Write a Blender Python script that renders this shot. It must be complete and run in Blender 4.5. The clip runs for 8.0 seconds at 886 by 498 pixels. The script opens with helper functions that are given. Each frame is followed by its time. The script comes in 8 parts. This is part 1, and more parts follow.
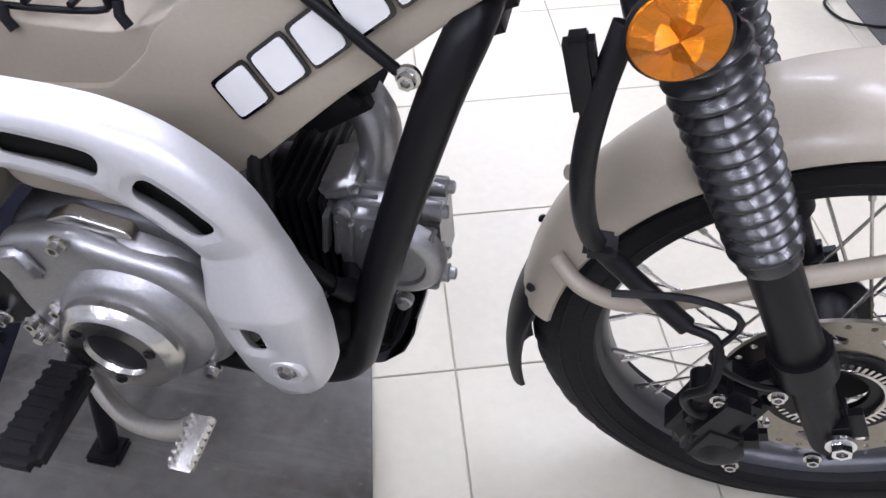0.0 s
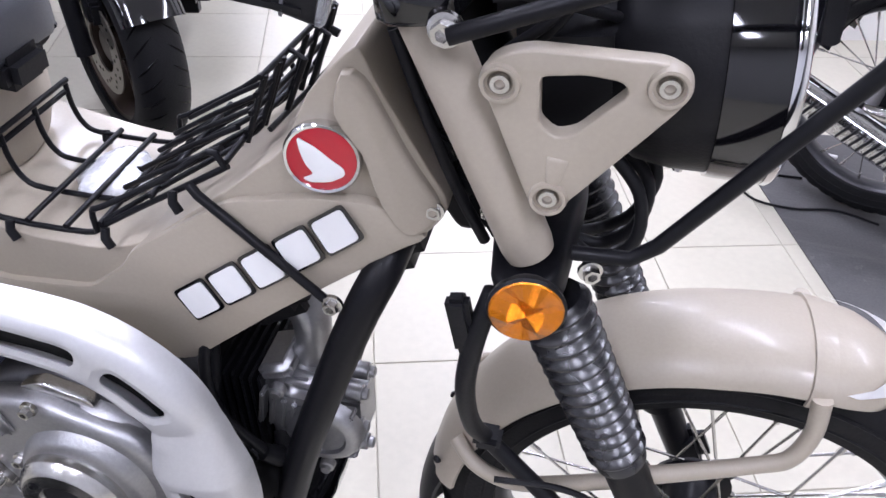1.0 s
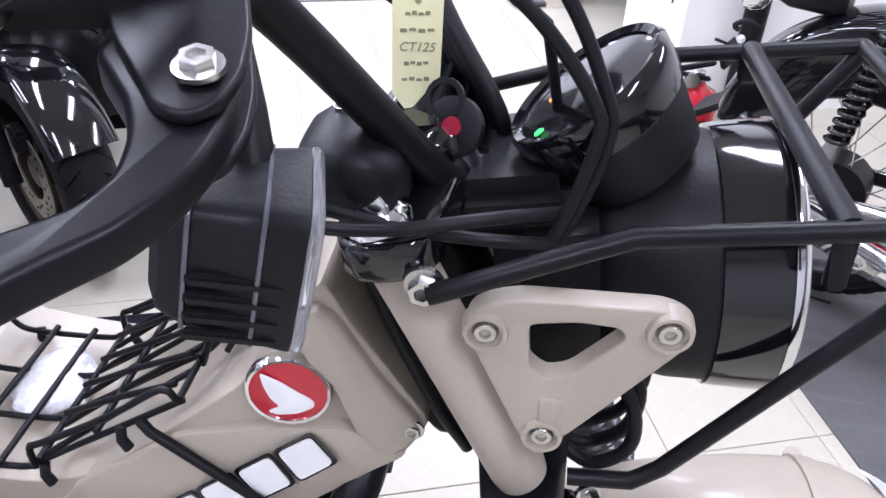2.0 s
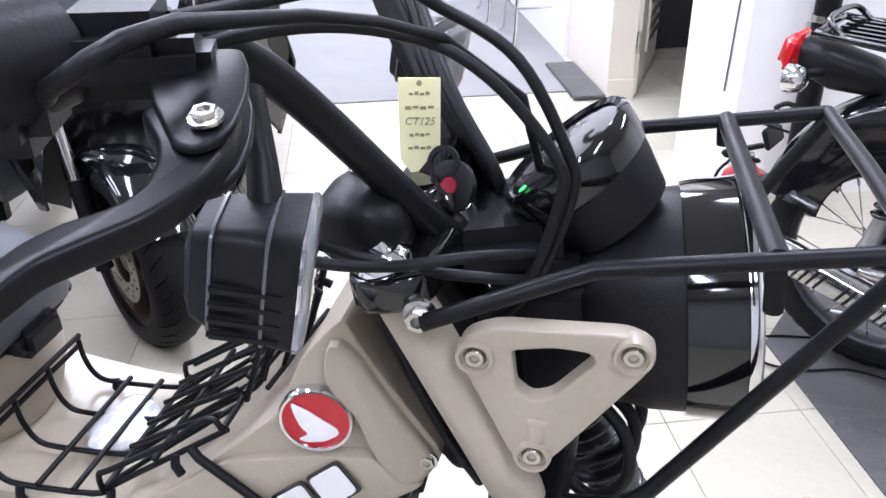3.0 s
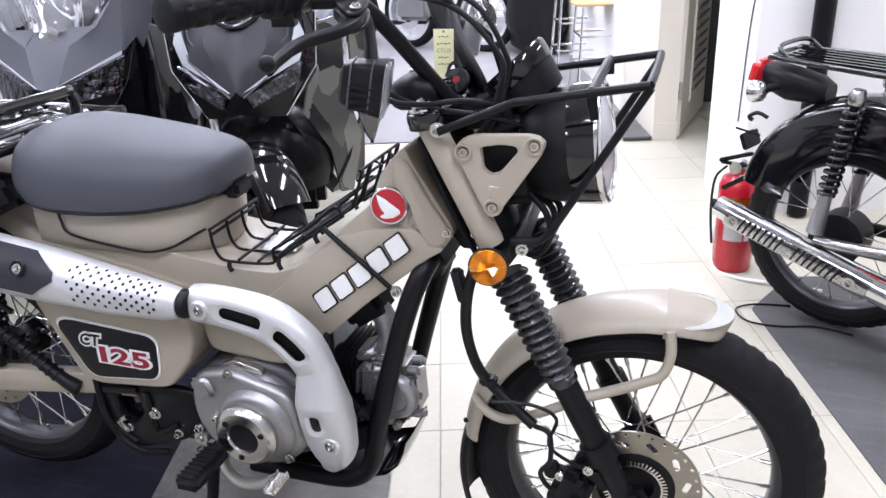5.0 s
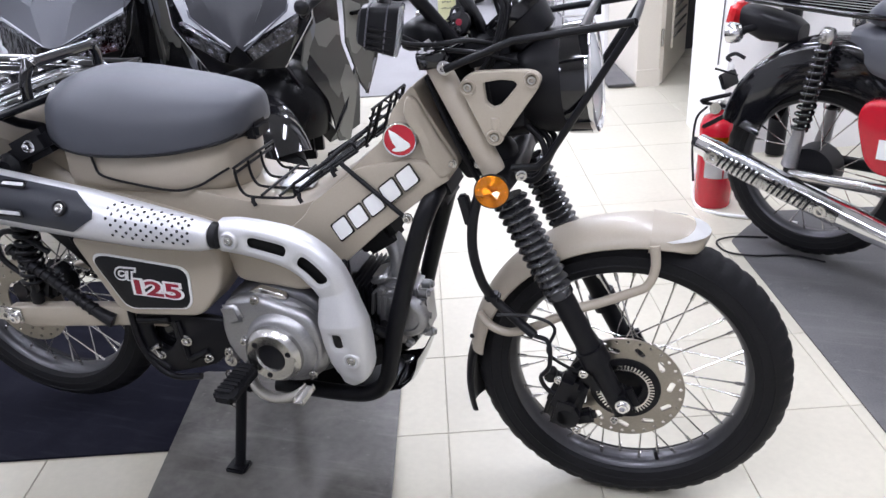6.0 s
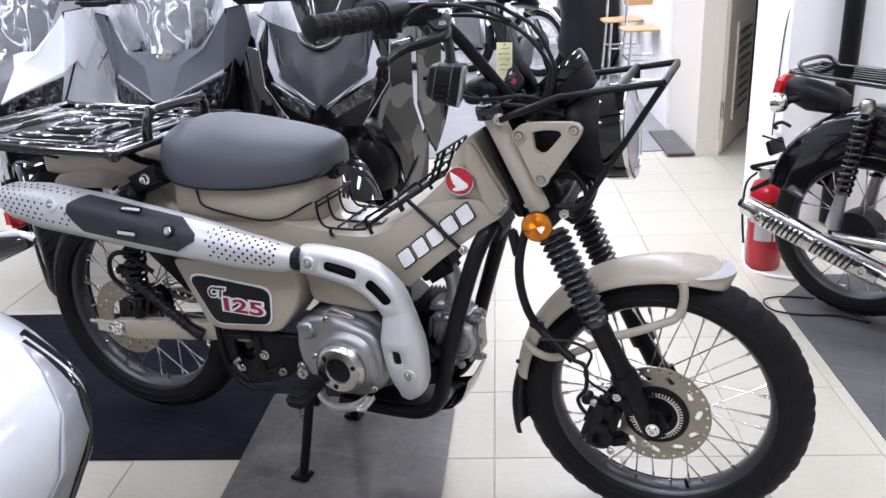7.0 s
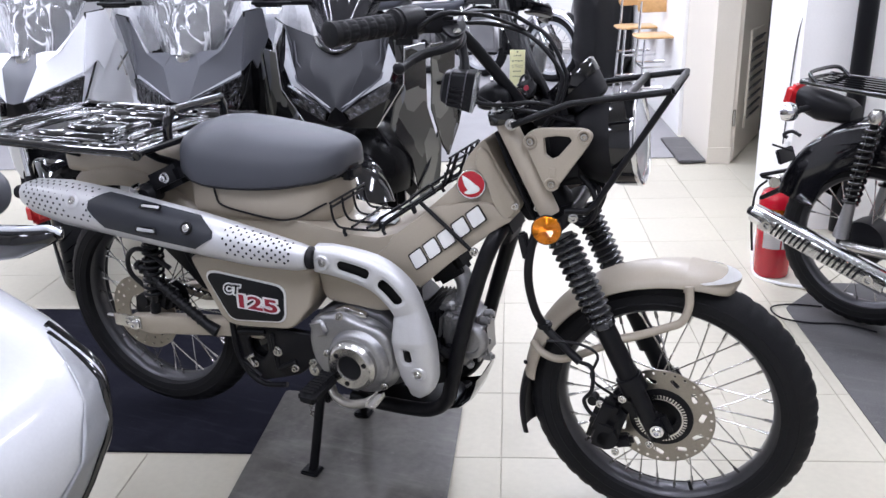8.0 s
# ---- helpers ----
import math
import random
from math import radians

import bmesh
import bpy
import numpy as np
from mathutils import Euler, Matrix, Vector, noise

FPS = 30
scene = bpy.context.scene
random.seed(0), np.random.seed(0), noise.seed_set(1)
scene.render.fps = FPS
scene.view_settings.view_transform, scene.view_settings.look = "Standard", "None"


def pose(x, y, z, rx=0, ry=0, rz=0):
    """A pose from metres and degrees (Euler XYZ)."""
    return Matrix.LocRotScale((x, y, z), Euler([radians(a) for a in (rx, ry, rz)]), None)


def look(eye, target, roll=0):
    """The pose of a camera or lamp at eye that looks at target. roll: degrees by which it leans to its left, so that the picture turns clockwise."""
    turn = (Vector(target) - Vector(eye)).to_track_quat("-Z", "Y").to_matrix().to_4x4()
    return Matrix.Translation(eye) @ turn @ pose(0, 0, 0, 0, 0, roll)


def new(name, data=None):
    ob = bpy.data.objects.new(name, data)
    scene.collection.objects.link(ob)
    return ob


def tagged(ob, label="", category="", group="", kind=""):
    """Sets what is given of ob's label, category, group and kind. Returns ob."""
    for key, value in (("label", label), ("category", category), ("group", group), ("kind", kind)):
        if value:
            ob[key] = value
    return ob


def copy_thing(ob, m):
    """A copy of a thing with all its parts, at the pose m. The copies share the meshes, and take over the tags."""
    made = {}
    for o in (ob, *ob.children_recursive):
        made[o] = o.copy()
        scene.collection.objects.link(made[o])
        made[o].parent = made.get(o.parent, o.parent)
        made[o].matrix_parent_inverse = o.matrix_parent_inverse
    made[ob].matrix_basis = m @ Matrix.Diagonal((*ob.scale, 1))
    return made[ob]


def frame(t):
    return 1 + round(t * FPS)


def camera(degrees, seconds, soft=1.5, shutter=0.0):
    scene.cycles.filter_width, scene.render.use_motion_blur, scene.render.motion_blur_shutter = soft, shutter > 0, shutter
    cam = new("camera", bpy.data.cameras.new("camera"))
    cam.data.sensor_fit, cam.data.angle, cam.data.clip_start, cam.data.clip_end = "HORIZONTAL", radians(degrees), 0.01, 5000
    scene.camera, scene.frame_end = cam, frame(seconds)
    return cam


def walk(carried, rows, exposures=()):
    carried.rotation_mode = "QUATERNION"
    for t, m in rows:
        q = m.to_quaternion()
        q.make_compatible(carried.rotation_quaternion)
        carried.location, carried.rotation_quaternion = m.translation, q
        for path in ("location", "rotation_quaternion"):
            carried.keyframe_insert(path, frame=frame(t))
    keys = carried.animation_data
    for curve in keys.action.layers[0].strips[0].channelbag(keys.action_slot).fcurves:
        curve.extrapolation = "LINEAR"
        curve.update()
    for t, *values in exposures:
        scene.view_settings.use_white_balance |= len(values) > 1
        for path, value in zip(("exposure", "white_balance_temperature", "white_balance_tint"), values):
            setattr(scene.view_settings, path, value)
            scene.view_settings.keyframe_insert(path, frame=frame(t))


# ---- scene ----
cam = camera(58.9, 8.0)
PATH = [
    (0, (0.987, -0.512, 0.909), (0.666, 0.802, -0.564), -2.3),
    (0.5, (1.043, -0.564, 0.988), (0.556, 0.793, -0.398), -0.7),
    (1, (1.036, -0.539, 1.062), (0.765, 0.971, -0.221), 3.5),
    (1.5, (1.018, -0.498, 1.105), (0.841, 1.034, -0.169), 2.9),
    (2, (0.994, -0.442, 1.125), (0.841, 1.177, -0.038), 2.5),
    (2.2, (0.99, -0.426, 1.129), (0.822, 1.205, -0.016), 1.6),
    (3.3, (1.112, -0.596, 1.141), (0.612, 1.125, 0.254), -1.3),
    (3.5, (1.151, -0.662, 1.13), (0.569, 1.047, 0.269), -1.2),
    (4, (1.172, -0.816, 1.122), (0.614, 0.889, 0.238), -3.6),
    (4.2, (1.167, -0.863, 1.133), (0.707, 0.838, 0.187), -3.9),
    (5.3, (1.329, -1.179, 1.141), (0.682, 0.56, 0.396), -3.3),
    (5.5, (1.339, -1.216, 1.149), (0.671, 0.506, 0.382), -4.1),
    (6, (1.291, -1.241, 1.146), (0.746, 0.468, 0.261), -3.9),
    (6.5, (1.333, -1.307, 1.147), (0.662, 0.417, 0.388), -2.6),
    (7, (1.371, -1.418, 1.154), (0.657, 0.307, 0.438), -3.4),
    (7.5, (1.383, -1.444, 1.162), (0.636, 0.28, 0.478), -2.7),
    (8, (1.382, -1.449, 1.163), (0.643, 0.269, 0.456), -2.7),
]
walk(cam, [(t, look(eye, target, roll)) for t, eye, target, roll in PATH], [(0, 0.25, 6400, 16), (1, 0.32, 6300, 18), (1.5, 0.41, 6250, 18), (2, 0.37, 6250, 18), (3.5, 0.43, 6450, 13), (4, 0.41, 6500, 13), (5.5, 0.30, 6500, 13), (6.5, 0.14, 6450, 13), (8, 0.08, 6450, 13)])

# ---- light: rows of ceiling tubes in a closed showroom ----
world = bpy.data.worlds.new("world")
scene.world = world
world.use_nodes = True
world.node_tree.nodes["Background"].inputs[0].default_value = (0.95, 0.97, 1.0, 1)
world.node_tree.nodes["Background"].inputs[1].default_value = 0.01
scene.view_settings.exposure = 0.0

TURN_ROOM = radians(17.7)
U = Vector((-math.sin(TURN_ROOM), math.cos(TURN_ROOM), 0))
V = Vector((math.cos(TURN_ROOM), math.sin(TURN_ROOM), 0))
CEILING = 2.75


def uv(v, u, z=0.0):
    """A place in the room's own axes."""
    return V * v + U * u + Vector((0, 0, z))


# ---- materials ----
def mat(name, color, rough=0.5, metal=0.0, var=0.12, scale=6.0, fine=90.0, bump=0.0, coat=0.0, spread=0.12,
        random_tint=0.0, emission=None, strength=0.0, stain=0.0, trans=0.0, ior=1.45, spec=0.5):
    m = bpy.data.materials.new(name)
    m.use_nodes = True
    nt = m.node_tree
    b = nt.nodes["Principled BSDF"]
    tc = nt.nodes.new("ShaderNodeTexCoord")
    big = nt.nodes.new("ShaderNodeTexNoise")
    big.inputs["Scale"].default_value = scale
    big.inputs["Detail"].default_value = 4
    small = nt.nodes.new("ShaderNodeTexNoise")
    small.inputs["Scale"].default_value = fine
    small.inputs["Detail"].default_value = 3
    for n in (big, small):
        nt.links.new(tc.outputs["Object"], n.inputs["Vector"])
    both = nt.nodes.new("ShaderNodeMath")
    both.operation = "ADD"
    nt.links.new(big.outputs["Fac"], both.inputs[0])
    nt.links.new(small.outputs["Fac"], both.inputs[1])
    ramp = nt.nodes.new("ShaderNodeMapRange")
    ramp.inputs["From Min"].default_value, ramp.inputs["From Max"].default_value = 0.6, 1.4
    ramp.inputs["To Min"].default_value, ramp.inputs["To Max"].default_value = 1 - var, 1 + var
    nt.links.new(both.outputs[0], ramp.inputs["Value"])
    mul = nt.nodes.new("ShaderNodeVectorMath")
    mul.operation = "SCALE"
    mul.inputs[0].default_value = color
    nt.links.new(ramp.outputs[0], mul.inputs["Scale"])
    last = mul.outputs[0]
    if random_tint:
        info = nt.nodes.new("ShaderNodeObjectInfo")
        rr = nt.nodes.new("ShaderNodeMapRange")
        rr.inputs["To Min"].default_value, rr.inputs["To Max"].default_value = 1 - random_tint, 1 + random_tint
        nt.links.new(info.outputs["Random"], rr.inputs["Value"])
        mul2 = nt.nodes.new("ShaderNodeVectorMath")
        mul2.operation = "SCALE"
        nt.links.new(last, mul2.inputs[0])
        nt.links.new(rr.outputs[0], mul2.inputs["Scale"])
        last = mul2.outputs[0]
    if stain:
        st = nt.nodes.new("ShaderNodeTexNoise")
        st.inputs["Scale"].default_value = scale * 0.6
        st.inputs["Detail"].default_value = 8
        st.inputs["Roughness"].default_value = 0.7
        nt.links.new(tc.outputs["Object"], st.inputs["Vector"])
        sr = nt.nodes.new("ShaderNodeMapRange")
        sr.inputs["From Min"].default_value, sr.inputs["From Max"].default_value = 0.55, 0.75
        sr.inputs["To Min"].default_value, sr.inputs["To Max"].default_value = 1.0, 1.0 - stain
        nt.links.new(st.outputs["Fac"], sr.inputs["Value"])
        mul3 = nt.nodes.new("ShaderNodeVectorMath")
        mul3.operation = "SCALE"
        nt.links.new(last, mul3.inputs[0])
        nt.links.new(sr.outputs[0], mul3.inputs["Scale"])
        last = mul3.outputs[0]
    nt.links.new(last, b.inputs["Base Color"])
    rg = nt.nodes.new("ShaderNodeMapRange")
    rg.inputs["To Min"].default_value = max(0.02, rough * (1 - spread))
    rg.inputs["To Max"].default_value = min(1.0, rough * (1 + spread))
    nt.links.new(big.outputs["Fac"], rg.inputs["Value"])
    nt.links.new(rg.outputs[0], b.inputs["Roughness"])
    b.inputs["Metallic"].default_value = metal
    b.inputs["Coat Weight"].default_value = coat
    b.inputs["Coat Roughness"].default_value = 0.05
    b.inputs["IOR"].default_value = ior
    b.inputs["Specular IOR Level"].default_value = spec
    b.inputs["Transmission Weight"].default_value = trans
    if bump:
        bn = nt.nodes.new("ShaderNodeBump")
        bn.inputs["Strength"].default_value = bump
        bn.inputs["Distance"].default_value = 0.002
        nt.links.new(small.outputs["Fac"], bn.inputs["Height"])
        nt.links.new(bn.outputs[0], b.inputs["Normal"])
    if emission:
        b.inputs["Emission Color"].default_value = (*emission, 1)
        b.inputs["Emission Strength"].default_value = strength
    return m


BEIGE = mat("matte_beige_paint", (0.365, 0.32, 0.255), 0.38, var=0.05, scale=3, fine=300, bump=0.05, coat=0.12)
BEIGE_PLASTIC = mat("beige_plastic", (0.365, 0.32, 0.255), 0.42, var=0.05, scale=4, fine=400, bump=0.05)
BLACK_SATIN = mat("satin_black_paint", (0.006, 0.006, 0.0075), 0.38, var=0.2, scale=8, fine=250, bump=0.05, spec=0.22)
BLACK_GLOSS = mat("gloss_black_paint", (0.004, 0.004, 0.005), 0.09, var=0.15, scale=5, fine=120, coat=0.6)
BLACK_PLASTIC = mat("black_plastic", (0.008, 0.008, 0.0095), 0.44, var=0.2, scale=9, fine=350, bump=0.12, spec=0.24)
RUBBER = mat("tyre_rubber", (0.008, 0.008, 0.0092), 0.6, var=0.25, scale=10, fine=220, bump=0.25, spec=0.2)
SEAT_VINYL = mat("grey_seat_vinyl", (0.050, 0.053, 0.064), 0.48, var=0.1, scale=5, fine=700, bump=0.22)
CHROME = mat("chrome", (0.75, 0.75, 0.76), 0.1, 1.0, var=0.05, scale=8, fine=120)
STEEL = mat("bright_steel", (0.55, 0.54, 0.52), 0.26, 1.0, var=0.12, scale=12, fine=220, bump=0.06)
DISC_STEEL = mat("brake_disc_steel", (0.30, 0.275, 0.24), 0.36, 1.0, var=0.12, scale=14, fine=260, bump=0.08)
ALUMINIUM = mat("cast_aluminium", (0.34, 0.34, 0.345), 0.40, 0.9, var=0.12, scale=10, fine=260, bump=0.18)
SILVER = mat("silver_shield_paint", (0.56, 0.56, 0.565), 0.40, 0.40, var=0.05, scale=5, fine=300, bump=0.04)
RIM_STEEL = mat("dark_rim_steel", (0.075, 0.075, 0.08), 0.34, 0.75, var=0.12, scale=9, fine=200)
AMBER = mat("amber_reflector", (0.66, 0.200, 0.003), 0.12, 0.80, var=0.15, scale=120, fine=900, bump=0.35, coat=0.6)
# Cast aluminium darkened for the shadow right of the clutch cover.
SHADED_CAST = mat("dark_cast_alloy", (0.10, 0.10, 0.105), 0.45, 0.8, var=0.15, scale=10, fine=240, bump=0.15)
SLATE = mat("slate_grey_guard", (0.020, 0.022, 0.028), 0.45, var=0.12, scale=9, fine=350, bump=0.1, spec=0.4)
POUCH_FILM = mat("crinkled_pouch_film", (0.70, 0.71, 0.73), 0.16, var=0.25, scale=60, fine=200, trans=0.25, coat=0.4, bump=0.3)
CRIMSON = mat("crimson_print", (0.25, 0.008, 0.026), 0.35, var=0.05)
SATIN_STEEL = mat("satin_steel", (0.50, 0.48, 0.44), 0.42, 0.85, var=0.08, scale=20, fine=200)
RED = mat("red_enamel", (0.43, 0.008, 0.021), 0.2, var=0.06, coat=0.5)
RED_LENS = mat("red_lens", (0.55, 0.015, 0.02), 0.12, var=0.2, scale=60, fine=400, bump=0.3, coat=0.5)
BOOT = mat("glossy_boot_rubber", (0.010, 0.010, 0.012), 0.27, var=0.2, scale=20, fine=300, bump=0.03, spec=1.0)
WHITE = mat("white_enamel", (0.78, 0.78, 0.77), 0.35, var=0.03)
CLEAR = mat("clear_lens", (0.85, 0.87, 0.9), 0.06, var=0.02, trans=0.85)
SMOKED = mat("smoked_plastic", (0.10, 0.10, 0.115), 0.28, var=0.1, scale=8)
LAMP_LENS = mat("frosted_lamp_lens", (0.88, 0.90, 0.92), 0.08, var=0.03, scale=30, fine=120, bump=0.1, trans=0.4, coat=0.5)
PAPER = mat("yellow_paper", (0.90, 0.87, 0.52), 0.8, var=0.05, scale=12)
INK = mat("dark_ink", (0.30, 0.29, 0.16), 0.7)
# Dead black put on the pipe for the dark inside the shield's slots.
SLOT_BLACK = mat("sooty_black", (0.006, 0.006, 0.006), 0.75, var=0.3, scale=20, spec=0.15)
TILE = mat("cream_floor_tile", (0.480, 0.452, 0.368), 0.36, var=0.06, scale=3.5, fine=60, random_tint=0.03, stain=0.10, spec=0.4)
GROUT = mat("grey_grout", (0.44, 0.412, 0.338), 0.8, var=0.2, scale=20)
NAVY = mat("navy_carpet_mat", (0.0088, 0.0090, 0.0145), 0.95, var=0.3, scale=5, fine=500, bump=0.5, spec=0.08)
GREY_SHEET = mat("worn_grey_rubber_sheet", (0.080, 0.075, 0.068), 0.42, var=0.4, scale=9, fine=45, bump=0.35, stain=0.6, spec=0.4)
GREY_MAT = mat("grey_rubber_mat", (0.078, 0.076, 0.077), 0.65, var=0.25, scale=5, fine=200, bump=0.25, stain=0.4)
CARPET = mat("grey_carpet", (0.26, 0.255, 0.26), 0.95, var=0.12, scale=4, fine=400, bump=0.4)
WALL = mat("white_wall_paint", (0.80, 0.79, 0.77), 0.6, var=0.03, scale=1.5, fine=150, bump=0.08, stain=0.05)
# Grey for the walls out of view, chosen to reduce bounced light.
FILL_CUT_GREY = mat("grey_wall_paint", (0.42, 0.42, 0.43), 0.6, var=0.04, scale=1.5, fine=150, bump=0.08)
CEILING_PAINT = mat("off_white_ceiling_panel", (0.58, 0.58, 0.58), 0.8, var=0.04, scale=2, fine=120, bump=0.1)
CREAM = mat("cream_paint", (0.70, 0.65, 0.56), 0.5, var=0.04, scale=2, fine=120, bump=0.05)


def scuffs(m, color, streak, spots, amount, turn=0.5):
    """Pale drag marks and small spots of dust over a worn surface."""
    nt = m.node_tree
    b = nt.nodes["Principled BSDF"]
    base = b.inputs["Base Color"].links[0].from_socket
    tc = nt.nodes.new("ShaderNodeTexCoord")
    mp = nt.nodes.new("ShaderNodeMapping")
    mp.inputs["Rotation"].default_value = (0, 0, turn)
    mp.inputs["Scale"].default_value = (1, 9, 1)
    nt.links.new(tc.outputs["Object"], mp.inputs["Vector"])
    layers = []
    for vec, sc, lo, hi, k in ((mp.outputs[0], streak, 0.54, 0.72, amount), (tc.outputs["Object"], spots, 0.64, 0.70, amount * 0.8), (tc.outputs["Object"], streak * 0.8, 0.48, 0.66, amount * 0.6)):
        n = nt.nodes.new("ShaderNodeTexNoise")
        n.inputs["Scale"].default_value, n.inputs["Detail"].default_value, n.inputs["Roughness"].default_value = sc, 6, 0.65
        nt.links.new(vec, n.inputs["Vector"])
        r = nt.nodes.new("ShaderNodeMapRange")
        r.inputs["From Min"].default_value, r.inputs["From Max"].default_value = lo, hi
        r.inputs["To Min"].default_value, r.inputs["To Max"].default_value = 0.0, k
        nt.links.new(n.outputs["Fac"], r.inputs["Value"])
        layers.append(r.outputs[0])
    for fac in layers:
        mx = nt.nodes.new("ShaderNodeMix")
        mx.data_type = "RGBA"
        mx.inputs[7].default_value = (*color, 1)
        nt.links.new(fac, mx.inputs[0])
        nt.links.new(base, mx.inputs[6])
        base = mx.outputs[2]
    nt.links.new(base, b.inputs["Base Color"])


scuffs(GREY_SHEET, (0.20, 0.19, 0.175), 3.0, 38.0, 0.45, 0.3)
scuffs(NAVY, (0.030, 0.030, 0.040), 5.0, 60.0, 0.4, 1.2)
scuffs(GREY_MAT, (0.17, 0.165, 0.16), 3.0, 30.0, 0.35, 0.9)


# ---- mesh helpers ----
def thing(name, loc, label, category, group="", kind=""):
    ob = new(name)
    ob.location = loc
    ob.empty_display_size = 0.1
    return tagged(ob, label, category, group, kind)


def finish(bm, sharp=0.8):
    bmesh.ops.recalc_face_normals(bm, faces=bm.faces[:])
    for f in bm.faces:
        f.smooth = True
    for e in bm.edges:
        if len(e.link_faces) == 2 and e.calc_face_angle(0.0) > sharp:
            e.smooth = False


def part(name, bm, material, parent=None, label="", sharp=0.8):
    finish(bm, sharp)
    me = bpy.data.meshes.new(name)
    bm.to_mesh(me)
    bm.free()
    me.materials.append(material)
    ob = new(name, me)
    if parent is not None:
        ob.parent = parent
        if parent.type == "EMPTY":
            ob.matrix_parent_inverse = Matrix.Translation(-parent.location)
    return tagged(ob, label)


def again(ob, m, parent=None):
    """Another object on the same mesh, moved by m."""
    o = new(ob.name.split(".")[0], ob.data)
    p = parent or ob.parent
    o.parent = p
    o.matrix_parent_inverse = ob.matrix_parent_inverse
    o.matrix_basis = m
    return o


def skin(bm, rings, cap=True, loop=False):
    vs = [[bm.verts.new(p) for p in r] for r in rings]
    n = len(vs[0])
    rows = list(zip(vs, vs[1:])) + ([(vs[-1], vs[0])] if loop else [])
    for a, b in rows:
        for i in range(n):
            bm.faces.new((a[i], a[(i + 1) % n], b[(i + 1) % n], b[i]))
    if cap and not loop:
        bm.faces.new(vs[0][::-1])
        bm.faces.new(vs[-1])
    return bm


def curve(pts, steps=5, closed=False):
    """Catmull-Rom points."""
    P = [Vector(p) for p in pts]
    out = []
    n = len(P)
    last = n if closed else n - 1
    for i in range(last):
        a = P[i - 1] if (i > 0 or closed) else P[0] * 2 - P[1]
        b, c = P[i], P[(i + 1) % n]
        d = P[(i + 2) % n] if (i + 2 < n or closed) else P[-1] * 2 - P[-2]
        for k in range(steps):
            t = k / steps
            out.append(0.5 * ((2 * b) + (c - a) * t + (2 * a - 5 * b + 4 * c - d) * t * t + (3 * b - a - 3 * c + d) * t ** 3))
    if not closed:
        out.append(P[-1])
    return out


def tube(pts, r, n=10, bm=None, bend=0, closed=False):
    """A round bar along points; r: radius or one for each point."""
    bm = bm or bmesh.new()
    P = [Vector(p) for p in pts]
    R = list(r) if isinstance(r, (list, tuple)) else [r] * len(P)
    if bend:
        Q = curve([(*p, ) for p in P], bend, closed)
        m = len(Q)
        R = [np.interp(k / max(1, m - 1) * (len(R) - 1), range(len(R)), R) for k in range(m)]
        P = Q
    side = None
    rings = []
    for i, p in enumerate(P):
        if closed:
            t = (P[(i + 1) % len(P)] - P[i - 1]).normalized()
        else:
            t = (P[min(i + 1, len(P) - 1)] - P[max(i - 1, 0)]).normalized()
        if side is None:
            side = t.orthogonal().normalized()
        side = (side - t * side.dot(t)).normalized()
        up = t.cross(side)
        k = 1.0
        if 0 < i < len(P) - 1 or closed:
            c = max(0.35, math.sqrt(max(0.05, (1 + (P[i] - P[i - 1]).normalized().dot((P[(i + 1) % len(P)] - P[i]).normalized())) / 2)))
            k = min(1.4, 1 / c)
        rings.append([p + (side * math.cos(a) + up * math.sin(a)) * R[i] * (1 + (k - 1) * 0.5) for a in (2 * math.pi * j / n for j in range(n))])
    return skin(bm, rings, True, closed)


def lathe(profile, o=(0, 0, 0), axis=(0, 0, 1), n=24, bm=None, cap=True):
    """A turned solid: (distance along the axis, radius) pairs."""
    bm = bm or bmesh.new()
    ax = Vector(axis).normalized()
    a = ax.orthogonal().normalized()
    b = ax.cross(a)
    o = Vector(o)
    rings = [[o + ax * d + (a * math.cos(t) + b * math.sin(t)) * max(r, 1e-4) for t in (2 * math.pi * j / n for j in range(n))] for d, r in profile]
    return skin(bm, rings, cap)


def hoop(profile, o, axis, n=64, bm=None, wob=0.0, every=2):
    """A closed turned ring, the profile being a closed loop of (distance, radius)."""
    bm = bm or bmesh.new()
    ax = Vector(axis).normalized()
    a = ax.orthogonal().normalized()
    b = ax.cross(a)
    o = Vector(o)
    rings = []
    for j in range(n):
        t = 2 * math.pi * j / n
        k = wob if j % every < max(1, every // 3) else 0.0
        rmax = max(r for _, r in profile)
        rings.append([o + ax * d + (a * math.cos(t) + b * math.sin(t)) * (r - (k if r > rmax - 0.016 else 0)) for d, r in profile])
    return skin(bm, rings, False, True)


def rounded(poly, r=0.01, n=3):
    """The polygon with rounded corners."""
    out = []
    m = len(poly)
    for i in range(m):
        p, a, b = Vector(poly[i]), Vector(poly[i - 1]), Vector(poly[(i + 1) % m])
        da, db = min(r, (a - p).length * 0.45), min(r, (b - p).length * 0.45)
        s, e = p + (a - p).normalized() * da, p + (b - p).normalized() * db
        for k in range(n + 1):
            t = k / n
            out.append(tuple(s * (1 - t) ** 2 + p * 2 * t * (1 - t) + e * t * t))
    return out


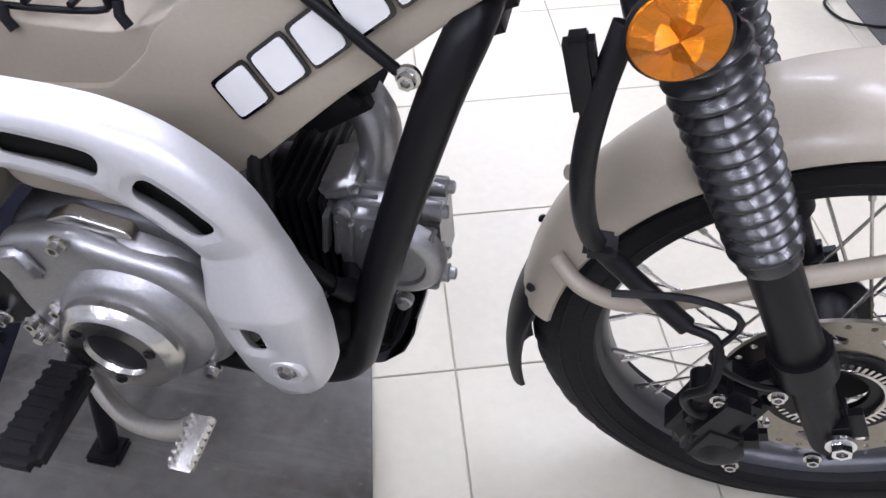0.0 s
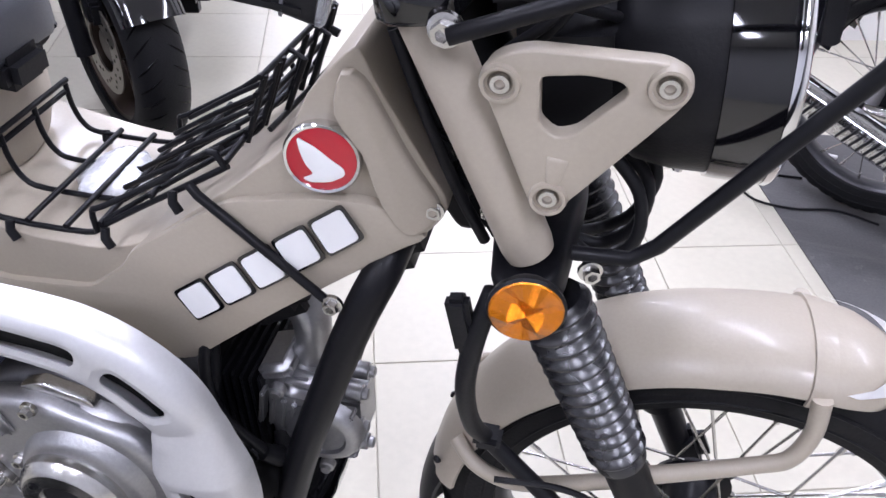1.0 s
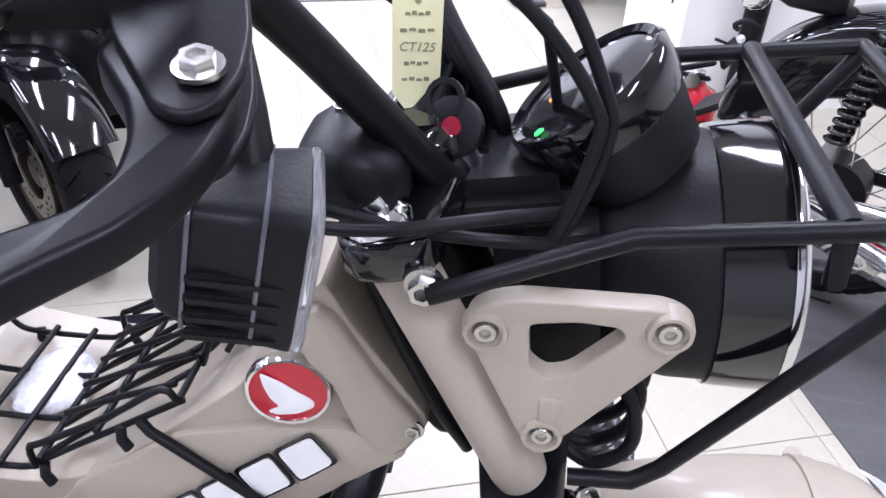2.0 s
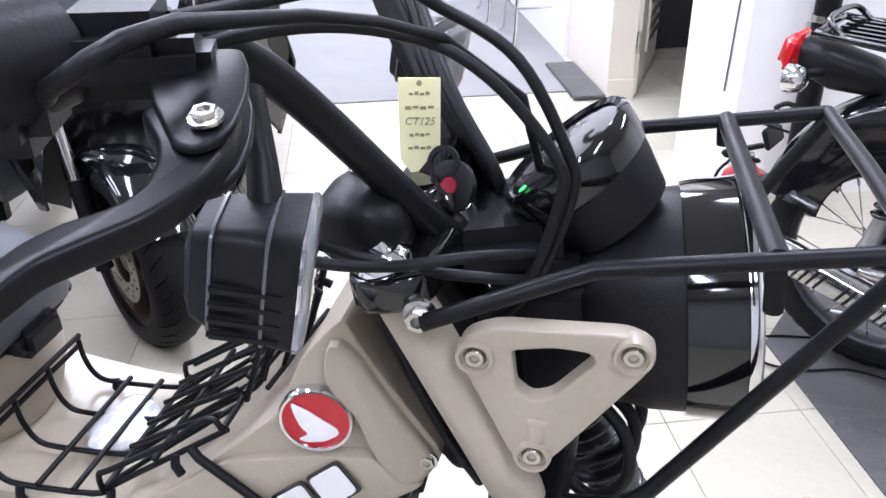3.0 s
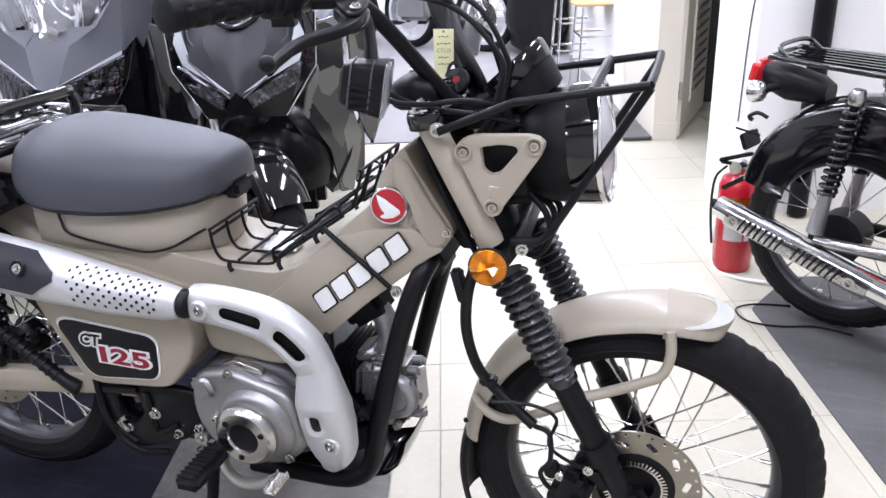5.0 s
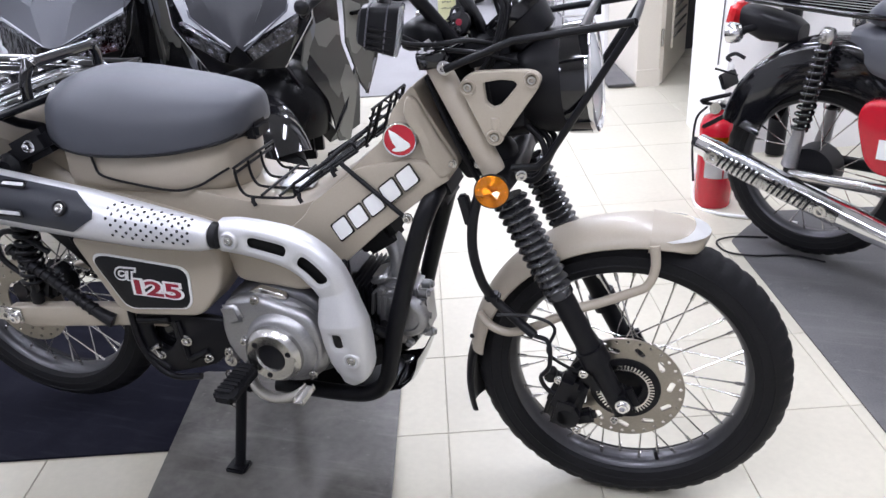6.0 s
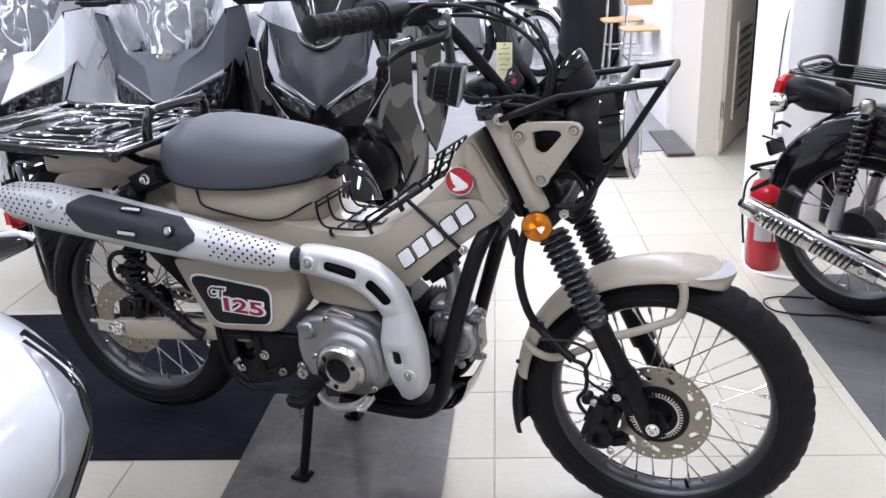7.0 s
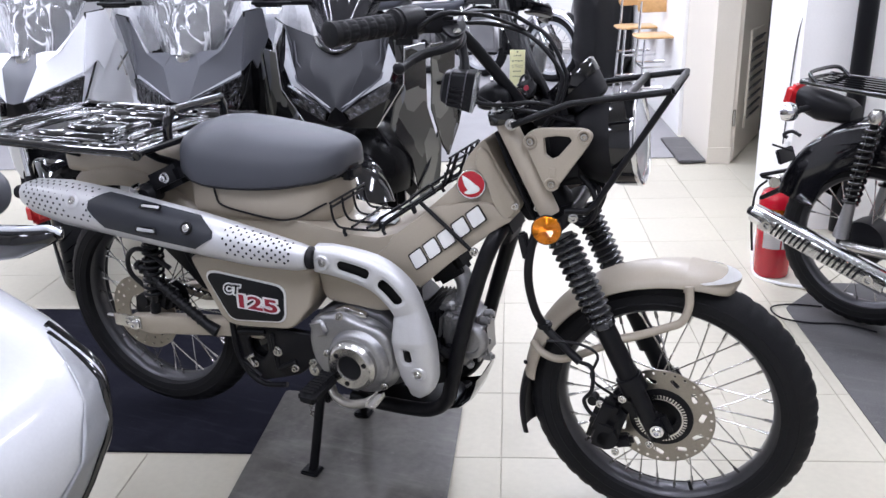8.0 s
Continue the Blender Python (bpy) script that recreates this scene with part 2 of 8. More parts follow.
def slab(poly, lo, hi, bev=0.004, axis="y", holes=(), seg=2, bm=None):
    """A flat piece with an outline, cut-outs and softened edges, between lo and hi on an axis."""
    def at(p, h):
        return (p[0], h, p[1]) if axis == "y" else (p[0], p[1], h) if axis == "z" else (h, p[0], p[1])
    own = bmesh.new()
    loops = []
    for q in (poly, *holes):
        vs = [own.verts.new(at(p, lo)) for p in q]
        loops += [own.edges.new((vs[i], vs[(i + 1) % len(vs)])) for i in range(len(vs))]
    if holes:
        bmesh.ops.triangle_fill(own, edges=loops, use_beauty=True, use_dissolve=True)
    else:
        bmesh.ops.contextual_create(own, geom=loops)
    res = bmesh.ops.extrude_face_region(own, geom=own.faces[:])
    move = Vector(at((0, 0), hi - lo))
    bmesh.ops.translate(own, vec=move, verts=[g for g in res["geom"] if isinstance(g, bmesh.types.BMVert)])
    bmesh.ops.recalc_face_normals(own, faces=own.faces[:])
    if bev:
        k = {"y": 1, "z": 2, "x": 0}[axis]
        es = [e for e in own.edges if abs(e.verts[0].co[k] - e.verts[1].co[k]) < 1e-6 and len(e.link_faces) == 2 and e.calc_face_angle(0) > 0.8]
        bmesh.ops.bevel(own, geom=es, offset=bev, segments=seg, affect="EDGES", clamp_overlap=True, profile=0.5)
    if bm is None:
        return own
    me = bpy.data.meshes.new("scrap")
    own.to_mesh(me)
    own.free()
    bm.from_mesh(me)
    bpy.data.meshes.remove(me)
    return bm


def box(c, s, bev=0.004, m=None, bm=None, seg=2):
    """A block with softened edges: centre, size, and a turn."""
    own = bmesh.new()
    bmesh.ops.create_cube(own, size=1)
    bmesh.ops.scale(own, vec=s, verts=own.verts)
    if bev:
        bmesh.ops.bevel(own, geom=own.edges[:], offset=min(bev, min(s) * 0.45), segments=seg, affect="EDGES", clamp_overlap=True)
    own.transform(Matrix.Translation(c) @ (m.to_4x4() if m else Matrix.Identity(4)))
    if bm is None:
        return own
    me = bpy.data.meshes.new("scrap")
    own.to_mesh(me)
    own.free()
    bm.from_mesh(me)
    bpy.data.meshes.remove(me)
    return bm


def section(x, w, lo, hi, p=2.6, n=20, y=0.0):
    """A rounded ring across the x axis."""
    out = []
    for j in range(n):
        t = 2 * math.pi * j / n
        c, s = math.cos(t), math.sin(t)
        out.append((x, y + w * math.copysign(abs(c) ** (2 / p), c), (lo + hi) / 2 + (hi - lo) / 2 * math.copysign(abs(s) ** (2 / p), s)))
    return out


def mirrored(bm):
    """The same, on the other side of the middle plane."""
    bm.transform(Matrix.Diagonal((1, -1, 1, 1)))
    bmesh.ops.reverse_faces(bm, faces=bm.faces[:])
    return bm


def bolt(c, r, axis=(0, -1, 0), h=0.006, bm=None):
    """A flanged hexagon bolt head with a hollow in it."""
    bm = lathe([(0, r), (h * 0.35, r), (h * 0.4, r * 0.8)], c, axis, 16, bm)
    return lathe([(h * 0.3, r * 0.75), (h, r * 0.7), (h, r * 0.42), (h * 0.5, r * 0.4), (h * 0.5, 0.0001)], c, axis, 6, bm)


def lettering(body, size, m, material, parent, name="lettering", depth=0.0006, bold=0.0, shear=0.0):
    cu = bpy.data.curves.new(name, "FONT")
    cu.body, cu.size, cu.extrude, cu.offset, cu.shear = body, size, depth, bold, shear
    cu.align_x, cu.align_y = "CENTER", "CENTER"
    tmp = new(name, cu)
    me = bpy.data.meshes.new_from_object(tmp.evaluated_get(bpy.context.evaluated_depsgraph_get()))
    bpy.data.objects.remove(tmp)
    me.transform(m)
    me.materials.clear()
    me.materials.append(material)
    ob = new(name, me)
    ob.parent = parent
    if parent.type == "EMPTY":
        ob.matrix_parent_inverse = Matrix.Translation(-parent.location)
    return ob

# ---- the room ----
def ceiling_lamp(v, u):
    p = uv(v, u, CEILING)
    lamp = thing("ceiling_light", p, "white twin-tube fluorescent light on the ceiling", "ceiling light", "ceiling lights")
    rot = Matrix.Rotation(TURN_ROOM, 3, "Z")
    part("fixture_body", box(p + Vector((0, 0, -0.03)), (0.24, 1.26, 0.05), 0.008, rot), WHITE, lamp)
    for s in (-0.065, 0.065):
        q = p + V * s + Vector((0, 0, -0.075))
        part("tube", tube([q - U * 0.59, q + U * 0.59], 0.014, 10), TUBE_GLASS, lamp, "glowing fluorescent tube")
    li = bpy.data.lights.new("tube_light", "AREA")
    li.shape, li.size, li.size_y, li.energy, li.color = "RECTANGLE", 0.2, 1.2, LAMP_WATTS, (0.90, 0.945, 1.10)
    lo = new("tube_light", li)
    lo.matrix_world = Matrix.Translation(p + Vector((0, 0, -0.1))) @ Matrix.Rotation(TURN_ROOM, 4, "Z")
    lo.parent = lamp
    lo.matrix_parent_inverse = Matrix.Translation(-lamp.location)


LAMP_WATTS = 27.5
TUBE_GLASS = mat("fluorescent_tube", (0.9, 0.9, 0.9), 0.3, emission=(0.90, 0.945, 1.10), strength=8.0)
for lv in (-1.7, 0.0, 1.5):
    for lu in (-1.9, 0.6, 2.7, 4.6, 6.6):
        ceiling_lamp(lv, lu)
# Extra unseen light, added to brighten the front of the white wall.
ceiling_lamp(3.3, 0.3)
# Further unseen row, added to lift the scooters on the left.
for lu in (0.6, 2.7):
    ceiling_lamp(-3.2, lu)


def wall(name, v0, u0, v1, u1, z0, z1, material=WALL):
    a, b = uv(v0, u0), uv(v1, u1)
    bm = bmesh.new()
    bmesh.ops.create_cube(bm, size=1)
    bm.transform(Matrix.Translation(uv((v0 + v1) / 2, (u0 + u1) / 2, (z0 + z1) / 2)) @ Matrix.Rotation(TURN_ROOM, 4, "Z") @ Matrix.Diagonal((abs(v1 - v0), abs(u1 - u0), z1 - z0, 1)))
    ob = part(name, bm, material)
    return tagged(ob, kind="structure")


V0, V1, U0, U1 = -4.2, 4.6, -3.4, 8.0
# The unseen south and west walls and ceiling are toned down to cut fill.
tagged(wall("wall_south", V0, U0 - 0.15, V1, U0, 0, CEILING, FILL_CUT_GREY), "unseen showroom wall, greyed to cut the fill light")
tagged(wall("wall_north", V0, U1, V1, U1 + 0.15, 0, CEILING), "plain white painted showroom wall")
tagged(wall("wall_west", V0 - 0.15, U0 - 0.15, V0, U1 + 0.15, 0, CEILING, FILL_CUT_GREY), "unseen showroom wall, greyed to cut the fill light")
tagged(wall("wall_east", V1, U0 - 0.15, V1 + 0.15, U1 + 0.15, 0, CEILING), "plain white painted showroom wall")
tagged(wall("ceiling", V0 - 0.15, U0 - 0.15, V1 + 0.15, U1 + 0.15, CEILING + 0.001, CEILING + 0.15, CEILING_PAINT), "flat off-white ceiling")
floor = tagged(wall("floor", V0 - 0.15, U0 - 0.15, V1 + 0.15, U1 + 0.15, -0.12, -0.004, GROUT), "grouted bed under cream floor tiles")
# column in front, passage and pillar behind
tagged(wall("wall_column", 2.005, 1.44, V1 - 0.002, 1.87, -0.003, CEILING), "white painted wall beside the fire extinguisher")
tagged(wall("wall_pillar", 1.945, 2.55, 2.062, 3.255, -0.003, CEILING, CREAM), "cream painted pillar by a passage")
tagged(wall("wall_divider", 1.922, 3.258, 2.02, U1 - 0.002, -0.003, CEILING), "white partition wall behind the stools")
tagged(wall("baseboard", 1.941, 2.538, 2.066, 2.549, -0.002, 0.09, CREAM), "worn skirting at the foot of the pillar")
# Dark panel painted in place of the unlit opening beyond the door.
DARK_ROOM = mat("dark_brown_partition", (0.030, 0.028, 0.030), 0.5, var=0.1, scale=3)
tagged(wall("wall_passage", 2.42, 3.36, V1 - 0.002, 3.42, -0.003, CEILING, DARK_ROOM), "dark panel in place of the unlit opening past the door")


def sheet(name, corners, z0, z1, material, label, category, bev=0.001):
    poly = rounded([(c.x, c.y) for c in corners], 0.01, 2)
    c0 = sum((c for c in corners), Vector()) / len(corners)
    return tagged(part(name, slab(poly, z0, z1, bev, "z"), material), label, category)


sheet("floor_mat", [uv(-1.5, -0.174), uv(0.55, -0.183), uv(0.55, 0.66), uv(-1.5, 0.69)], 0.0005, 0.006, NAVY, "dark navy carpet floor mat under the rear wheel", "floor mat")
sheet("rubber_sheet", [uv(0.200, -0.85), uv(0.700, -0.85), uv(0.731, 0.048), uv(0.219, 0.115)], 0.0065, 0.009, GREY_SHEET, "worn grey rubber sheet under the centre stand", "floor mat")
sheet("rubber_mat", [Vector((1.84, 0.03, 0)), Vector((3.1, 0.38, 0)), Vector((2.75, 1.70, 0)), Vector((1.61, 1.42, 0)), Vector((1.490, 1.168, 0))], 0.0005, 0.005, GREY_MAT, "grey rubber mat under the parked black motorcycle", "floor mat")
sheet("carpet", [uv(-4.1, 2.78), uv(1.915, 2.68), uv(1.915, 7.9), uv(-4.1, 7.9)], 0.0005, 0.007, CARPET, "grey carpet in the back of the showroom", "carpet")

# ---- the beige motorcycle on its centre stand ----
bike = thing("motorcycle", (0.6, 0, 0), "matte beige trail motorcycle with a grey seat on its centre stand", "motorcycle")
FX, FZ, RX, RZ = 1.252, 0.288, -0.038, 0.304
LEG = 0.097


def fork(z, back=0.0):
    """A point on the fork's axis line at a height, moved back at a right angle."""
    return 1.022 + 0.53 * (0.698 - z) - back


def wheel(cx, cz, parent, tyre_r, half, hub_w, tread_label, spoke_n=36):
    rim_r = tyre_r - 0.066
    rim = part("wheel", hoop([(-0.024, rim_r + 0.006), (-0.026, rim_r), (-0.022, rim_r - 0.006), (-0.012, rim_r - 0.013), (0.012, rim_r - 0.013), (0.022, rim_r - 0.006), (0.026, rim_r), (0.024, rim_r + 0.006)],
                             (cx, 0, cz), (0, 1, 0), 72), RIM_STEEL, parent, "steel rim with wire spokes")
    prof = []
    for k in range(13):
        a = math.radians(-118 + 236 * k / 12)
        prof.append((half * math.sin(a), tyre_r - 0.045 + 0.045 * math.cos(a)))
    prof += [(half * 0.5, rim_r - 0.002), (-half * 0.5, rim_r - 0.002)]
    part("tyre", hoop(prof, (cx, 0, cz), (0, 1, 0), 288, None, 0.0024, 6), RUBBER, rim, tread_label, sharp=0.9)
    for sd in (-1, 1):
        for rr, hh in ((tyre_r - 0.052, half * 0.985), (tyre_r - 0.033, half * 0.97)):
            part("sidewall_rib", hoop([(sd * hh, rr - 0.002), (sd * (hh + 0.0012), rr), (sd * hh, rr + 0.002), (sd * (hh - 0.003), rr)], (cx, 0, cz), (0, 1, 0), 96), RUBBER, rim)
    part("hub", lathe([(-hub_w, 0.03), (-hub_w, 0.045), (-hub_w + 0.006, 0.047), (-hub_w + 0.01, 0.03), (hub_w - 0.01, 0.03), (hub_w - 0.006, 0.047), (hub_w, 0.045), (hub_w, 0.03)],
                      (cx, 0, cz), (0, 1, 0), 28), BLACK_SATIN, rim, "black hub")
    proto = None
    for k in range(spoke_n):
        s = 1 if k % 2 else -1
        a = 2 * math.pi * k / spoke_n
        lead = math.radians(38) * (1 if (k // 2) % 2 else -1)
        if proto is None:
            proto = {}
        key = (s, lead > 0)
        if key not in proto:
            p0 = Vector((0.045 * math.cos(-lead), s * (hub_w - 0.004), 0.045 * math.sin(-lead)))
            p1 = Vector((rim_r - 0.012, s * 0.006, 0))
            bm = tube([p0, p1], 0.0017, 6)
            tube([p1 - (p1 - p0).normalized() * 0.018, p1], 0.0032, 6, bm)
            ob = part("spoke", bm, STEEL, rim)
            proto[key] = ob
            ob.matrix_basis = Matrix.Translation((cx, 0, cz)) @ Matrix.Rotation(-a, 4, "Y")
        else:
            again(proto[key], Matrix.Translation((cx, 0, cz)) @ Matrix.Rotation(-a, 4, "Y"), rim)
    return rim


def brake_disc(cx, cz, y, r, rin, parent, dots, slots=()):
    """A ring of steel with round holes and long vents through it."""
    def circle(px, pz, q, n):
        return [(px + q * math.cos(2 * math.pi * k / n), pz + q * math.sin(2 * math.pi * k / n)) for k in range(n)]
    holes = [circle(cx, cz, rin, 40)]
    for ring_r, n, size in dots:
        for k in range(n):
            a = 2 * math.pi * (k + (ring_r * 37 % 1)) / n
            holes.append(circle(cx + ring_r * math.cos(a), cz + ring_r * math.sin(a), size, 8))
    for ring_r, n, size, length in slots:
        for k in range(n):
            a = 2 * math.pi * (k + 0.3) / n
            mx, mz = cx + ring_r * math.cos(a), cz + ring_r * math.sin(a)
            b = a + radians(62)
            d, e = (math.cos(b), math.sin(b)), (-math.sin(b), math.cos(b))
            holes.append(rounded([(mx + d[0] * p * length + e[0] * q * size, mz + d[1] * p * length + e[1] * q * size) for p, q in ((-1, -1), (1, -1), (1, 1), (-1, 1))], size * 0.95, 3))
    return part("brake_disc", slab(circle(cx, cz, r, 72), y - 0.002, y + 0.002, 0, "y", holes), DISC_STEEL, parent, "drilled steel brake disc", sharp=0.5)


front = wheel(FX, FZ, bike, 0.2845, 0.041, 0.042, "black street tyre with block tread")
rear = wheel(RX, RZ, bike, 0.2895, 0.045, 0.05, "black street tyre with block tread")
fd = brake_disc(FX, FZ, -0.062, 0.103, 0.056, front, ((0.096, 30, 0.0031),), ((0.0795, 11, 0.0050, 0.0110),))
part("disc_carrier", hoop([(-0.004, 0.03), (-0.006, 0.062), (0.0, 0.064), (0.002, 0.03)], (FX, -0.06, FZ), (0, 1, 0), 40), BLACK_SATIN, fd)
bm = bmesh.new()
for k in range(50):
    a = 2 * math.pi * k / 50
    box((FX + 0.047 * math.cos(a), -0.069, FZ + 0.047 * math.sin(a)), (0.009, 0.002, 0.003), 0, Matrix.Rotation(-a, 3, "Y"), bm)
hoop([(-0.0685, 0.040), (-0.0705, 0.041), (-0.0705, 0.044), (-0.0685, 0.044)], (FX, 0, FZ), (0, 1, 0), 50, bm)
part("sensor_ring", bm, STEEL, fd, "slotted speed sensor ring")
rd = brake_disc(RX, RZ, -0.066, 0.10, 0.05, rear, ((0.090, 20, 0.004), (0.072, 16, 0.0038)))

def reflector(c, ax):
    """A round lens of six wedges, each ridged and leaning its own way."""
    e1 = Vector((0, 0, 1)) - ax * ax.z
    e1.normalize()
    e2 = ax.cross(e1)
    bm = lathe([(0, 0.022), (0.004, 0.0265), (0.008, 0.0265), (0.009, 0.0255)], c, ax, 48)
    for k in range(6):
        steps = [(0.0005, 0.0130), (0.013, 0.0120), (0.0255, 0.0095)]
        fold = 0.0060 if k % 2 else -0.0050
        for j in range(4):
            turns = (j / 4, (j + 1) / 4)
            d = [e1 * math.cos(t) + e2 * math.sin(t) for t in (2 * math.pi * (k + q) / 6 + 0.26 for q in turns)]
            ridge = [fold * (1 - abs(2 * q - 1)) for q in turns]
            for (r0, h0), (r1, h1) in zip(steps, steps[1:]):
                bm.faces.new([bm.verts.new(c + q * r + ax * (h + up * math.sin(math.pi * r / 0.0255))) for q, r, h, up in ((d[0], r0, h0, ridge[0]), (d[0], r1, h1, ridge[0]), (d[1], r1, h1, ridge[1]), (d[1], r0, h0, ridge[1]))])
    bmesh.ops.remove_doubles(bm, verts=bm.verts[:], dist=0.0004)
    return bm


# fork, boots and covers on both sides
for s in (-1, 1):
    y = s * LEG
    side = part("fork_leg", tube([(fork(0.50), y, 0.50), (fork(0.40), y, 0.40), (fork(0.36), y, 0.36)], [0.02, 0.02, 0.0225], 18), BLACK_SATIN, bike, "black lower fork leg")
    bm = tube([(fork(0.37), y, 0.37), (fork(0.33), y, 0.33), (fork(0.262), y, 0.262)], [0.0185, 0.018, 0.017], 16)
    box((FX, y, FZ), (0.045, 0.032, 0.06), 0.012, Matrix.Rotation(radians(-28), 3, "Y"), bm)
    hoop([(-0.016, 0.0205), (-0.016, 0.026), (0.016, 0.026), (0.016, 0.0205)], (fork(0.372), y, 0.372), (0.47, 0, -0.88), 22, bm)
    part("slider", bm, BLACK_SATIN, side)
    rings = [(0, 0.024)]
    ax = Vector((fork(0.495) - fork(0.655), 0, -0.16))
    n = 13
    for k in range(n):
        d0 = ax.length * k / n
        st = ax.length / n
        r = 0.0265 - 0.003 * k / n
        rings += [(d0 + st * q, r + h) for q, h in ((0.02, -0.0050), (0.15, -0.0038), (0.35, -0.0005), (0.55, 0.0026), (0.66, 0.0036), (0.76, 0.0030), (0.90, -0.0030))]
    rings += [(ax.length, 0.023), (ax.length + 0.012, 0.0235), (ax.length + 0.014, 0.02)]
    part("fork_boot", lathe(rings, (fork(0.655), y, 0.655), ax, 24), BOOT, side, "ribbed black rubber fork boot", sharp=1.0)
    part("fork_cover", lathe([(0, 0.0165), (0.003, 0.019), (0.19, 0.0195), (0.199, 0.018)], (fork(0.872), y, 0.872), (0.47, 0, -0.885), 24), BEIGE, side, "beige painted upper fork cover")
    # reflector on its bracket
    c = Vector((1.028, s * 0.138, 0.6815))
    part("reflector", reflector(c, Vector((0.1, s, 0.05)).normalized()), AMBER, side, "round amber reflector with six wedge facets", sharp=0.12)
    part("reflector_bezel", lathe([(-0.012, 0.006), (-0.01, 0.02), (0.001, 0.0275), (0.006, 0.0285), (0.008, 0.0268), (0.002, 0.02)], c, (0.1, s, 0.05), 32), BLACK_PLASTIC, side)
    # triangular lamp bracket
    outer = rounded([(0.974, 0.838), (0.980, 0.852), (1.000, 0.861), (1.082, 0.866), (1.099, 0.857), (1.094, 0.840), (1.044, 0.764), (1.032, 0.749), (1.019, 0.751), (1.012, 0.762)], 0.009, 3)
    inner = rounded([(1.010, 0.845), (1.036, 0.8505), (1.058, 0.850), (1.0630, 0.8435), (1.037, 0.811), (1.025, 0.806), (1.014, 0.814)], 0.004, 2)
    lo, hi = (-0.119, -0.104)
    bm = slab(outer, lo, hi, 0.004, "y", [inner], 3)
    for bx, bz in ((0.987, 0.837), (1.084, 0.852), (1.028, 0.761)):
        boss = hoop([(0.0, 0.0098), (0.0, 0.0120), (0.004, 0.0132), (0.012, 0.0135), (0.012, 0.0098)], (bx, -0.1225, bz), (0, 1, 0), 24)
        lathe([(0.0095, 0.012), (0.0115, 0.012)], (bx, -0.1235, bz), (0, 1, 0), 20, boss)
        part("bracket_boss", mirrored(boss) if s > 0 else boss, BEIGE, side)
    slab([(1.024, 0.768), (1.034, 0.767), (1.037, 0.792), (1.022, 0.793)], -0.121, -0.108, 0.003, "y", (), 2, bm)
    br = part("lamp_bracket", mirrored(bm) if s > 0 else bm, BEIGE, side, "triangular beige headlamp bracket")
    for bx, bz in ((0.987, 0.837), (1.084, 0.852), (1.028, 0.761)):
        part("bolt", lathe([(0, 0.0078), (0.004, 0.0078), (0.0065, 0.0060), (0.0065, 0.0034), (0.003, 0.003), (0.003, 0.0005)], (bx, s * 0.1150, bz), (0, s, 0), 18), STEEL, br)

part("axle_bolt", bolt((FX, -0.116, FZ), 0.013, (0, -1, 0), 0.012), CHROME, bike)
part("pinch_bolt", bolt((FX - 0.012, -0.114, FZ - 0.034), 0.008, (0, -1, 0), 0.008), STEEL, bike)
part("valve_stem", tube([(FX + 0.07, -0.012, FZ - 0.193), (FX + 0.064, -0.016, FZ - 0.172)], [0.0045, 0.0035], 8), BLACK_PLASTIC, front)
# clamps, stem and steering head
bm = slab(rounded([(0.905, -0.122), (0.955, -0.122), (0.965, -0.06), (0.965, 0.06), (0.955, 0.122), (0.905, 0.122), (0.895, 0.06), (0.895, -0.06)], 0.02, 3), 0.862, 0.888, 0.005, "z")
bm.transform(Matrix.Translation((0.93, 0, 0.875)) @ Matrix.Rotation(radians(-12), 4, "Y") @ Matrix.Translation((-0.93, 0, -0.875)))
clamp = part("top_clamp", bm, BLACK_GLOSS, bike, "black upper fork clamp")
for s in (-1, 1):
    part("fork_cap", lathe([(0, 0.02), (0.006, 0.021), (0.012, 0.017), (0.012, 0.012), (0.02, 0.0115), (0.021, 0.006)], (0.924, s * LEG, 0.882), (-0.47, 0, 0.88), 20), CHROME, clamp, "chrome fork cap")
    part("rack_bolt", bolt((0.952, s * 0.119, 0.866), 0.011, (0, s, 0), 0.012), STEEL, clamp)
bm = slab(rounded([(1.0, -0.125), (1.05, -0.125), (1.06, 0), (1.05, 0.125), (1.0, 0.125), (0.985, 0)], 0.02, 3), 0.665, 0.69, 0.005, "z")
bm.transform(Matrix.Translation((1.03, 0, 0.68)) @ Matrix.Rotation(radians(-20), 4, "Y") @ Matrix.Translation((-1.03, 0, -0.68)))
low = part("lower_clamp", bm, BLACK_SATIN, bike, "black lower fork clamp")
for s in (-1, 1):
    part("clamp_bolt", bolt((1.067, s * 0.105, 0.697), 0.009, (0.3, s, 0), 0.01), STEEL, low)
part("steering_head", lathe([(0, 0.03), (0.006, 0.034), (0.03, 0.034), (0.04, 0.028), (0.19, 0.03), (0.2, 0.033), (0.215, 0.03)], (0.915, 0, 0.872), (0.47, 0, -0.88), 24), BLACK_SATIN, bike)

hc = part("head_cover", slab(rounded([(0.897, 0.840), (0.922, 0.842), (0.958, 0.775), (0.998, 0.695), (0.988, 0.662), (0.962, 0.655), (0.935, 0.69), (0.922, 0.74)], 0.008, 2), -0.040, 0.040, 0.006), BLACK_PLASTIC, bike, "black steering head casting")
for k in range(6):
    x, z = 0.918 + 0.013 * k, 0.822 - 0.028 * k
    part("head_rib", box((x, 0, z), (0.044, 0.112 - 0.010 * (k % 2), 0.008), 0.002, Matrix.Rotation(radians(28 + 14 * (k % 3)), 3, "Y")), BLACK_SATIN, hc)
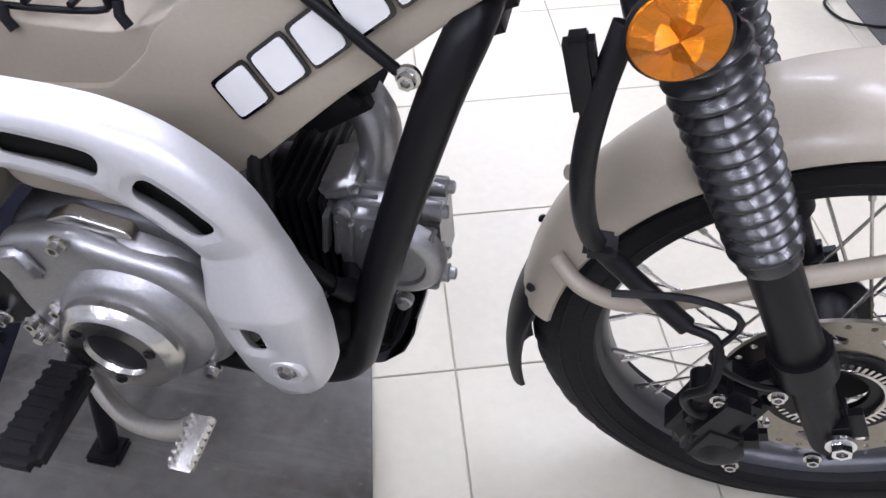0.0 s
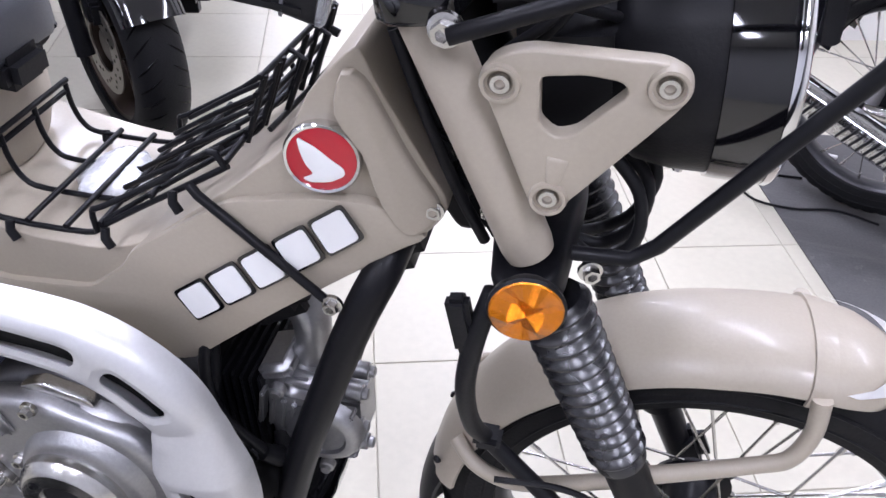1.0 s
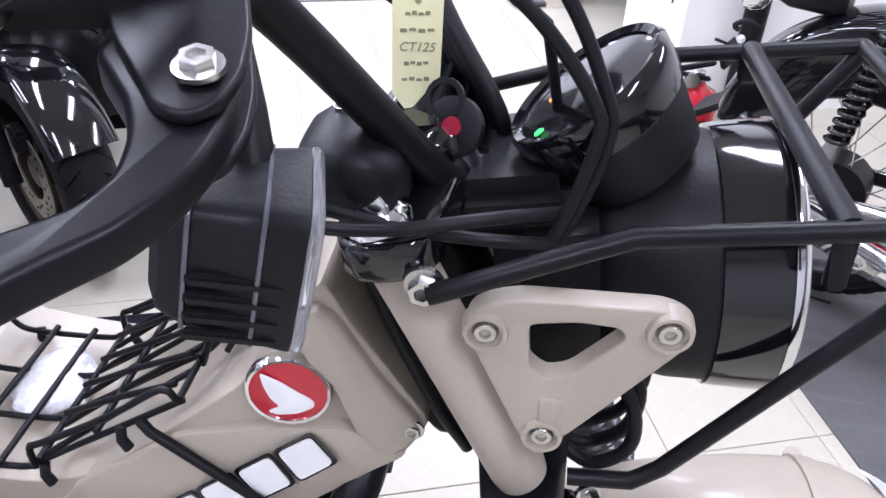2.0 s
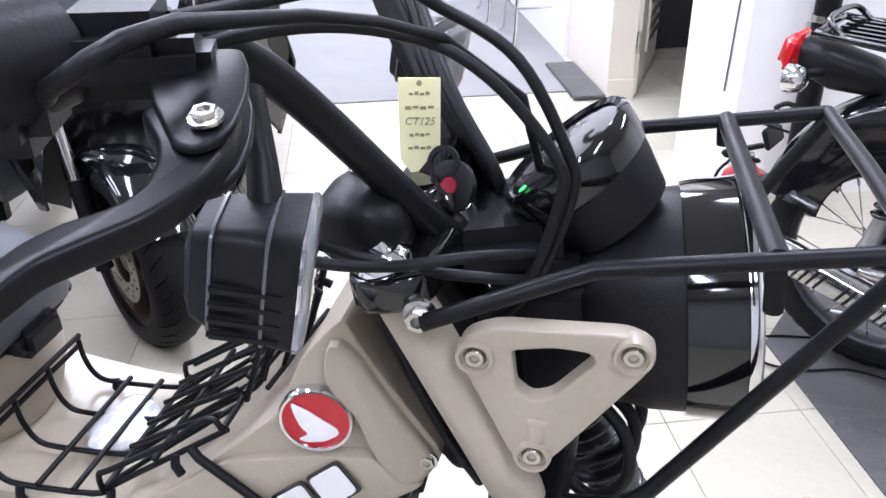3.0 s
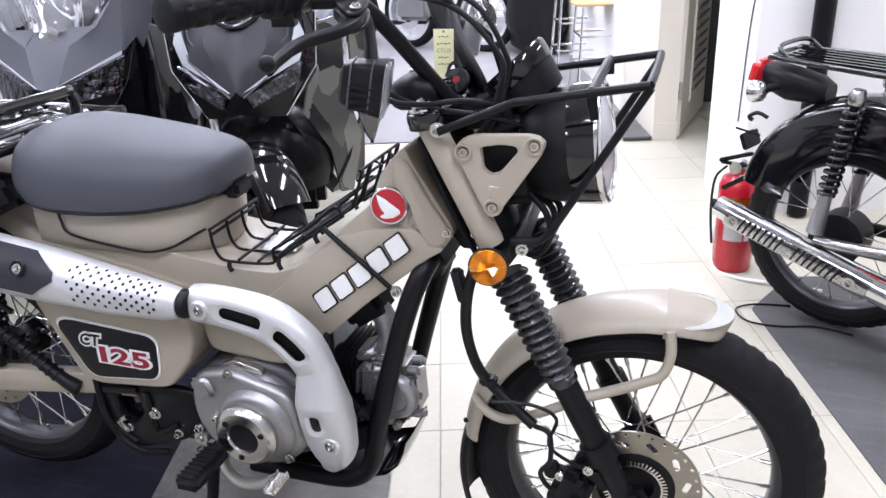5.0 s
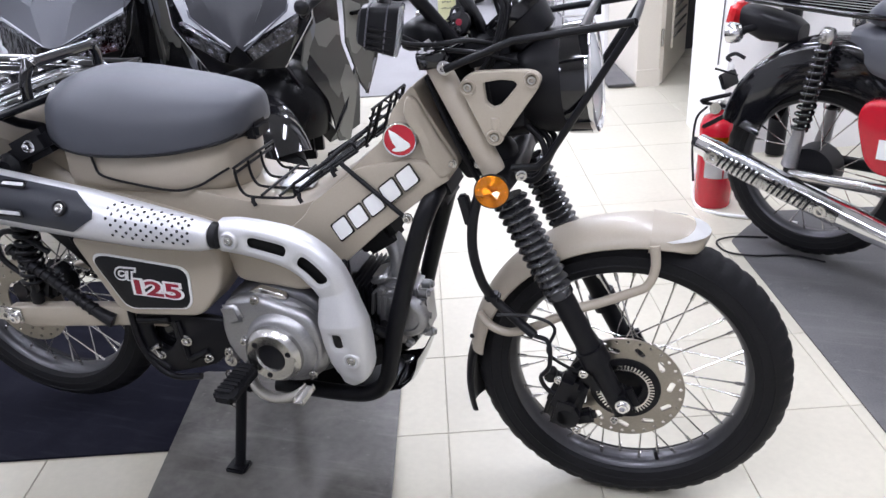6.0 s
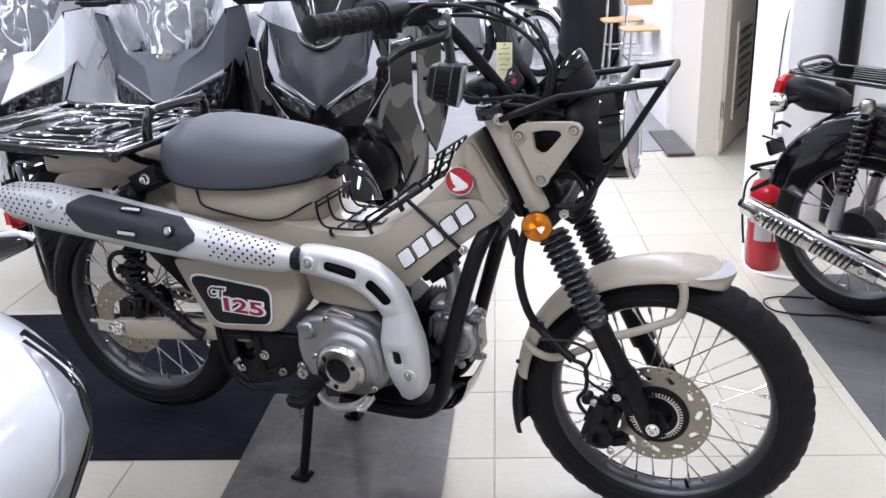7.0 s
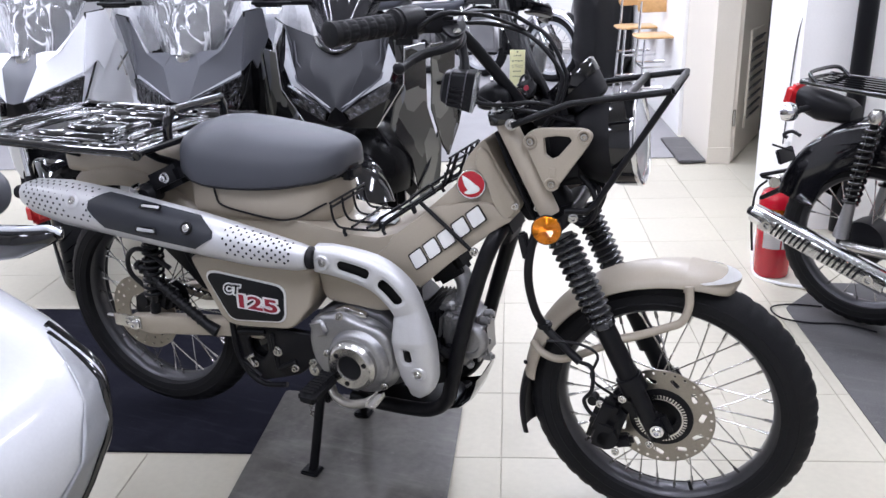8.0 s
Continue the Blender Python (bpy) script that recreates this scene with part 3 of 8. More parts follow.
for k, (x, z) in enumerate(((0.932, 0.800), (0.958, 0.742), (0.984, 0.690))):
    part("bolt", bolt((x, -0.052, z), 0.0065, (0, -1, 0), 0.006), STEEL, hc)
part("lock_cable", tube([(0.905, -0.056, 0.83), (0.935, -0.066, 0.77), (0.962, -0.062, 0.71), (0.985, -0.05, 0.66)], 0.005, 8, None, 4), BLACK_PLASTIC, hc)

# front mudguard: an arched strip round the wheel
def guard_strip(a0, a1, r, half, drop, n, thick=0.003, flange=True, lift=None, lip=0.004):
    rings = []
    for k in range(n + 1):
        t = k / n
        a = radians(a0 + (a1 - a0) * t)
        w = half if lift is None else lift(t)[0]
        rr = r if lift is None else r + lift(t)[1]
        prof = []
        m = 10
        for j in range(m + 1):
            q = math.radians(-82 + 164 * j / m)
            prof.append((w * math.sin(q) / math.sin(radians(82)), rr - drop * (1 - math.cos(q)) / (1 - math.cos(radians(82)))))
        outer = prof
        if flange:
            outer = [(prof[0][0] - 0.001, prof[0][1] - lip)] + prof + [(prof[-1][0] + 0.001, prof[-1][1] - lip)]
        inner = [(y * 0.95, q - thick) for y, q in reversed(outer)]
        rings.append([(FX + q * math.cos(a), y, FZ + q * math.sin(a)) for y, q in outer + inner])
    return skin(bmesh.new(), rings, True)


mud = part("front_mudguard", guard_strip(68, 175, 0.3135, 0.062, 0.026, 60, lift=lambda t: (0.062 * max(0.12, math.sqrt(max(0.0, 1 - (1 - t / 0.13) ** 2))) if t < 0.13 else 0.062 - 0.008 * (t - 0.13), float(np.interp(t, (0.0, 0.09, 0.17, 0.29, 0.41, 1.0), (-0.001, 0.001, -0.003, -0.009, -0.0105, -0.017))))), BEIGE, bike, "beige steel front mudguard")
part("mud_flap", guard_strip(174, 204, 0.296, 0.048, 0.018, 12, 0.004, False, lambda t: (0.048 - 0.012 * t, 0.030 * t)), BLACK_PLASTIC, mud, "black rubber mud flap")
bm = bmesh.new()
rings = []
for k in range(15):
    y = -0.0612 + 0.1224 * k / 14
    q = min(1.0, abs(y) / 0.0622)
    edge = 68 + 13 * (1 - math.sqrt(max(0.0, 1 - q * q)))
    a = radians(edge + 1.2)
    b = radians(edge + 3.0 * (1 - q * q) + 1.2)
    r = 0.3138 - 0.026 * (1 - math.sqrt(max(0, 1 - (y / 0.064) ** 2)))
    rings.append([bm.verts.new((FX + (r + 0.0015) * math.cos(t), y, FZ + (r + 0.0015) * math.sin(t))) for t in (a - 0.012, b + 0.02)])
for a, b in zip(rings, rings[1:]):
    bm.faces.new((a[0], a[1], b[1], b[0]))
bmesh.ops.solidify(bm, geom=bm.faces[:], thickness=0.001)
part("white_stripe", bm, WHITE, mud, "white crescent stripe on the tip")
for s in (-1, 1):
    bm = tube([(1.280, s * 0.065, 0.575), (1.284, s * 0.072, 0.540), (1.275, s * 0.078, 0.509), (1.252, s * 0.080, 0.494), (1.198, s * 0.085, 0.469), (1.16, s * 0.09, 0.456)], [0.0085, 0.008, 0.008, 0.008, 0.0085, 0.009], 10, None, 4)
    part("front_stay", bm, BEIGE, mud)
    bm = tube([(0.985, s * 0.055, 0.402), (1.008, s * 0.072, 0.391), (1.042, s * 0.08, 0.386), (1.080, s * 0.085, 0.402), (1.14, s * 0.09, 0.44)], 0.008, 10, None, 4)
    part("rear_stay", bm, BEIGE, mud)
    part("rivet", lathe([(0, 0.005), (0.003, 0.004), (0.004, 0.001)], (0.967, s * 0.045, 0.345), (-0.5, s, 0), 10), BLACK_PLASTIC, mud)
strap = guard_strip(82.6, 86.2, 0.3130, 0.0640, 0.026, 3, 0.0025, lip=0.012)
part("stay_strap", strap, BEIGE, mud, "flat strap over the mudguard")

# front caliper, hose and cable
bm = box((1.152, -0.088, 0.268), (0.062, 0.056, 0.115), 0.016, Matrix.Rotation(radians(14), 3, "Y"), None, 3)
box((1.148, -0.112, 0.300), (0.042, 0.030, 0.075), 0.010, Matrix.Rotation(radians(18), 3, "Y"), bm)
lathe([(0, 0.024), (0.014, 0.024), (0.017, 0.017)], (1.156, -0.112, 0.252), (0, -1, 0), 20, bm)
cal = part("brake_caliper", bm, BLACK_SATIN, bike, "black front brake caliper")
part("caliper_bracket", box((1.195, -0.092, 0.325), (0.075, 0.022, 0.042), 0.010, Matrix.Rotation(radians(40), 3, "Y")), BLACK_SATIN, cal)
part("caliper_bracket", box((1.185, -0.092, 0.235), (0.045, 0.022, 0.03), 0.008, Matrix.Rotation(radians(-20), 3, "Y")), BLACK_SATIN, cal)
part("slide_pin", lathe([(-0.012, 0.010), (0.012, 0.010)], (1.125, -0.108, 0.328), (0, -1, 0), 14), BLACK_SATIN, cal)
part("pad_cover", box((1.150, -0.125, 0.262), (0.034, 0.008, 0.050), 0.003, Matrix.Rotation(radians(14), 3, "Y")), BLACK_PLASTIC, cal)
for bx, bz in ((1.176, 0.222), (1.140, 0.325), (1.182, 0.345)):
    part("bolt", bolt((bx, -0.118, bz), 0.008, (0, -1, 0), 0.006), STEEL, cal)
hose = part("brake_hose", tube([(1.003, -0.118, 0.67), (0.995, -0.131, 0.627), (0.993, -0.13, 0.57), (1.002, -0.112, 0.505), (1.018, -0.09, 0.458), (1.05, -0.095, 0.432), (1.095, -0.11, 0.405)], 0.0085, 10, None, 6), BLACK_PLASTIC, bike, "black brake hose in a sleeve")
part("hose_bracket", box((0.984, -0.128, 0.640), (0.018, 0.016, 0.055), 0.004, Matrix.Rotation(radians(-15), 3, "Y")), BLACK_PLASTIC, hose)
part("hose_clip", box((1.017, -0.09, 0.462), (0.026, 0.024, 0.016), 0.004), BLACK_PLASTIC, hose)
part("brake_pipe", tube([(1.095, -0.11, 0.405), (1.12, -0.118, 0.40), (1.125, -0.13, 0.36), (1.11, -0.125, 0.33), (1.125, -0.12, 0.30), (1.15, -0.115, 0.295)], 0.0042, 8, None, 5), BLACK_PLASTIC, hose)
part("sensor_wire", tube([(1.03, -0.122, 0.445), (1.09, -0.118, 0.448), (1.13, -0.118, 0.43), (1.12, -0.118, 0.38), (1.16, -0.115, 0.35), (1.2, -0.1, 0.33)], 0.003, 6, None, 5), BLACK_PLASTIC, hose)

# headlamp, meter, handlebar
HL, HA = Vector((1.158, 0, 0.830)), Vector((0.99, 0, 0.14))
lamp = part("headlamp", lathe([(-0.125, 0.028), (-0.12, 0.045), (-0.105, 0.063), (-0.085, 0.076), (-0.06, 0.082), (-0.036, 0.0835)], HL, HA, 40), BLACK_PLASTIC, bike, "round black headlamp with a chrome rim")
part("rim_band", lathe([(-0.037, 0.080), (-0.036, 0.0862), (-0.030, 0.0872), (-0.012, 0.0885), (0.001, 0.0893), (0.003, 0.087)], HL, HA, 44), BLACK_GLOSS, lamp, "gloss black rim")
part("chrome_ring", hoop([(0.000, 0.079), (0.0015, 0.0896), (0.005, 0.0902), (0.009, 0.0878), (0.011, 0.083), (0.010, 0.081), (0.004, 0.079)], HL, HA, 48), CHROME, lamp, "chrome trim ring")
part("reflector_bowl", hoop([(-0.055, 0.008), (-0.034, 0.052), (-0.007, 0.0775), (-0.008, 0.079), (-0.037, 0.054), (-0.058, 0.010)], HL, HA, 40), CHROME, lamp, "bright reflector bowl")
part("lens", lathe([(-0.006, 0.082), (0.004, 0.08), (0.012, 0.06), (0.017, 0.03), (0.0185, 0.0005)], HL, HA, 36), LAMP_LENS, lamp, "clear headlamp lens")
part("bolt", bolt((1.117, -0.03, 0.748), 0.005, (0, -0.3, -1), 0.004), STEEL, lamp)
MC, MA = Vector((1.030, -0.006, 0.934)), Vector((-0.68, 0, 0.73))
meter = part("meter", lathe([(-0.062, 0.030), (-0.058, 0.040), (-0.03, 0.047), (-0.022, 0.0485), (-0.020, 0.047), (0.0, 0.048)], MC, MA, 36), BLACK_PLASTIC, bike, "round black instrument pod")
part("bezel", hoop([(-0.021, 0.046), (-0.020, 0.0505), (-0.008, 0.0530), (0.003, 0.0540), (0.007, 0.0510), (0.005, 0.046)], MC, MA, 40), BLACK_GLOSS, meter)
part("glass", lathe([(0.0035, 0.0475), (0.0055, 0.03), (0.006, 0.0005)], MC, MA, 32), BLACK_GLOSS, meter, "dark glossy display glass")
ma = MA.cross(Vector((0, 1, 0))).normalized()
for n, (dy, dz) in enumerate(((-0.029, 0.030), (0.004, 0.020))):
    c = MC + MA * 0.0062 + Vector((0, dy, 0)) + ma * dz
    part("indicator", lathe([(0, 0.0035), (0.0006, 0.003)], c, MA, 10), mat("indicator_glow", (0.02, 0.5, 0.08) if n < 1 else (0.5, 0.2, 0.02), 0.4, emission=((0.05, 0.9, 0.2) if n < 1 else (0.9, 0.4, 0.05)), strength=0.8), meter, "small lit indicator")
for s in (-1, 1):
    bm = tube([(0.958, 0, 0.884), (0.955, s * 0.035, 0.884), (0.945, s * 0.055, 0.898), (0.880, s * 0.107, 0.995), (0.855, s * 0.140, 1.030), (0.836, s * 0.185, 1.050), (0.822, s * 0.240, 1.054), (0.766, s * 0.40, 1.049)], 0.0112, 12, None, 5)
    bar = part("handlebar", bm, BLACK_SATIN, bike, "black tubular handlebar half")
    g0, g1 = Vector((0.806, s * 0.285, 1.052)), Vector((0.764, s * 0.404, 1.048))
    d = g1 - g0
    rings = [(-0.004, 0.016), (-0.003, 0.023), (0.003, 0.0235), (0.005, 0.0175)]
    L = d.length
    rings += [(0.010, 0.0166)]
    bm = lathe(rings, g0, d, 24)
    dn = d.normalized()
    e1 = dn.orthogonal().normalized()
    e2 = dn.cross(e1)
    # sleeve with rows of raised blocks, staggered
    rows = []
    for k in range(43):
        q = 0.010 + (L - 0.014) * k / 42
        row = []
        for j in range(48):
            a = 2 * math.pi * j / 48
            band = k // 7
            raised = k % 7 not in (0, 1) and (j + 3 * (band % 2)) % 6 not in (0,) and k < 41
            row.append(g0 + dn * q + (e1 * math.cos(a) + e2 * math.sin(a)) * (0.0182 if raised else 0.0166))
        rows.append(row)
    for q, r in ((L - 0.003, 0.0190), (L + 0.008, 0.0195), (L + 0.011, 0.015), (L + 0.0112, 0.004)):
        rows.append([g0 + dn * q + (e1 * math.cos(2 * math.pi * j / 48) + e2 * math.sin(2 * math.pi * j / 48)) * r for j in range(48)])
    skin(bm, rows)
    part("grip", bm, RUBBER, bar, "black rubber grip with raised blocks", sharp=0.9)
    bm = lathe([(-0.056, 0.017), (-0.054, 0.024), (-0.03, 0.026), (-0.006, 0.025), (-0.004, 0.019)], g0, d, 20)
    box(g0 - d.normalized() * 0.032 + Vector((-0.006, 0, -0.018)), (0.045, 0.046, 0.035), 0.009, Matrix.Rotation(s * radians(-19), 3, "Z"), bm)
    part("switch_box", bm, BLACK_PLASTIC, bar, "black switch housing")
    # lever with its perch
    bm = box((0.846, s * 0.215, 1.052), (0.050, 0.06, 0.036), 0.009, Matrix.Rotation(s * radians(-20), 3, "Z"))
    box((0.868, s * 0.222, 1.049), (0.04, 0.034, 0.022), 0.006, Matrix.Rotation(s * radians(-20), 3, "Z"), bm)
    perch = part("lever_perch", bm, BLACK_SATIN, bar)

    def flat(outline, lo, hi, bev):
        """A plate in the lever's plane, which falls towards the ball end."""
        out = slab(rounded([(x + 0.014, s * (q + 0.008)) for x, q in outline], 0.004, 3), lo, hi, bev, "z", (), 3)
        for v in out.verts:
            v.co.z -= 0.24 * (abs(v.co.y) - 0.265)
        return out

    web = [(0.870, 0.220), (0.890, 0.224), (0.897, 0.240), (0.901, 0.256), (0.902, 0.268), (0.901, 0.279), (0.897, 0.293), (0.890, 0.305), (0.879, 0.316), (0.867, 0.329), (0.860, 0.350), (0.858, 0.378), (0.860, 0.400),
           (0.853, 0.400), (0.849, 0.373), (0.849, 0.342), (0.856, 0.321), (0.864, 0.310), (0.871, 0.305), (0.878, 0.299), (0.882, 0.289), (0.880, 0.276), (0.874, 0.264), (0.867, 0.256), (0.858, 0.246), (0.861, 0.234)]
    lever = part("lever", flat(web, 1.0235, 1.035, 0.004), BLACK_SATIN, bar, "black hand lever with a ball end", sharp=1.0)
    ear = [(0.856, 0.208), (0.884, 0.204), (0.893, 0.218), (0.900, 0.238), (0.903, 0.256), (0.901, 0.268), (0.894, 0.274), (0.885, 0.271), (0.874, 0.258), (0.864, 0.246), (0.855, 0.230)]
    part("perch_ear", flat(ear, 1.0358, 1.040, 0.0015), BLACK_SATIN, perch)
    part("perch_ear", flat(ear, 1.018, 1.0228, 0.0015), BLACK_SATIN, perch)
    ball = bmesh.new()
    bmesh.ops.create_uvsphere(ball, u_segments=20, v_segments=12, radius=0.0090)
    ball.transform(Matrix.Translation((0.872, s * 0.411, 1.003)))
    part("ball_end", ball, BLACK_SATIN, lever)
    part("pivot_bolt", bolt((0.907, s * 0.267, 1.0412), 0.0068, (0.0, s * 0.24, 1), 0.0045), STEEL, perch)
    # indicator lamp on a stalk
    M = Matrix.Translation((0.889, s * 0.202, 0.940)) @ Matrix.Rotation(-s * radians(14), 4, "Z") @ Matrix.Rotation(radians(10), 4, "Y") @ Matrix.Diagonal((0.95, 0.92, 0.92, 1))
    rings = []
    for x, w, h in ((-0.036, 0.015, 0.019), (-0.032, 0.022, 0.027), (-0.021, 0.027, 0.031), (0.0, 0.0305, 0.034), (0.020, 0.033, 0.0365), (0.022, 0.033, 0.0365)):
        rings.append(section(x, w, -h, h, 7, 28))
    bm = skin(bmesh.new(), rings)
    bm.transform(M)
    sig = part("indicator_lamp", bm, BLACK_PLASTIC, bar, "square black indicator lamp with a clear lens", sharp=0.5)
    rings = [section(x, w, -h, h, 7, 28) for x, w, h in ((0.0225, 0.0335, 0.037), (0.025, 0.0338, 0.0373), (0.0275, 0.032, 0.035), (0.0285, 0.026, 0.029))]
    bm = skin(bmesh.new(), rings)
    bm.transform(M)
    part("lens", bm, CLEAR, bar, "clear square lens")
    for k in range(4):
        z = -0.027 + 0.0095 * k
        bm = box((-0.002, s * 0.0305, z), (0.038, 0.005, 0.0055), 0.0015)
        bm.transform(M)
        part("lamp_rib", bm, BLACK_PLASTIC, bar)
    for x, w, h in ((-0.0215, 0.0275, 0.0315), (0.006, 0.0318, 0.0352)):
        bm = skin(bmesh.new(), [section(x + d, w + g, -h - g, h + g, 7, 28) for d, g in ((-0.0012, -0.001), (-0.0008, 0.0008), (0.0008, 0.001), (0.0012, -0.001))])
        bm.transform(M)
        part("lamp_ridge", bm, SMOKED, bar)
    part("stalk", tube([(0.890, s * 0.190, 0.958), (0.884, s * 0.176, 0.985), (0.868, s * 0.150, 1.012)], [0.010, 0.008, 0.009], 12), BLACK_PLASTIC, bar)
rings = [section(x, w * 0.92, c - h * 0.85, c + h * 0.85, 4, 28, -0.066) for x, w, c, h in ((0.872, 0.012, 0.900, 0.010), (0.877, 0.030, 0.902, 0.022), (0.890, 0.042, 0.905, 0.028), (0.912, 0.044, 0.906, 0.028), (0.930, 0.036, 0.902, 0.022), (0.936, 0.015, 0.898, 0.010))]
part("bar_cover", skin(bmesh.new(), rings), BLACK_PLASTIC, bike, "black cover at the handlebar's middle", sharp=1.2)
part("cover_bolt", bolt((0.894, -0.052, 0.931), 0.006, (-0.3, -0.3, 0.9), 0.004), STEEL, bike)
part("control_cable", tube([(0.838, -0.262, 1.043), (0.844, -0.266, 1.048), (0.864, -0.269, 1.060), (0.874, -0.260, 1.066), (0.882, -0.235, 1.067), (0.915, -0.18, 1.060), (0.933, -0.13, 1.047), (0.957, -0.08, 1.028), (1.00, -0.03, 0.98), (1.02, -0.01, 0.90)], [0.0042] * 5 + [0.0032] * 5, 10), BLACK_PLASTIC, bike, "black control cable")
cables = ([(0.80, -0.24, 1.03), (0.88, -0.14, 1.042), (0.939, -0.085, 1.029), (0.985, -0.082, 1.007), (1.026, -0.08, 0.961), (1.031, -0.082, 0.934), (1.014, -0.088, 0.875), (0.985, -0.08, 0.84)],
          [(0.86, -0.20, 1.06), (0.92, -0.09, 1.058), (0.955, -0.062, 1.0395), (0.9995, -0.068, 1.015), (1.031, -0.072, 0.965), (1.038, -0.074, 0.935), (1.020, -0.082, 0.875), (0.99, -0.075, 0.83)],
          [(0.87, -0.165, 0.955), (0.885, -0.14, 0.91), (0.93, -0.125, 0.90), (0.985, -0.11, 0.905), (1.03, -0.07, 0.89)],
          [(0.87, -0.16, 0.97), (0.88, -0.13, 0.92), (0.93, -0.11, 0.893), (1.0, -0.10, 0.885), (1.05, -0.05, 0.86)])
for pts in cables:
    part("cable", tube(pts, 0.0038, 8, None, 6), BLACK_PLASTIC, bike, "black control cable")
bm = lathe([(-0.02, 0.022), (0.0, 0.022), (0.004, 0.018), (0.006, 0.011), (0.02, 0.010)], (0.964, -0.018, 0.878), (-0.30, -0.25, 0.93), 24)
part("key_loop", hoop([(-0.0015, 0.009), (-0.0015, 0.0125), (0.0015, 0.0125), (0.0015, 0.009)], (0.948, -0.028, 0.929), (-0.35, -0.85, 0.4), 20), BLACK_PLASTIC, bike)
lock = part("ignition_lock", bm, CHROME, bike, "chrome ignition lock with a key in it")
part("key", lathe([(-0.004, 0.015), (-0.003, 0.018), (0.003, 0.018), (0.004, 0.015)], (0.955, -0.034, 0.915), (-0.35, -0.85, 0.4), 24), BLACK_PLASTIC, lock, "round black key head")
part("key_badge", lathe([(0, 0.0062), (0.001, 0.0058)], Vector((0.955, -0.034, 0.915)) + Vector((-0.35, -0.85, 0.4)).normalized() * 0.004, (-0.35, -0.85, 0.4), 18), CRIMSON, lock)

part("meter_bracket", box((0.995, 0, 0.872), (0.08, 0.11, 0.04), 0.012, Matrix.Rotation(radians(-12), 3, "Y")), BLACK_PLASTIC, bike, "black meter bracket")
part("bar_clamp", box((0.935, 0, 0.902), (0.05, 0.11, 0.032), 0.010, Matrix.Rotation(radians(-14), 3, "Y"), None, 3), BLACK_GLOSS, bike, "black handlebar clamp")
for k in range(5):
    part("cable", tube([(0.86 + 0.008 * k, 0.13, 1.01), (0.905 + 0.008 * k, 0.085 - 0.008 * k, 0.955), (0.955 + 0.006 * k, 0.055 - 0.010 * k, 0.905), (0.99, 0.035, 0.85), (1.0, 0.03, 0.80)], 0.0058, 8, None, 5), BLACK_PLASTIC, bike)
part("wiring_cover", box((1.035, 0, 0.805), (0.085, 0.13, 0.13), 0.020, Matrix.Rotation(radians(-10), 3, "Y"), None, 3), BLACK_PLASTIC, bike, "black wiring cover behind the headlamp")
for k in range(3):
    part("cable", tube([(1.06, -0.045 + 0.02 * k, 0.765), (1.092 + 0.006 * k, -0.055 + 0.02 * k, 0.735), (1.098, -0.06 + 0.02 * k, 0.695), (1.075, -0.055 + 0.02 * k, 0.668), (1.045, -0.04, 0.675)], 0.0052, 8, None, 5), BLACK_PLASTIC, bike)
# front carrier of bent bars
fr = part("front_carrier", tube([(1.224, -0.114, 0.937), (1.225, 0, 0.938), (1.224, 0.114, 0.937)], 0.0058, 10), BLACK_SATIN, bike, "black tubular steel front carrier")
for s in (-1, 1):
    part("rail", tube([(0.955, s * 0.130, 0.866), (1.055, s * 0.117, 0.908), (1.224, s * 0.114, 0.937)], 0.0058, 10, None, 0), BLACK_SATIN, fr)
    part("strut", tube([(1.225, s * 0.112, 0.934), (1.108, s * 0.104, 0.728), (1.092, s * 0.104, 0.712), (1.052, s * 0.104, 0.708)], 0.0058, 10), BLACK_SATIN, fr)
part("cross_bar", tube([(1.158, -0.110, 0.890), (1.153, -0.113, 0.925), (1.150, 0.113, 0.926), (1.152, 0.113, 0.905)], 0.006, 10), BLACK_SATIN, fr)

# body panels
def half_width(x):
    return float(np.interp(x, (0.15, 0.5, 0.72, 0.88, 0.96), (0.098, 0.098, 0.092, 0.082, 0.064)))


def fit_sides(bm, base=0.09):
    for v in bm.verts:
        v.co.y *= half_width(v.co.x) / base
    return bm


OUT = [(0.880, 0.822), (0.888, 0.826), (0.898, 0.80), (0.945, 0.719), (0.958, 0.697), (0.944, 0.672), (0.922, 0.657), (0.822, 0.575), (0.735, 0.492), (0.712, 0.485), (0.682, 0.497),
       (0.630, 0.525), (0.51, 0.545), (0.40, 0.56), (0.24, 0.57), (0.20, 0.60), (0.20, 0.66), (0.30, 0.655), (0.42, 0.628), (0.52, 0.612), (0.60, 0.603), (0.660, 0.603), (0.702, 0.618), (0.784, 0.69), (0.833, 0.736), (0.85, 0.785)]
shell = part("body_shell", fit_sides(slab(rounded(OUT, 0.014, 2), -0.09, 0.09, 0.013, "y", (), 3)), BEIGE, bike, "beige step-through body shell", sharp=0.7)
LOW = [(0.945, 0.668), (0.918, 0.652), (0.822, 0.572), (0.735, 0.489), (0.712, 0.482), (0.682, 0.494), (0.63, 0.522), (0.51, 0.542), (0.24, 0.567), (0.21, 0.60), (0.30, 0.602), (0.42, 0.580), (0.51, 0.561), (0.56, 0.549), (0.645, 0.559), (0.682, 0.592), (0.692, 0.612), (0.784, 0.683), (0.86, 0.70), (0.90, 0.70)]
part("lower_panel", fit_sides(slab(rounded(LOW, 0.010, 2), -0.0962, 0.0962, 0.0032, "y", (), 2)), BEIGE, shell, sharp=0.7)
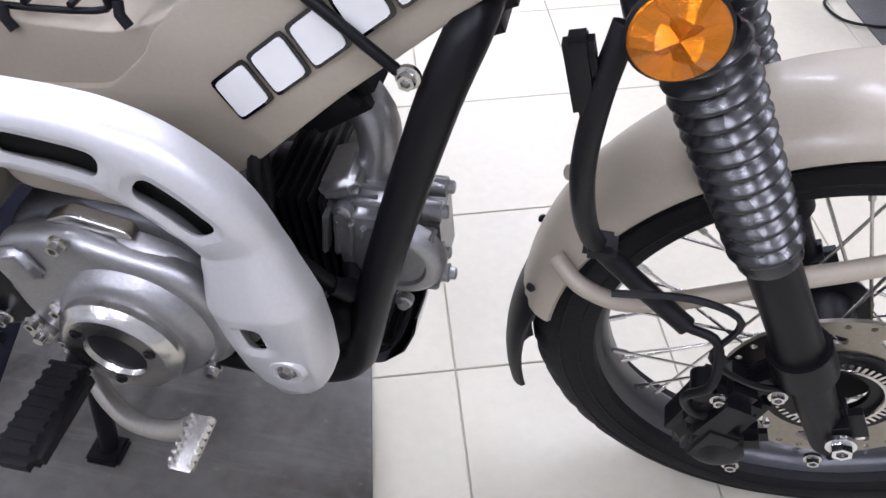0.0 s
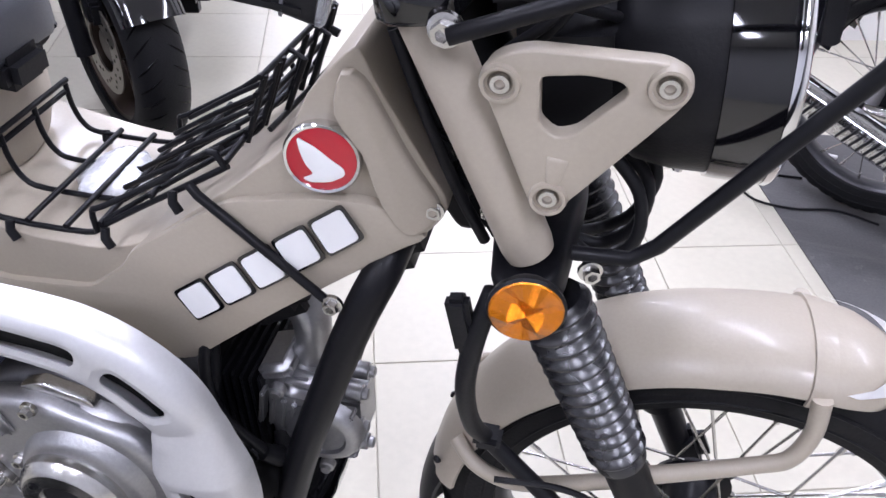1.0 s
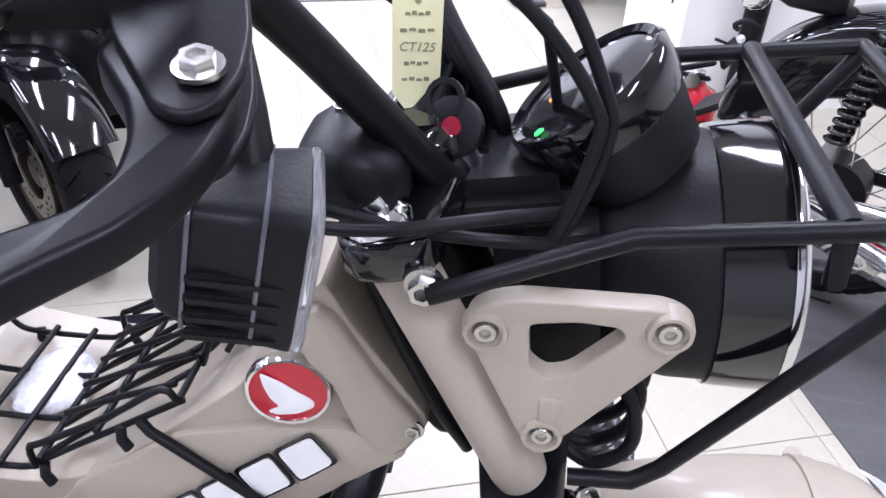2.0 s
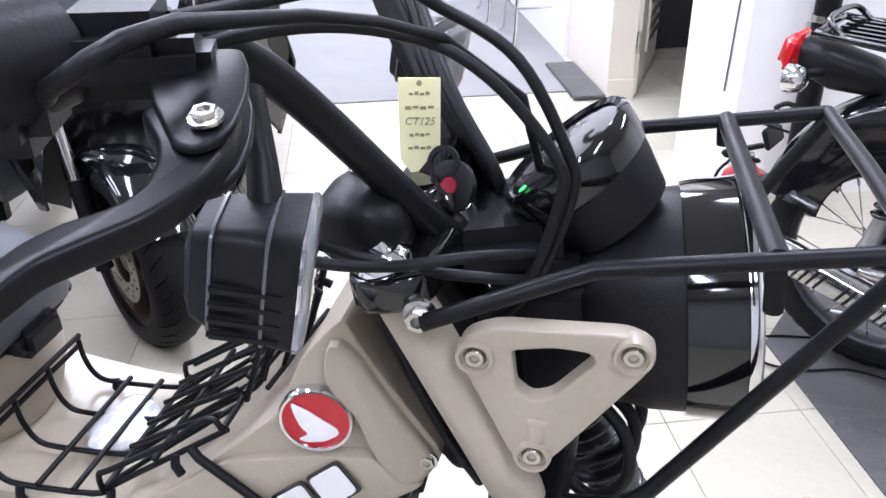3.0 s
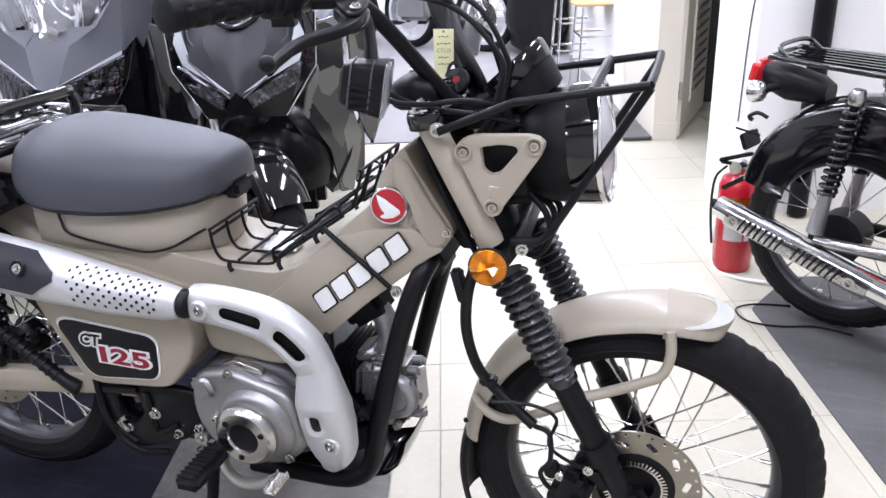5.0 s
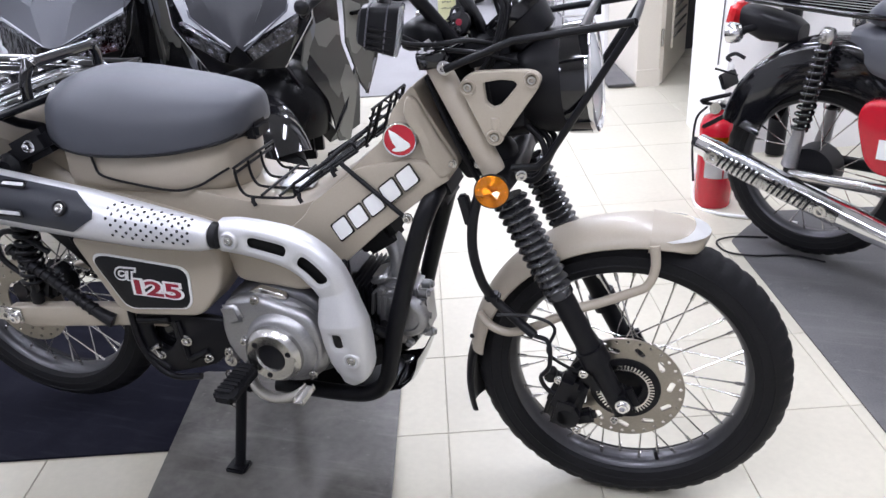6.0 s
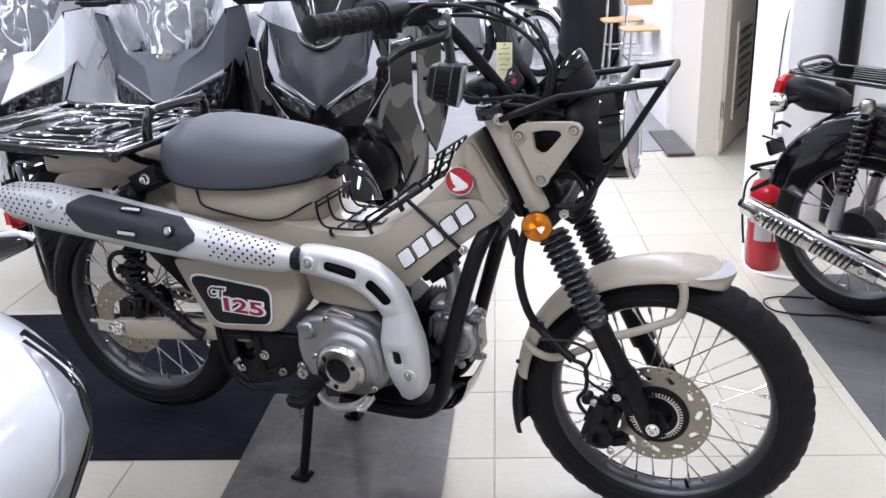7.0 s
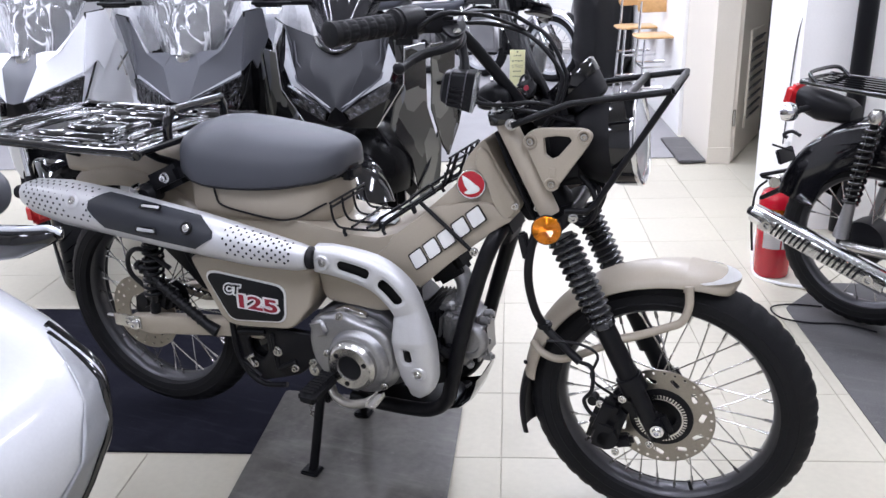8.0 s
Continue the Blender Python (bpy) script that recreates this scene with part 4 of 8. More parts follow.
NECK = [(0.876, 0.812), (0.892, 0.806), (0.923, 0.745), (0.953, 0.697), (0.944, 0.675), (0.925, 0.668), (0.905, 0.70), (0.892, 0.745), (0.870, 0.775)]
part("neck_panel", fit_sides(slab(rounded(NECK, 0.012, 2), -0.100, 0.100, 0.006, "y", (), 2)), BEIGE, shell, sharp=0.7)
for s in (-1, 1):
    part("bolt", bolt((0.945, s * 0.071, 0.6955), 0.0088, (0, s, 0), 0.005), STEEL, shell)

# red round emblem with a plain white shape
for s in (-1, 1):
    c = Vector((0.863, s * 0.0875, 0.7375))
    ax = Vector((0.12, s, 0.05)).normalized()
    em = part("emblem", lathe([(-0.004, 0.029), (0.002, 0.0295), (0.005, 0.028), (0.0045, 0.026), (0.003, 0.0255)], c, ax, 36), CHROME, shell, "round red emblem in a chrome ring")
    part("enamel", lathe([(0.003, 0.026), (0.0042, 0.02), (0.0046, 0.0005)], c, ax, 32), RED, em)
    shape = rounded([(-0.017, 0.018), (-0.004, 0.011), (0.007, 0.002), (0.017, -0.005), (0.018, -0.011), (0.007, -0.018), (-0.007, -0.020), (-0.014, -0.017), (-0.005, -0.012), (-0.011, -0.005), (-0.015, 0.006)], 0.003, 3)
    bm = slab([(c.x + p[0], c.z + p[1]) for p in shape], 0, 0.0012, 0.0003, "y")
    for v in bm.verts:
        v.co.y = c.y + s * (0.0046 + (0.0012 - v.co.y if s < 0 else v.co.y)) - s * 0.12 * (v.co.x - c.x)
    part("white_mark", bm, WHITE, em)

# brand mark as plain white blocks on a black ground
d0, d1 = Vector((0.733, 0.555)), Vector((0.886, 0.681))
along = (d1 - d0).normalized()
upw = Vector((-along.y, along.x))
LEN = (d1 - d0).length
for s in (-1, 1):
    for k in range(5):
        a, b = LEN * (k + 0.11) / 5, LEN * (k + 0.89) / 5
        def quad(grow, a=a, b=b):
            sl = 0.006
            pts = [(a - grow, -0.014 - grow), (b + grow, -0.014 - grow), (b + grow + sl, 0.017 + grow), (a - grow + sl, 0.017 + grow)]
            return rounded([tuple(d0 + along * p[0] + upw * p[1]) for p in pts], 0.004, 2)
        for nm, grow, off, mt in (("mark_ground", 0.0028, 0.0052, BLACK_GLOSS), ("mark_block", 0.0, 0.0066, WHITE)):
            bm = slab(quad(grow), 0, 0.001, 0)
            for v in bm.verts:
                v.co.y = s * (half_width(v.co.x) * 1.069 + off - 0.0045 + (0.0 if v.co.y < 0.0005 else 0.001))
            part(nm, bm, mt, shell)

# seat and the panel under it
def saddle(x, w, lo, hi, p=2.5):
    """A ring with a crowned top and a tight lower edge."""
    out = [(x, -w * 0.90, lo), (x, -w * 0.985, lo + 0.004)]
    for j in range(25):
        t = math.pi * (1 - j / 24)
        c, q = math.cos(t), math.sin(t)
        out.append((x, w * math.copysign(abs(c) ** (2 / p), c), lo + 0.010 + (hi - lo - 0.010) * abs(q) ** (2 / p)))
    return out + [(x, w * 0.985, lo + 0.004), (x, w * 0.90, lo)]


rings = [saddle(*k) for k in ((0.152, 0.05, 0.738, 0.766), (0.160, 0.084, 0.718, 0.787), (0.182, 0.111, 0.702, 0.800), (0.22, 0.128, 0.689, 0.812), (0.26, 0.135, 0.684, 0.8165), (0.32, 0.137, 0.684, 0.814), (0.38, 0.134, 0.687, 0.808), (0.44, 0.124, 0.692, 0.802), (0.49, 0.106, 0.699, 0.796),
                              (0.516, 0.094, 0.704, 0.790, 2.7), (0.533, 0.083, 0.709, 0.785, 2.9), (0.545, 0.070, 0.713, 0.780, 3.0), (0.552, 0.057, 0.718, 0.774, 3.0), (0.557, 0.042, 0.725, 0.767, 3.0), (0.559, 0.024, 0.733, 0.758, 3.0))]
seat = part("seat", skin(bmesh.new(), rings), SEAT_VINYL, bike, "dark grey vinyl seat", sharp=1.1)
rings = [section(x, w * 0.97, lo - 0.006, lo + 0.02, 4, 24) for x, w, lo in ((0.19, 0.10, 0.704), (0.25, 0.128, 0.690), (0.35, 0.132, 0.686), (0.44, 0.118, 0.692), (0.51, 0.088, 0.703), (0.545, 0.062, 0.713))]
part("seat_base", skin(bmesh.new(), rings), BLACK_PLASTIC, seat)
for side in (-1, 1):
    edge = [(0.160, 0.078, 0.722), (0.182, 0.106, 0.706), (0.22, 0.1245, 0.6935), (0.28, 0.1345, 0.688), (0.36, 0.134, 0.690), (0.44, 0.1225, 0.696), (0.49, 0.1045, 0.703), (0.516, 0.0925, 0.708), (0.534, 0.081, 0.713), (0.548, 0.062, 0.720)]
    part("seat_piping", tube([(x, side * (w + 0.001), z) for x, w, z in edge], 0.0022, 8, None, 3), BLACK_PLASTIC, seat)
rings = [section(*q, n=36) for q in ((0.185, 0.085, 0.60, 0.715, 4.5), (0.21, 0.108, 0.60, 0.712, 4.5), (0.30, 0.116, 0.598, 0.705, 4), (0.40, 0.112, 0.598, 0.705, 3.6), (0.455, 0.104, 0.598, 0.715, 3.4), (0.495, 0.092, 0.600, 0.72, 3.1), (0.518, 0.075, 0.602, 0.725, 2.8), (0.530, 0.056, 0.606, 0.73, 2.6), (0.537, 0.034, 0.612, 0.732, 2.5), (0.540, 0.014, 0.62, 0.732, 2.4))]
part("seat_hinge", box((0.550, 0, 0.712), (0.034, 0.055, 0.032), 0.008), BLACK_PLASTIC, seat)
tank = part("tank_cover", skin(bmesh.new(), rings), BEIGE_PLASTIC, bike, "beige cover below the seat")
part("seam", tube([(0.270, -0.1165, 0.690), (0.276, -0.119, 0.664), (0.290, -0.120, 0.643), (0.36, -0.1175, 0.630), (0.42, -0.112, 0.622), (0.450, -0.107, 0.623), (0.478, -0.099, 0.631), (0.498, -0.0915, 0.642), (0.512, -0.081, 0.650), (0.524, -0.068, 0.656)], 0.0024, 6, None, 4), BLACK_PLASTIC, tank)

# side covers with a model panel
for s in (-1, 1):
    bm = slab(rounded([(0.20, 0.520), (0.28, 0.53), (0.512, 0.53), (0.526, 0.495), (0.514, 0.445), (0.470, 0.388), (0.447, 0.377), (0.308, 0.362), (0.275, 0.372)], 0.015, 3), -0.148, -0.05, 0.012, "y", (), 3)
    sc = part("side_cover", bm if s < 0 else mirrored(bm), BEIGE_PLASTIC, bike, "beige side cover with a model panel")
    edge = [(0.243, 0.478), (0.250, 0.492), (0.272, 0.496), (0.440, 0.486), (0.454, 0.474), (0.450, 0.410), (0.438, 0.394), (0.312, 0.378), (0.294, 0.386)]
    cx, cz = 0.357, 0.437
    small = [(cx + (x - cx) * 0.955, cz + (z - cz) * 0.925) for x, z in edge]
    bm = slab(rounded(edge, 0.012, 3), -0.1505, -0.147, 0.0008)
    part("panel_edge", bm if s < 0 else mirrored(bm), WHITE, sc, "white outline of the panel")
    bm = slab(rounded(small, 0.010, 3), -0.1525, -0.148, 0.0006)
    part("panel_face", bm if s < 0 else mirrored(bm), BLACK_PLASTIC, sc, "black panel")
    if s < 0:
        R = Matrix.Rotation(radians(90), 4, "X")
        tilt = Matrix.Rotation(radians(2), 4, "Z")
        lettering("CT", 0.032, Matrix.Translation((0.311, -0.1530, 0.457)) @ R @ tilt, WHITE, sc, "lettering", 0.0005, 0.0042, 0.25)
        lettering("CT", 0.032, Matrix.Translation((0.311, -0.1538, 0.457)) @ R @ tilt, BLACK_PLASTIC, sc, "lettering_fill", 0.0005, 0.0006, 0.25)
        for digit, dx, wide in (("1", -0.040, 1.55), ("2", -0.004, 1.42), ("5", 0.037, 1.42)):
            for y, tone, nm, bold in ((-0.1530, WHITE, "lettering", 0.0058), (-0.1540, CRIMSON, "lettering_fill", 0.0014)):
                lettering(digit, 0.056, Matrix.Translation((0.377 + dx, y, 0.431)) @ R @ Matrix.Diagonal((wide, 0.76, 1, 1)), tone, sc, nm, 0.0005, bold)
bm = slab(rounded([(0.515, 0.535), (0.64, 0.53), (0.705, 0.50), (0.705, 0.455), (0.66, 0.442), (0.60, 0.445), (0.53, 0.452)], 0.02, 3), -0.118, 0.118, 0.01, "y", (), 3)
part("centre_cover", bm, BEIGE_PLASTIC, bike, "beige cover above the engine")

# silencer with its guard and front heat shield
MX = [-0.226, -0.216, -0.180, -0.09, 0.05, 0.15, 0.30, 0.42, 0.52, 0.545]
MZ = [0.640, 0.638, 0.636, 0.630, 0.620, 0.610, 0.596, 0.583, 0.577, 0.577]
MH = [0.018, 0.028, 0.041, 0.052, 0.052, 0.050, 0.046, 0.039, 0.029, 0.023]
MW = [0.016, 0.026, 0.038, 0.048, 0.048, 0.046, 0.042, 0.036, 0.028, 0.023]
MY = -0.185


def silencer_skin(x, q, out=0.0):
    """A place on the silencer: q is -1 at its foot, 1 at its top."""
    z, h, w = (float(np.interp(x, MX, k)) for k in (MZ, MH, MW))
    a = q * math.pi / 2
    return Vector((x, MY - (w + out) * math.cos(a), z + (h + out) * math.sin(a)))


sil = part("silencer", skin(bmesh.new(), [section(x, w, z - h, z + h, 2.2, 32, MY) for x, z, h, w in zip(MX, MZ, MH, MW)]), SILVER, bike, "silver painted upswept silencer", sharp=1.2)
bm = bmesh.new()
rows = []
for i in range(25):
    f = i / 24
    row = []
    for j in range(11):
        q = -0.22 + 1.06 * j / 10
        cut = 0.042 * max(0, abs(j - 5) - 1) / 4
        x = 0.014 + cut + (0.322 - 2 * cut) * f
        row.append(bm.verts.new(silencer_skin(x, q, 0.004)))
    rows.append(row)
for a, b in zip(rows, rows[1:]):
    for j in range(10):
        bm.faces.new((a[j], a[j + 1], b[j + 1], b[j]))
bmesh.ops.recalc_face_normals(bm, faces=bm.faces[:])
bmesh.ops.solidify(bm, geom=bm.faces[:], thickness=0.004)
guard = part("heat_guard", bm, SLATE, sil, "matte black heat guard", sharp=0.9)
for x, q in ((0.176, 0.64), (0.176, 0.04)):
    c = silencer_skin(x, q, 0.0085)
    nrm = (silencer_skin(x, q, 0.01) - silencer_skin(x, q, 0.0)).normalized()
    turn = nrm.to_track_quat("Y", "Z").to_matrix().to_4x4()
    bm = slab(rounded([(-0.029, -0.0075), (0.029, -0.0075), (0.026, 0.0075), (-0.026, 0.0075)], 0.003, 2), -0.0012, 0.0006, 0.0004)
    bm.transform(Matrix.Translation(c) @ turn)
    sl = part("guard_slot", bm, BLACK_GLOSS, guard)
    bm = slab(rounded([(-0.024, -0.0035), (0.024, -0.0035), (0.022, 0.0035), (-0.022, 0.0035)], 0.002, 2), 0.0004, 0.0014, 0.0004)
    for k in (-1, 1):
        lathe([(0.001, 0.0028), (0.0022, 0.0024)], (k * 0.012, 0, 0), (0, 1, 0), 10, bm)
    bm.transform(Matrix.Translation(c) @ turn)
    part("slot_gap", bm, SILVER, guard)
for x, q, p in ((0.276, 0.32, guard), (-0.032, 0.32, sil)):
    c = silencer_skin(x, q, 0.004 if p is guard else 0.0)
    nrm = (silencer_skin(x, q, 0.01) - silencer_skin(x, q, 0.0)).normalized()
    cup = part("bolt_cup", lathe([(0.001, 0.0185 if p is sil else 0.0150), (0.0045, 0.0160 if p is sil else 0.0135), (0.0055, 0.0130), (0.0050, 0.0105), (0.002, 0.009)], c, nrm, 24), BLACK_PLASTIC if p is guard else SILVER, p)
    part("bolt", bolt(c + nrm * 0.002, 0.0085, nrm, 0.006), STEEL, cup)
bm = bmesh.new()
for x0, x1 in ((-0.200, 0.030), (0.352, 0.535)):
    n = int((x1 - x0) / 0.019)
    for i in range(n):
        for j in range(8):
            x, q = x0 + 0.019 * (i + 0.5 * (j % 2)), -0.14 + 0.145 * j
            if abs(x + 0.032) < 0.024 and abs(q - 0.32) < 0.35 or x > x1 or x < x0 + 0.02 * abs(j - 3.5) / 4:
                continue
            p = silencer_skin(x, q, 0.0008)
            nrm = (silencer_skin(x, q, 0.01) - silencer_skin(x, q, 0.0)).normalized()
            lathe([(0, 0.0029), (0.0004, 0.0029)], p, nrm, 10, bm)
tagged(part("perforation", bm, BLACK_PLASTIC, sil, "rows of small dark holes"), kind="stuff")
part("pipe_joint", lathe([(0, 0.020), (0.002, 0.0235), (0.012, 0.0235), (0.016, 0.021)], (0.541, MY + 0.003, 0.577), (1, 0, -0.03), 24), BLACK_PLASTIC, sil)
part("tail_pipe", lathe([(0, 0.016), (0.03, 0.016), (0.03, 0.013), (0.005, 0.012)], (-0.216, MY, 0.639), (-1, 0, 0.02), 18), BLACK_SATIN, sil)


def heat_shield():
    """A hollow half-round shield swept along the pipe, with two long dished slots and a square window."""
    line = [(0.553, 0.571, 0.030, 0.030), (0.588, 0.571, 0.033, 0.032), (0.645, 0.561, 0.036, 0.034), (0.695, 0.545, 0.038, 0.035), (0.732, 0.515, 0.038, 0.035), (0.752, 0.478, 0.0345, 0.029), (0.757, 0.452, 0.0395, 0.035),
            (0.761, 0.420, 0.0470, 0.042), (0.766, 0.380, 0.0470, 0.039), (0.771, 0.337, 0.0425, 0.035), (0.770, 0.311, 0.033, 0.030), (0.764, 0.288, 0.016, 0.020)]
    last = len(line) - 1
    C = curve([(a, b, 0) for a, b, _, _ in line], 40)
    width = [p[2] for p in line]
    depth = [p[3] for p in line]
    slots = ((1.98, 17.5, 0.0185, 0.0066), (3.72, 18.0, 0.0195, 0.0070), (7.75, 19.5, 0.0105, 0.0042))

    def gap(f, j):
        """Signed distance to the nearest slot's edge and the way out of it."""
        best = None
        for fc, jc, L, r in slots:
            a, b = (f - fc) * 0.041, (j - jc) * 0.0026
            over = math.copysign(max(abs(a) - L, 0.0), a)
            n = math.hypot(over, b)
            if best is None or n - r < best[0]:
                best = (n - r, over / n if n else 0.0, b / n if n else 1.0)
        return best

    def at(f, j):
        x = min(max(f, 0), last) * 40
        i = min(int(x), len(C) - 2)
        p = C[i].lerp(C[i + 1], x - i)
        t = (C[min(i + 2, len(C) - 1)] - C[max(i - 1, 0)]).normalized()
        s = Vector((-t.y, t.x, 0))
        w, d = np.interp(f, range(last + 1), width), np.interp(f, range(last + 1), depth)
        a = math.pi * j / 36
        c, h = math.cos(a), max(0.0, math.sin(a))
        g = max(0.0, 1 - max(0.0, gap(f, j)[0]) / 0.007)
        y = -0.148 - d * h ** 0.62 - 0.010 * max(0.0, min(1.0, (0.66 - p.x) / 0.09)) + 0.0035 * g * g * (3 - 2 * g)
        k = w * math.copysign(abs(c) ** 0.8, c)
        return (p.x + s.x * k, y, p.y + s.y * k)

    bm = bmesh.new()
    n = last * 12
    keep = [[gap((k + 0.5) / 12, j + 0.5)[0] > 0 for j in range(36)] for k in range(n)]
    rows = []
    for k in range(n + 1):
        row = []
        for j in range(37):
            f, q = k / 12, float(j)
            near = [keep[a][b] for a in (k - 1, k) for b in (j - 1, j) if 0 <= a < n and 0 <= b < 36]
            if not all(near):
                for _ in range(3):
                    d, da, db = gap(f, q)
                    f, q = f - d * da / 0.041, q - d * db / 0.0026
            row.append(bm.verts.new(at(f, q)))
        rows.append(row)
    for k in range(n):
        for j in range(36):
            if keep[k][j]:
                bm.faces.new((rows[k][j], rows[k][j + 1], rows[k + 1][j + 1], rows[k + 1][j]))
    bmesh.ops.delete(bm, geom=[v for v in bm.verts if not v.link_faces], context="VERTS")
    bmesh.ops.recalc_face_normals(bm, faces=bm.faces[:])
    bmesh.ops.solidify(bm, geom=bm.faces[:], thickness=0.0022)
    return bm


shield = part("heat_shield", heat_shield(), SILVER, bike, "silver slotted exhaust heat shield", sharp=0.32)
part("exhaust_pipe", tube([(0.55, -0.160, 0.575), (0.60, -0.157, 0.568), (0.66, -0.15, 0.553), (0.72, -0.145, 0.515), (0.755, -0.14, 0.45), (0.77, -0.13, 0.36), (0.785, -0.10, 0.31), (0.82, -0.06, 0.32)], 0.022, 14, None, 4), SLOT_BLACK, shield)
for bx, by, bz in ((0.577, -0.1885, 0.572), (0.780, -0.1825, 0.352)):
    cup = part("bolt_cup", lathe([(0, 0.018), (0.001, 0.0165), (0.0045, 0.0145), (0.0045, 0.011), (0.001, 0.01)], (bx, by, bz), (0, -1, 0), 24), SILVER, shield)
    part("bolt", bolt((bx, by - 0.001, bz), 0.0085, (0, -1, 0), 0.006), STEEL, cup)
# engine
bm = slab(rounded([(0.512, 0.40), (0.525, 0.432), (0.555, 0.448), (0.61, 0.462), (0.69, 0.452), (0.73, 0.42), (0.75, 0.37), (0.73, 0.29), (0.66, 0.265), (0.56, 0.27), (0.515, 0.32)], 0.02, 3), -0.128, 0.11, 0.014, "y", (), 3)
eng = part("crankcase", bm, SHADED_CAST, bike, "cast aluminium engine casing")
bm = slab(rounded([(0.516, 0.375), (0.525, 0.428), (0.555, 0.444), (0.60, 0.452), (0.645, 0.438), (0.695, 0.428), (0.722, 0.394), (0.722, 0.330), (0.695, 0.285), (0.64, 0.272), (0.56, 0.282), (0.525, 0.325)], 0.022, 3), -0.158, -0.126, 0.013, "y", (), 3)
lathe([(-0.145, 0.074), (-0.030, 0.092), (-0.014, 0.088), (-0.004, 0.077), (0.002, 0.071), (0.014, 0.066), (0.018, 0.058)], (0.640, -0.155, 0.352), (0, -1, 0), 48, bm)
box((0.548, -0.160, 0.412), (0.040, 0.016, 0.042), 0.008, Matrix.Rotation(radians(-18), 3, "Y"), bm, 3)
part("clutch_cover", bm, ALUMINIUM, eng, "silver clutch cover")
bm = hoop([(-0.010, 0.027), (-0.0145, 0.029), (-0.0145, 0.047), (-0.012, 0.0505), (-0.004, 0.056), (0.006, 0.057), (0.006, 0.027)], (0.634, -0.178, 0.347), (0, 1, 0), 56)
trim = part("round_trim", bm, STEEL, eng, "brushed round trim ring", sharp=0.4)
part("trim_centre", lathe([(0, 0.029), (0.004, 0.027), (0.003, 0.0005)], (0.634, -0.182, 0.347), (0, -1, 0), 30), BLACK_PLASTIC, trim, "black disc")
for k in range(3):
    a = radians(20 + 120 * k)
    part("screw", bolt((0.634 + 0.038 * math.cos(a), -0.1922, 0.347 + 0.038 * math.sin(a)), 0.0055, (0, -1, 0), 0.003), BLACK_SATIN, trim)
for k, (bx, bz) in enumerate(((0.600, 0.448), (0.700, 0.300), (0.565, 0.355), (0.527, 0.325))):
    part("bolt", bolt((bx, -0.158, bz), 0.0085, (0, -1, 0), 0.011), STEEL, eng)
part("oil_cap", lathe([(0, 0.014), (0.012, 0.013), (0.013, 0.006), (0.02, 0.005)], (0.528, -0.15, 0.305), (0, -1, 0), 18), STEEL, eng)
bm = slab(rounded([(0.575, 0.45), (0.60, 0.462), (0.65, 0.452), (0.655, 0.442), (0.60, 0.446)], 0.004, 2), -0.14, -0.125, 0.002)
part("cable_holder", bm, STEEL, eng)
# cylinder with fins and head, leaning forward
ML = Matrix.Translation((0.748, 0, 0.384)) @ Matrix.Rotation(radians(-4), 4, "Y")
fins = None
for k in range(6):
    bm = box((0.0 + 0.0095 * k, 0, 0.0), (0.0035, 0.14, 0.125), 0.0012)
    bm.transform(ML)
    part("cooling_fin", bm, BLACK_SATIN, eng)
bm = lathe([(-0.02, 0.05), (0.06, 0.05)], (0, 0, 0), (1, 0, 0), 24)
bm.transform(ML)
part("cylinder", bm, BLACK_SATIN, eng)
bm = box((0.078, -0.024, 0.0), (0.066, 0.100, 0.128), 0.014, None, None, 3)
box((0.122, -0.026, -0.004), (0.048, 0.092, 0.106), 0.022, None, bm, 4)
box((0.098, -0.03, 0.058), (0.070, 0.075, 0.028), 0.012, Matrix.Rotation(radians(8), 3, "Y"), bm, 3)
box((0.066, -0.040, 0.074), (0.040, 0.062, 0.022), 0.008, Matrix.Rotation(radians(-20), 3, "Y"), bm, 3)
lathe([(-0.004, 0.042), (0.008, 0.041), (0.014, 0.034), (0.014, 0.027), (0.010, 0.025)], (0.112, -0.068, 0.004), (0, -1, 0), 32, bm)
bm.transform(ML)
part("cylinder_head", bm, ALUMINIUM, eng, "cast cylinder head", sharp=0.9)
for k in range(4):
    fin = box((0.050 + 0.011 * k, -0.072, 0.030 - 0.002 * k), (0.0055, 0.016, 0.048 - 0.003 * k), 0.002, Matrix.Rotation(radians(10), 3, "Y"))
    fin.transform(ML)
    part("fin", fin, ALUMINIUM, eng)
for k in range(4):
    fin = box((0.052 + 0.012 * k, -0.070, -0.048), (0.0055, 0.016, 0.030), 0.002, Matrix.Rotation(radians(10), 3, "Y"))
    fin.transform(ML)
    part("fin", fin, ALUMINIUM, eng)
for k in range(3):
    rib = box((0.138, -0.066, 0.030 - 0.030 * k), (0.016, 0.018, 0.006), 0.002)
    rib.transform(ML)
    part("head_rib", rib, ALUMINIUM, eng)
for y, z in ((-0.045, 0.040), (-0.020, 0.046), (-0.052, -0.004), (-0.040, -0.046)):
    nut = lathe([(-0.012, 0.0095), (0.004, 0.0095), (0.005, 0.0065), (0.010, 0.006), (0.011, 0.004)], (0.144, y, z), (1, 0, 0), 12)
    nut.transform(ML)
    part("head_nut", nut, ALUMINIUM, eng)
for x, z in ((0.070, 0.058), (0.072, -0.058), (0.112, -0.052)):
    nut = lathe([(0, 0.0085), (0.008, 0.008), (0.009, 0.0055), (0.013, 0.005)], (x, -0.070, z), (0.0, -1, 0), 12)
    nut.transform(ML)
    part("head_bolt", nut, ALUMINIUM, eng)
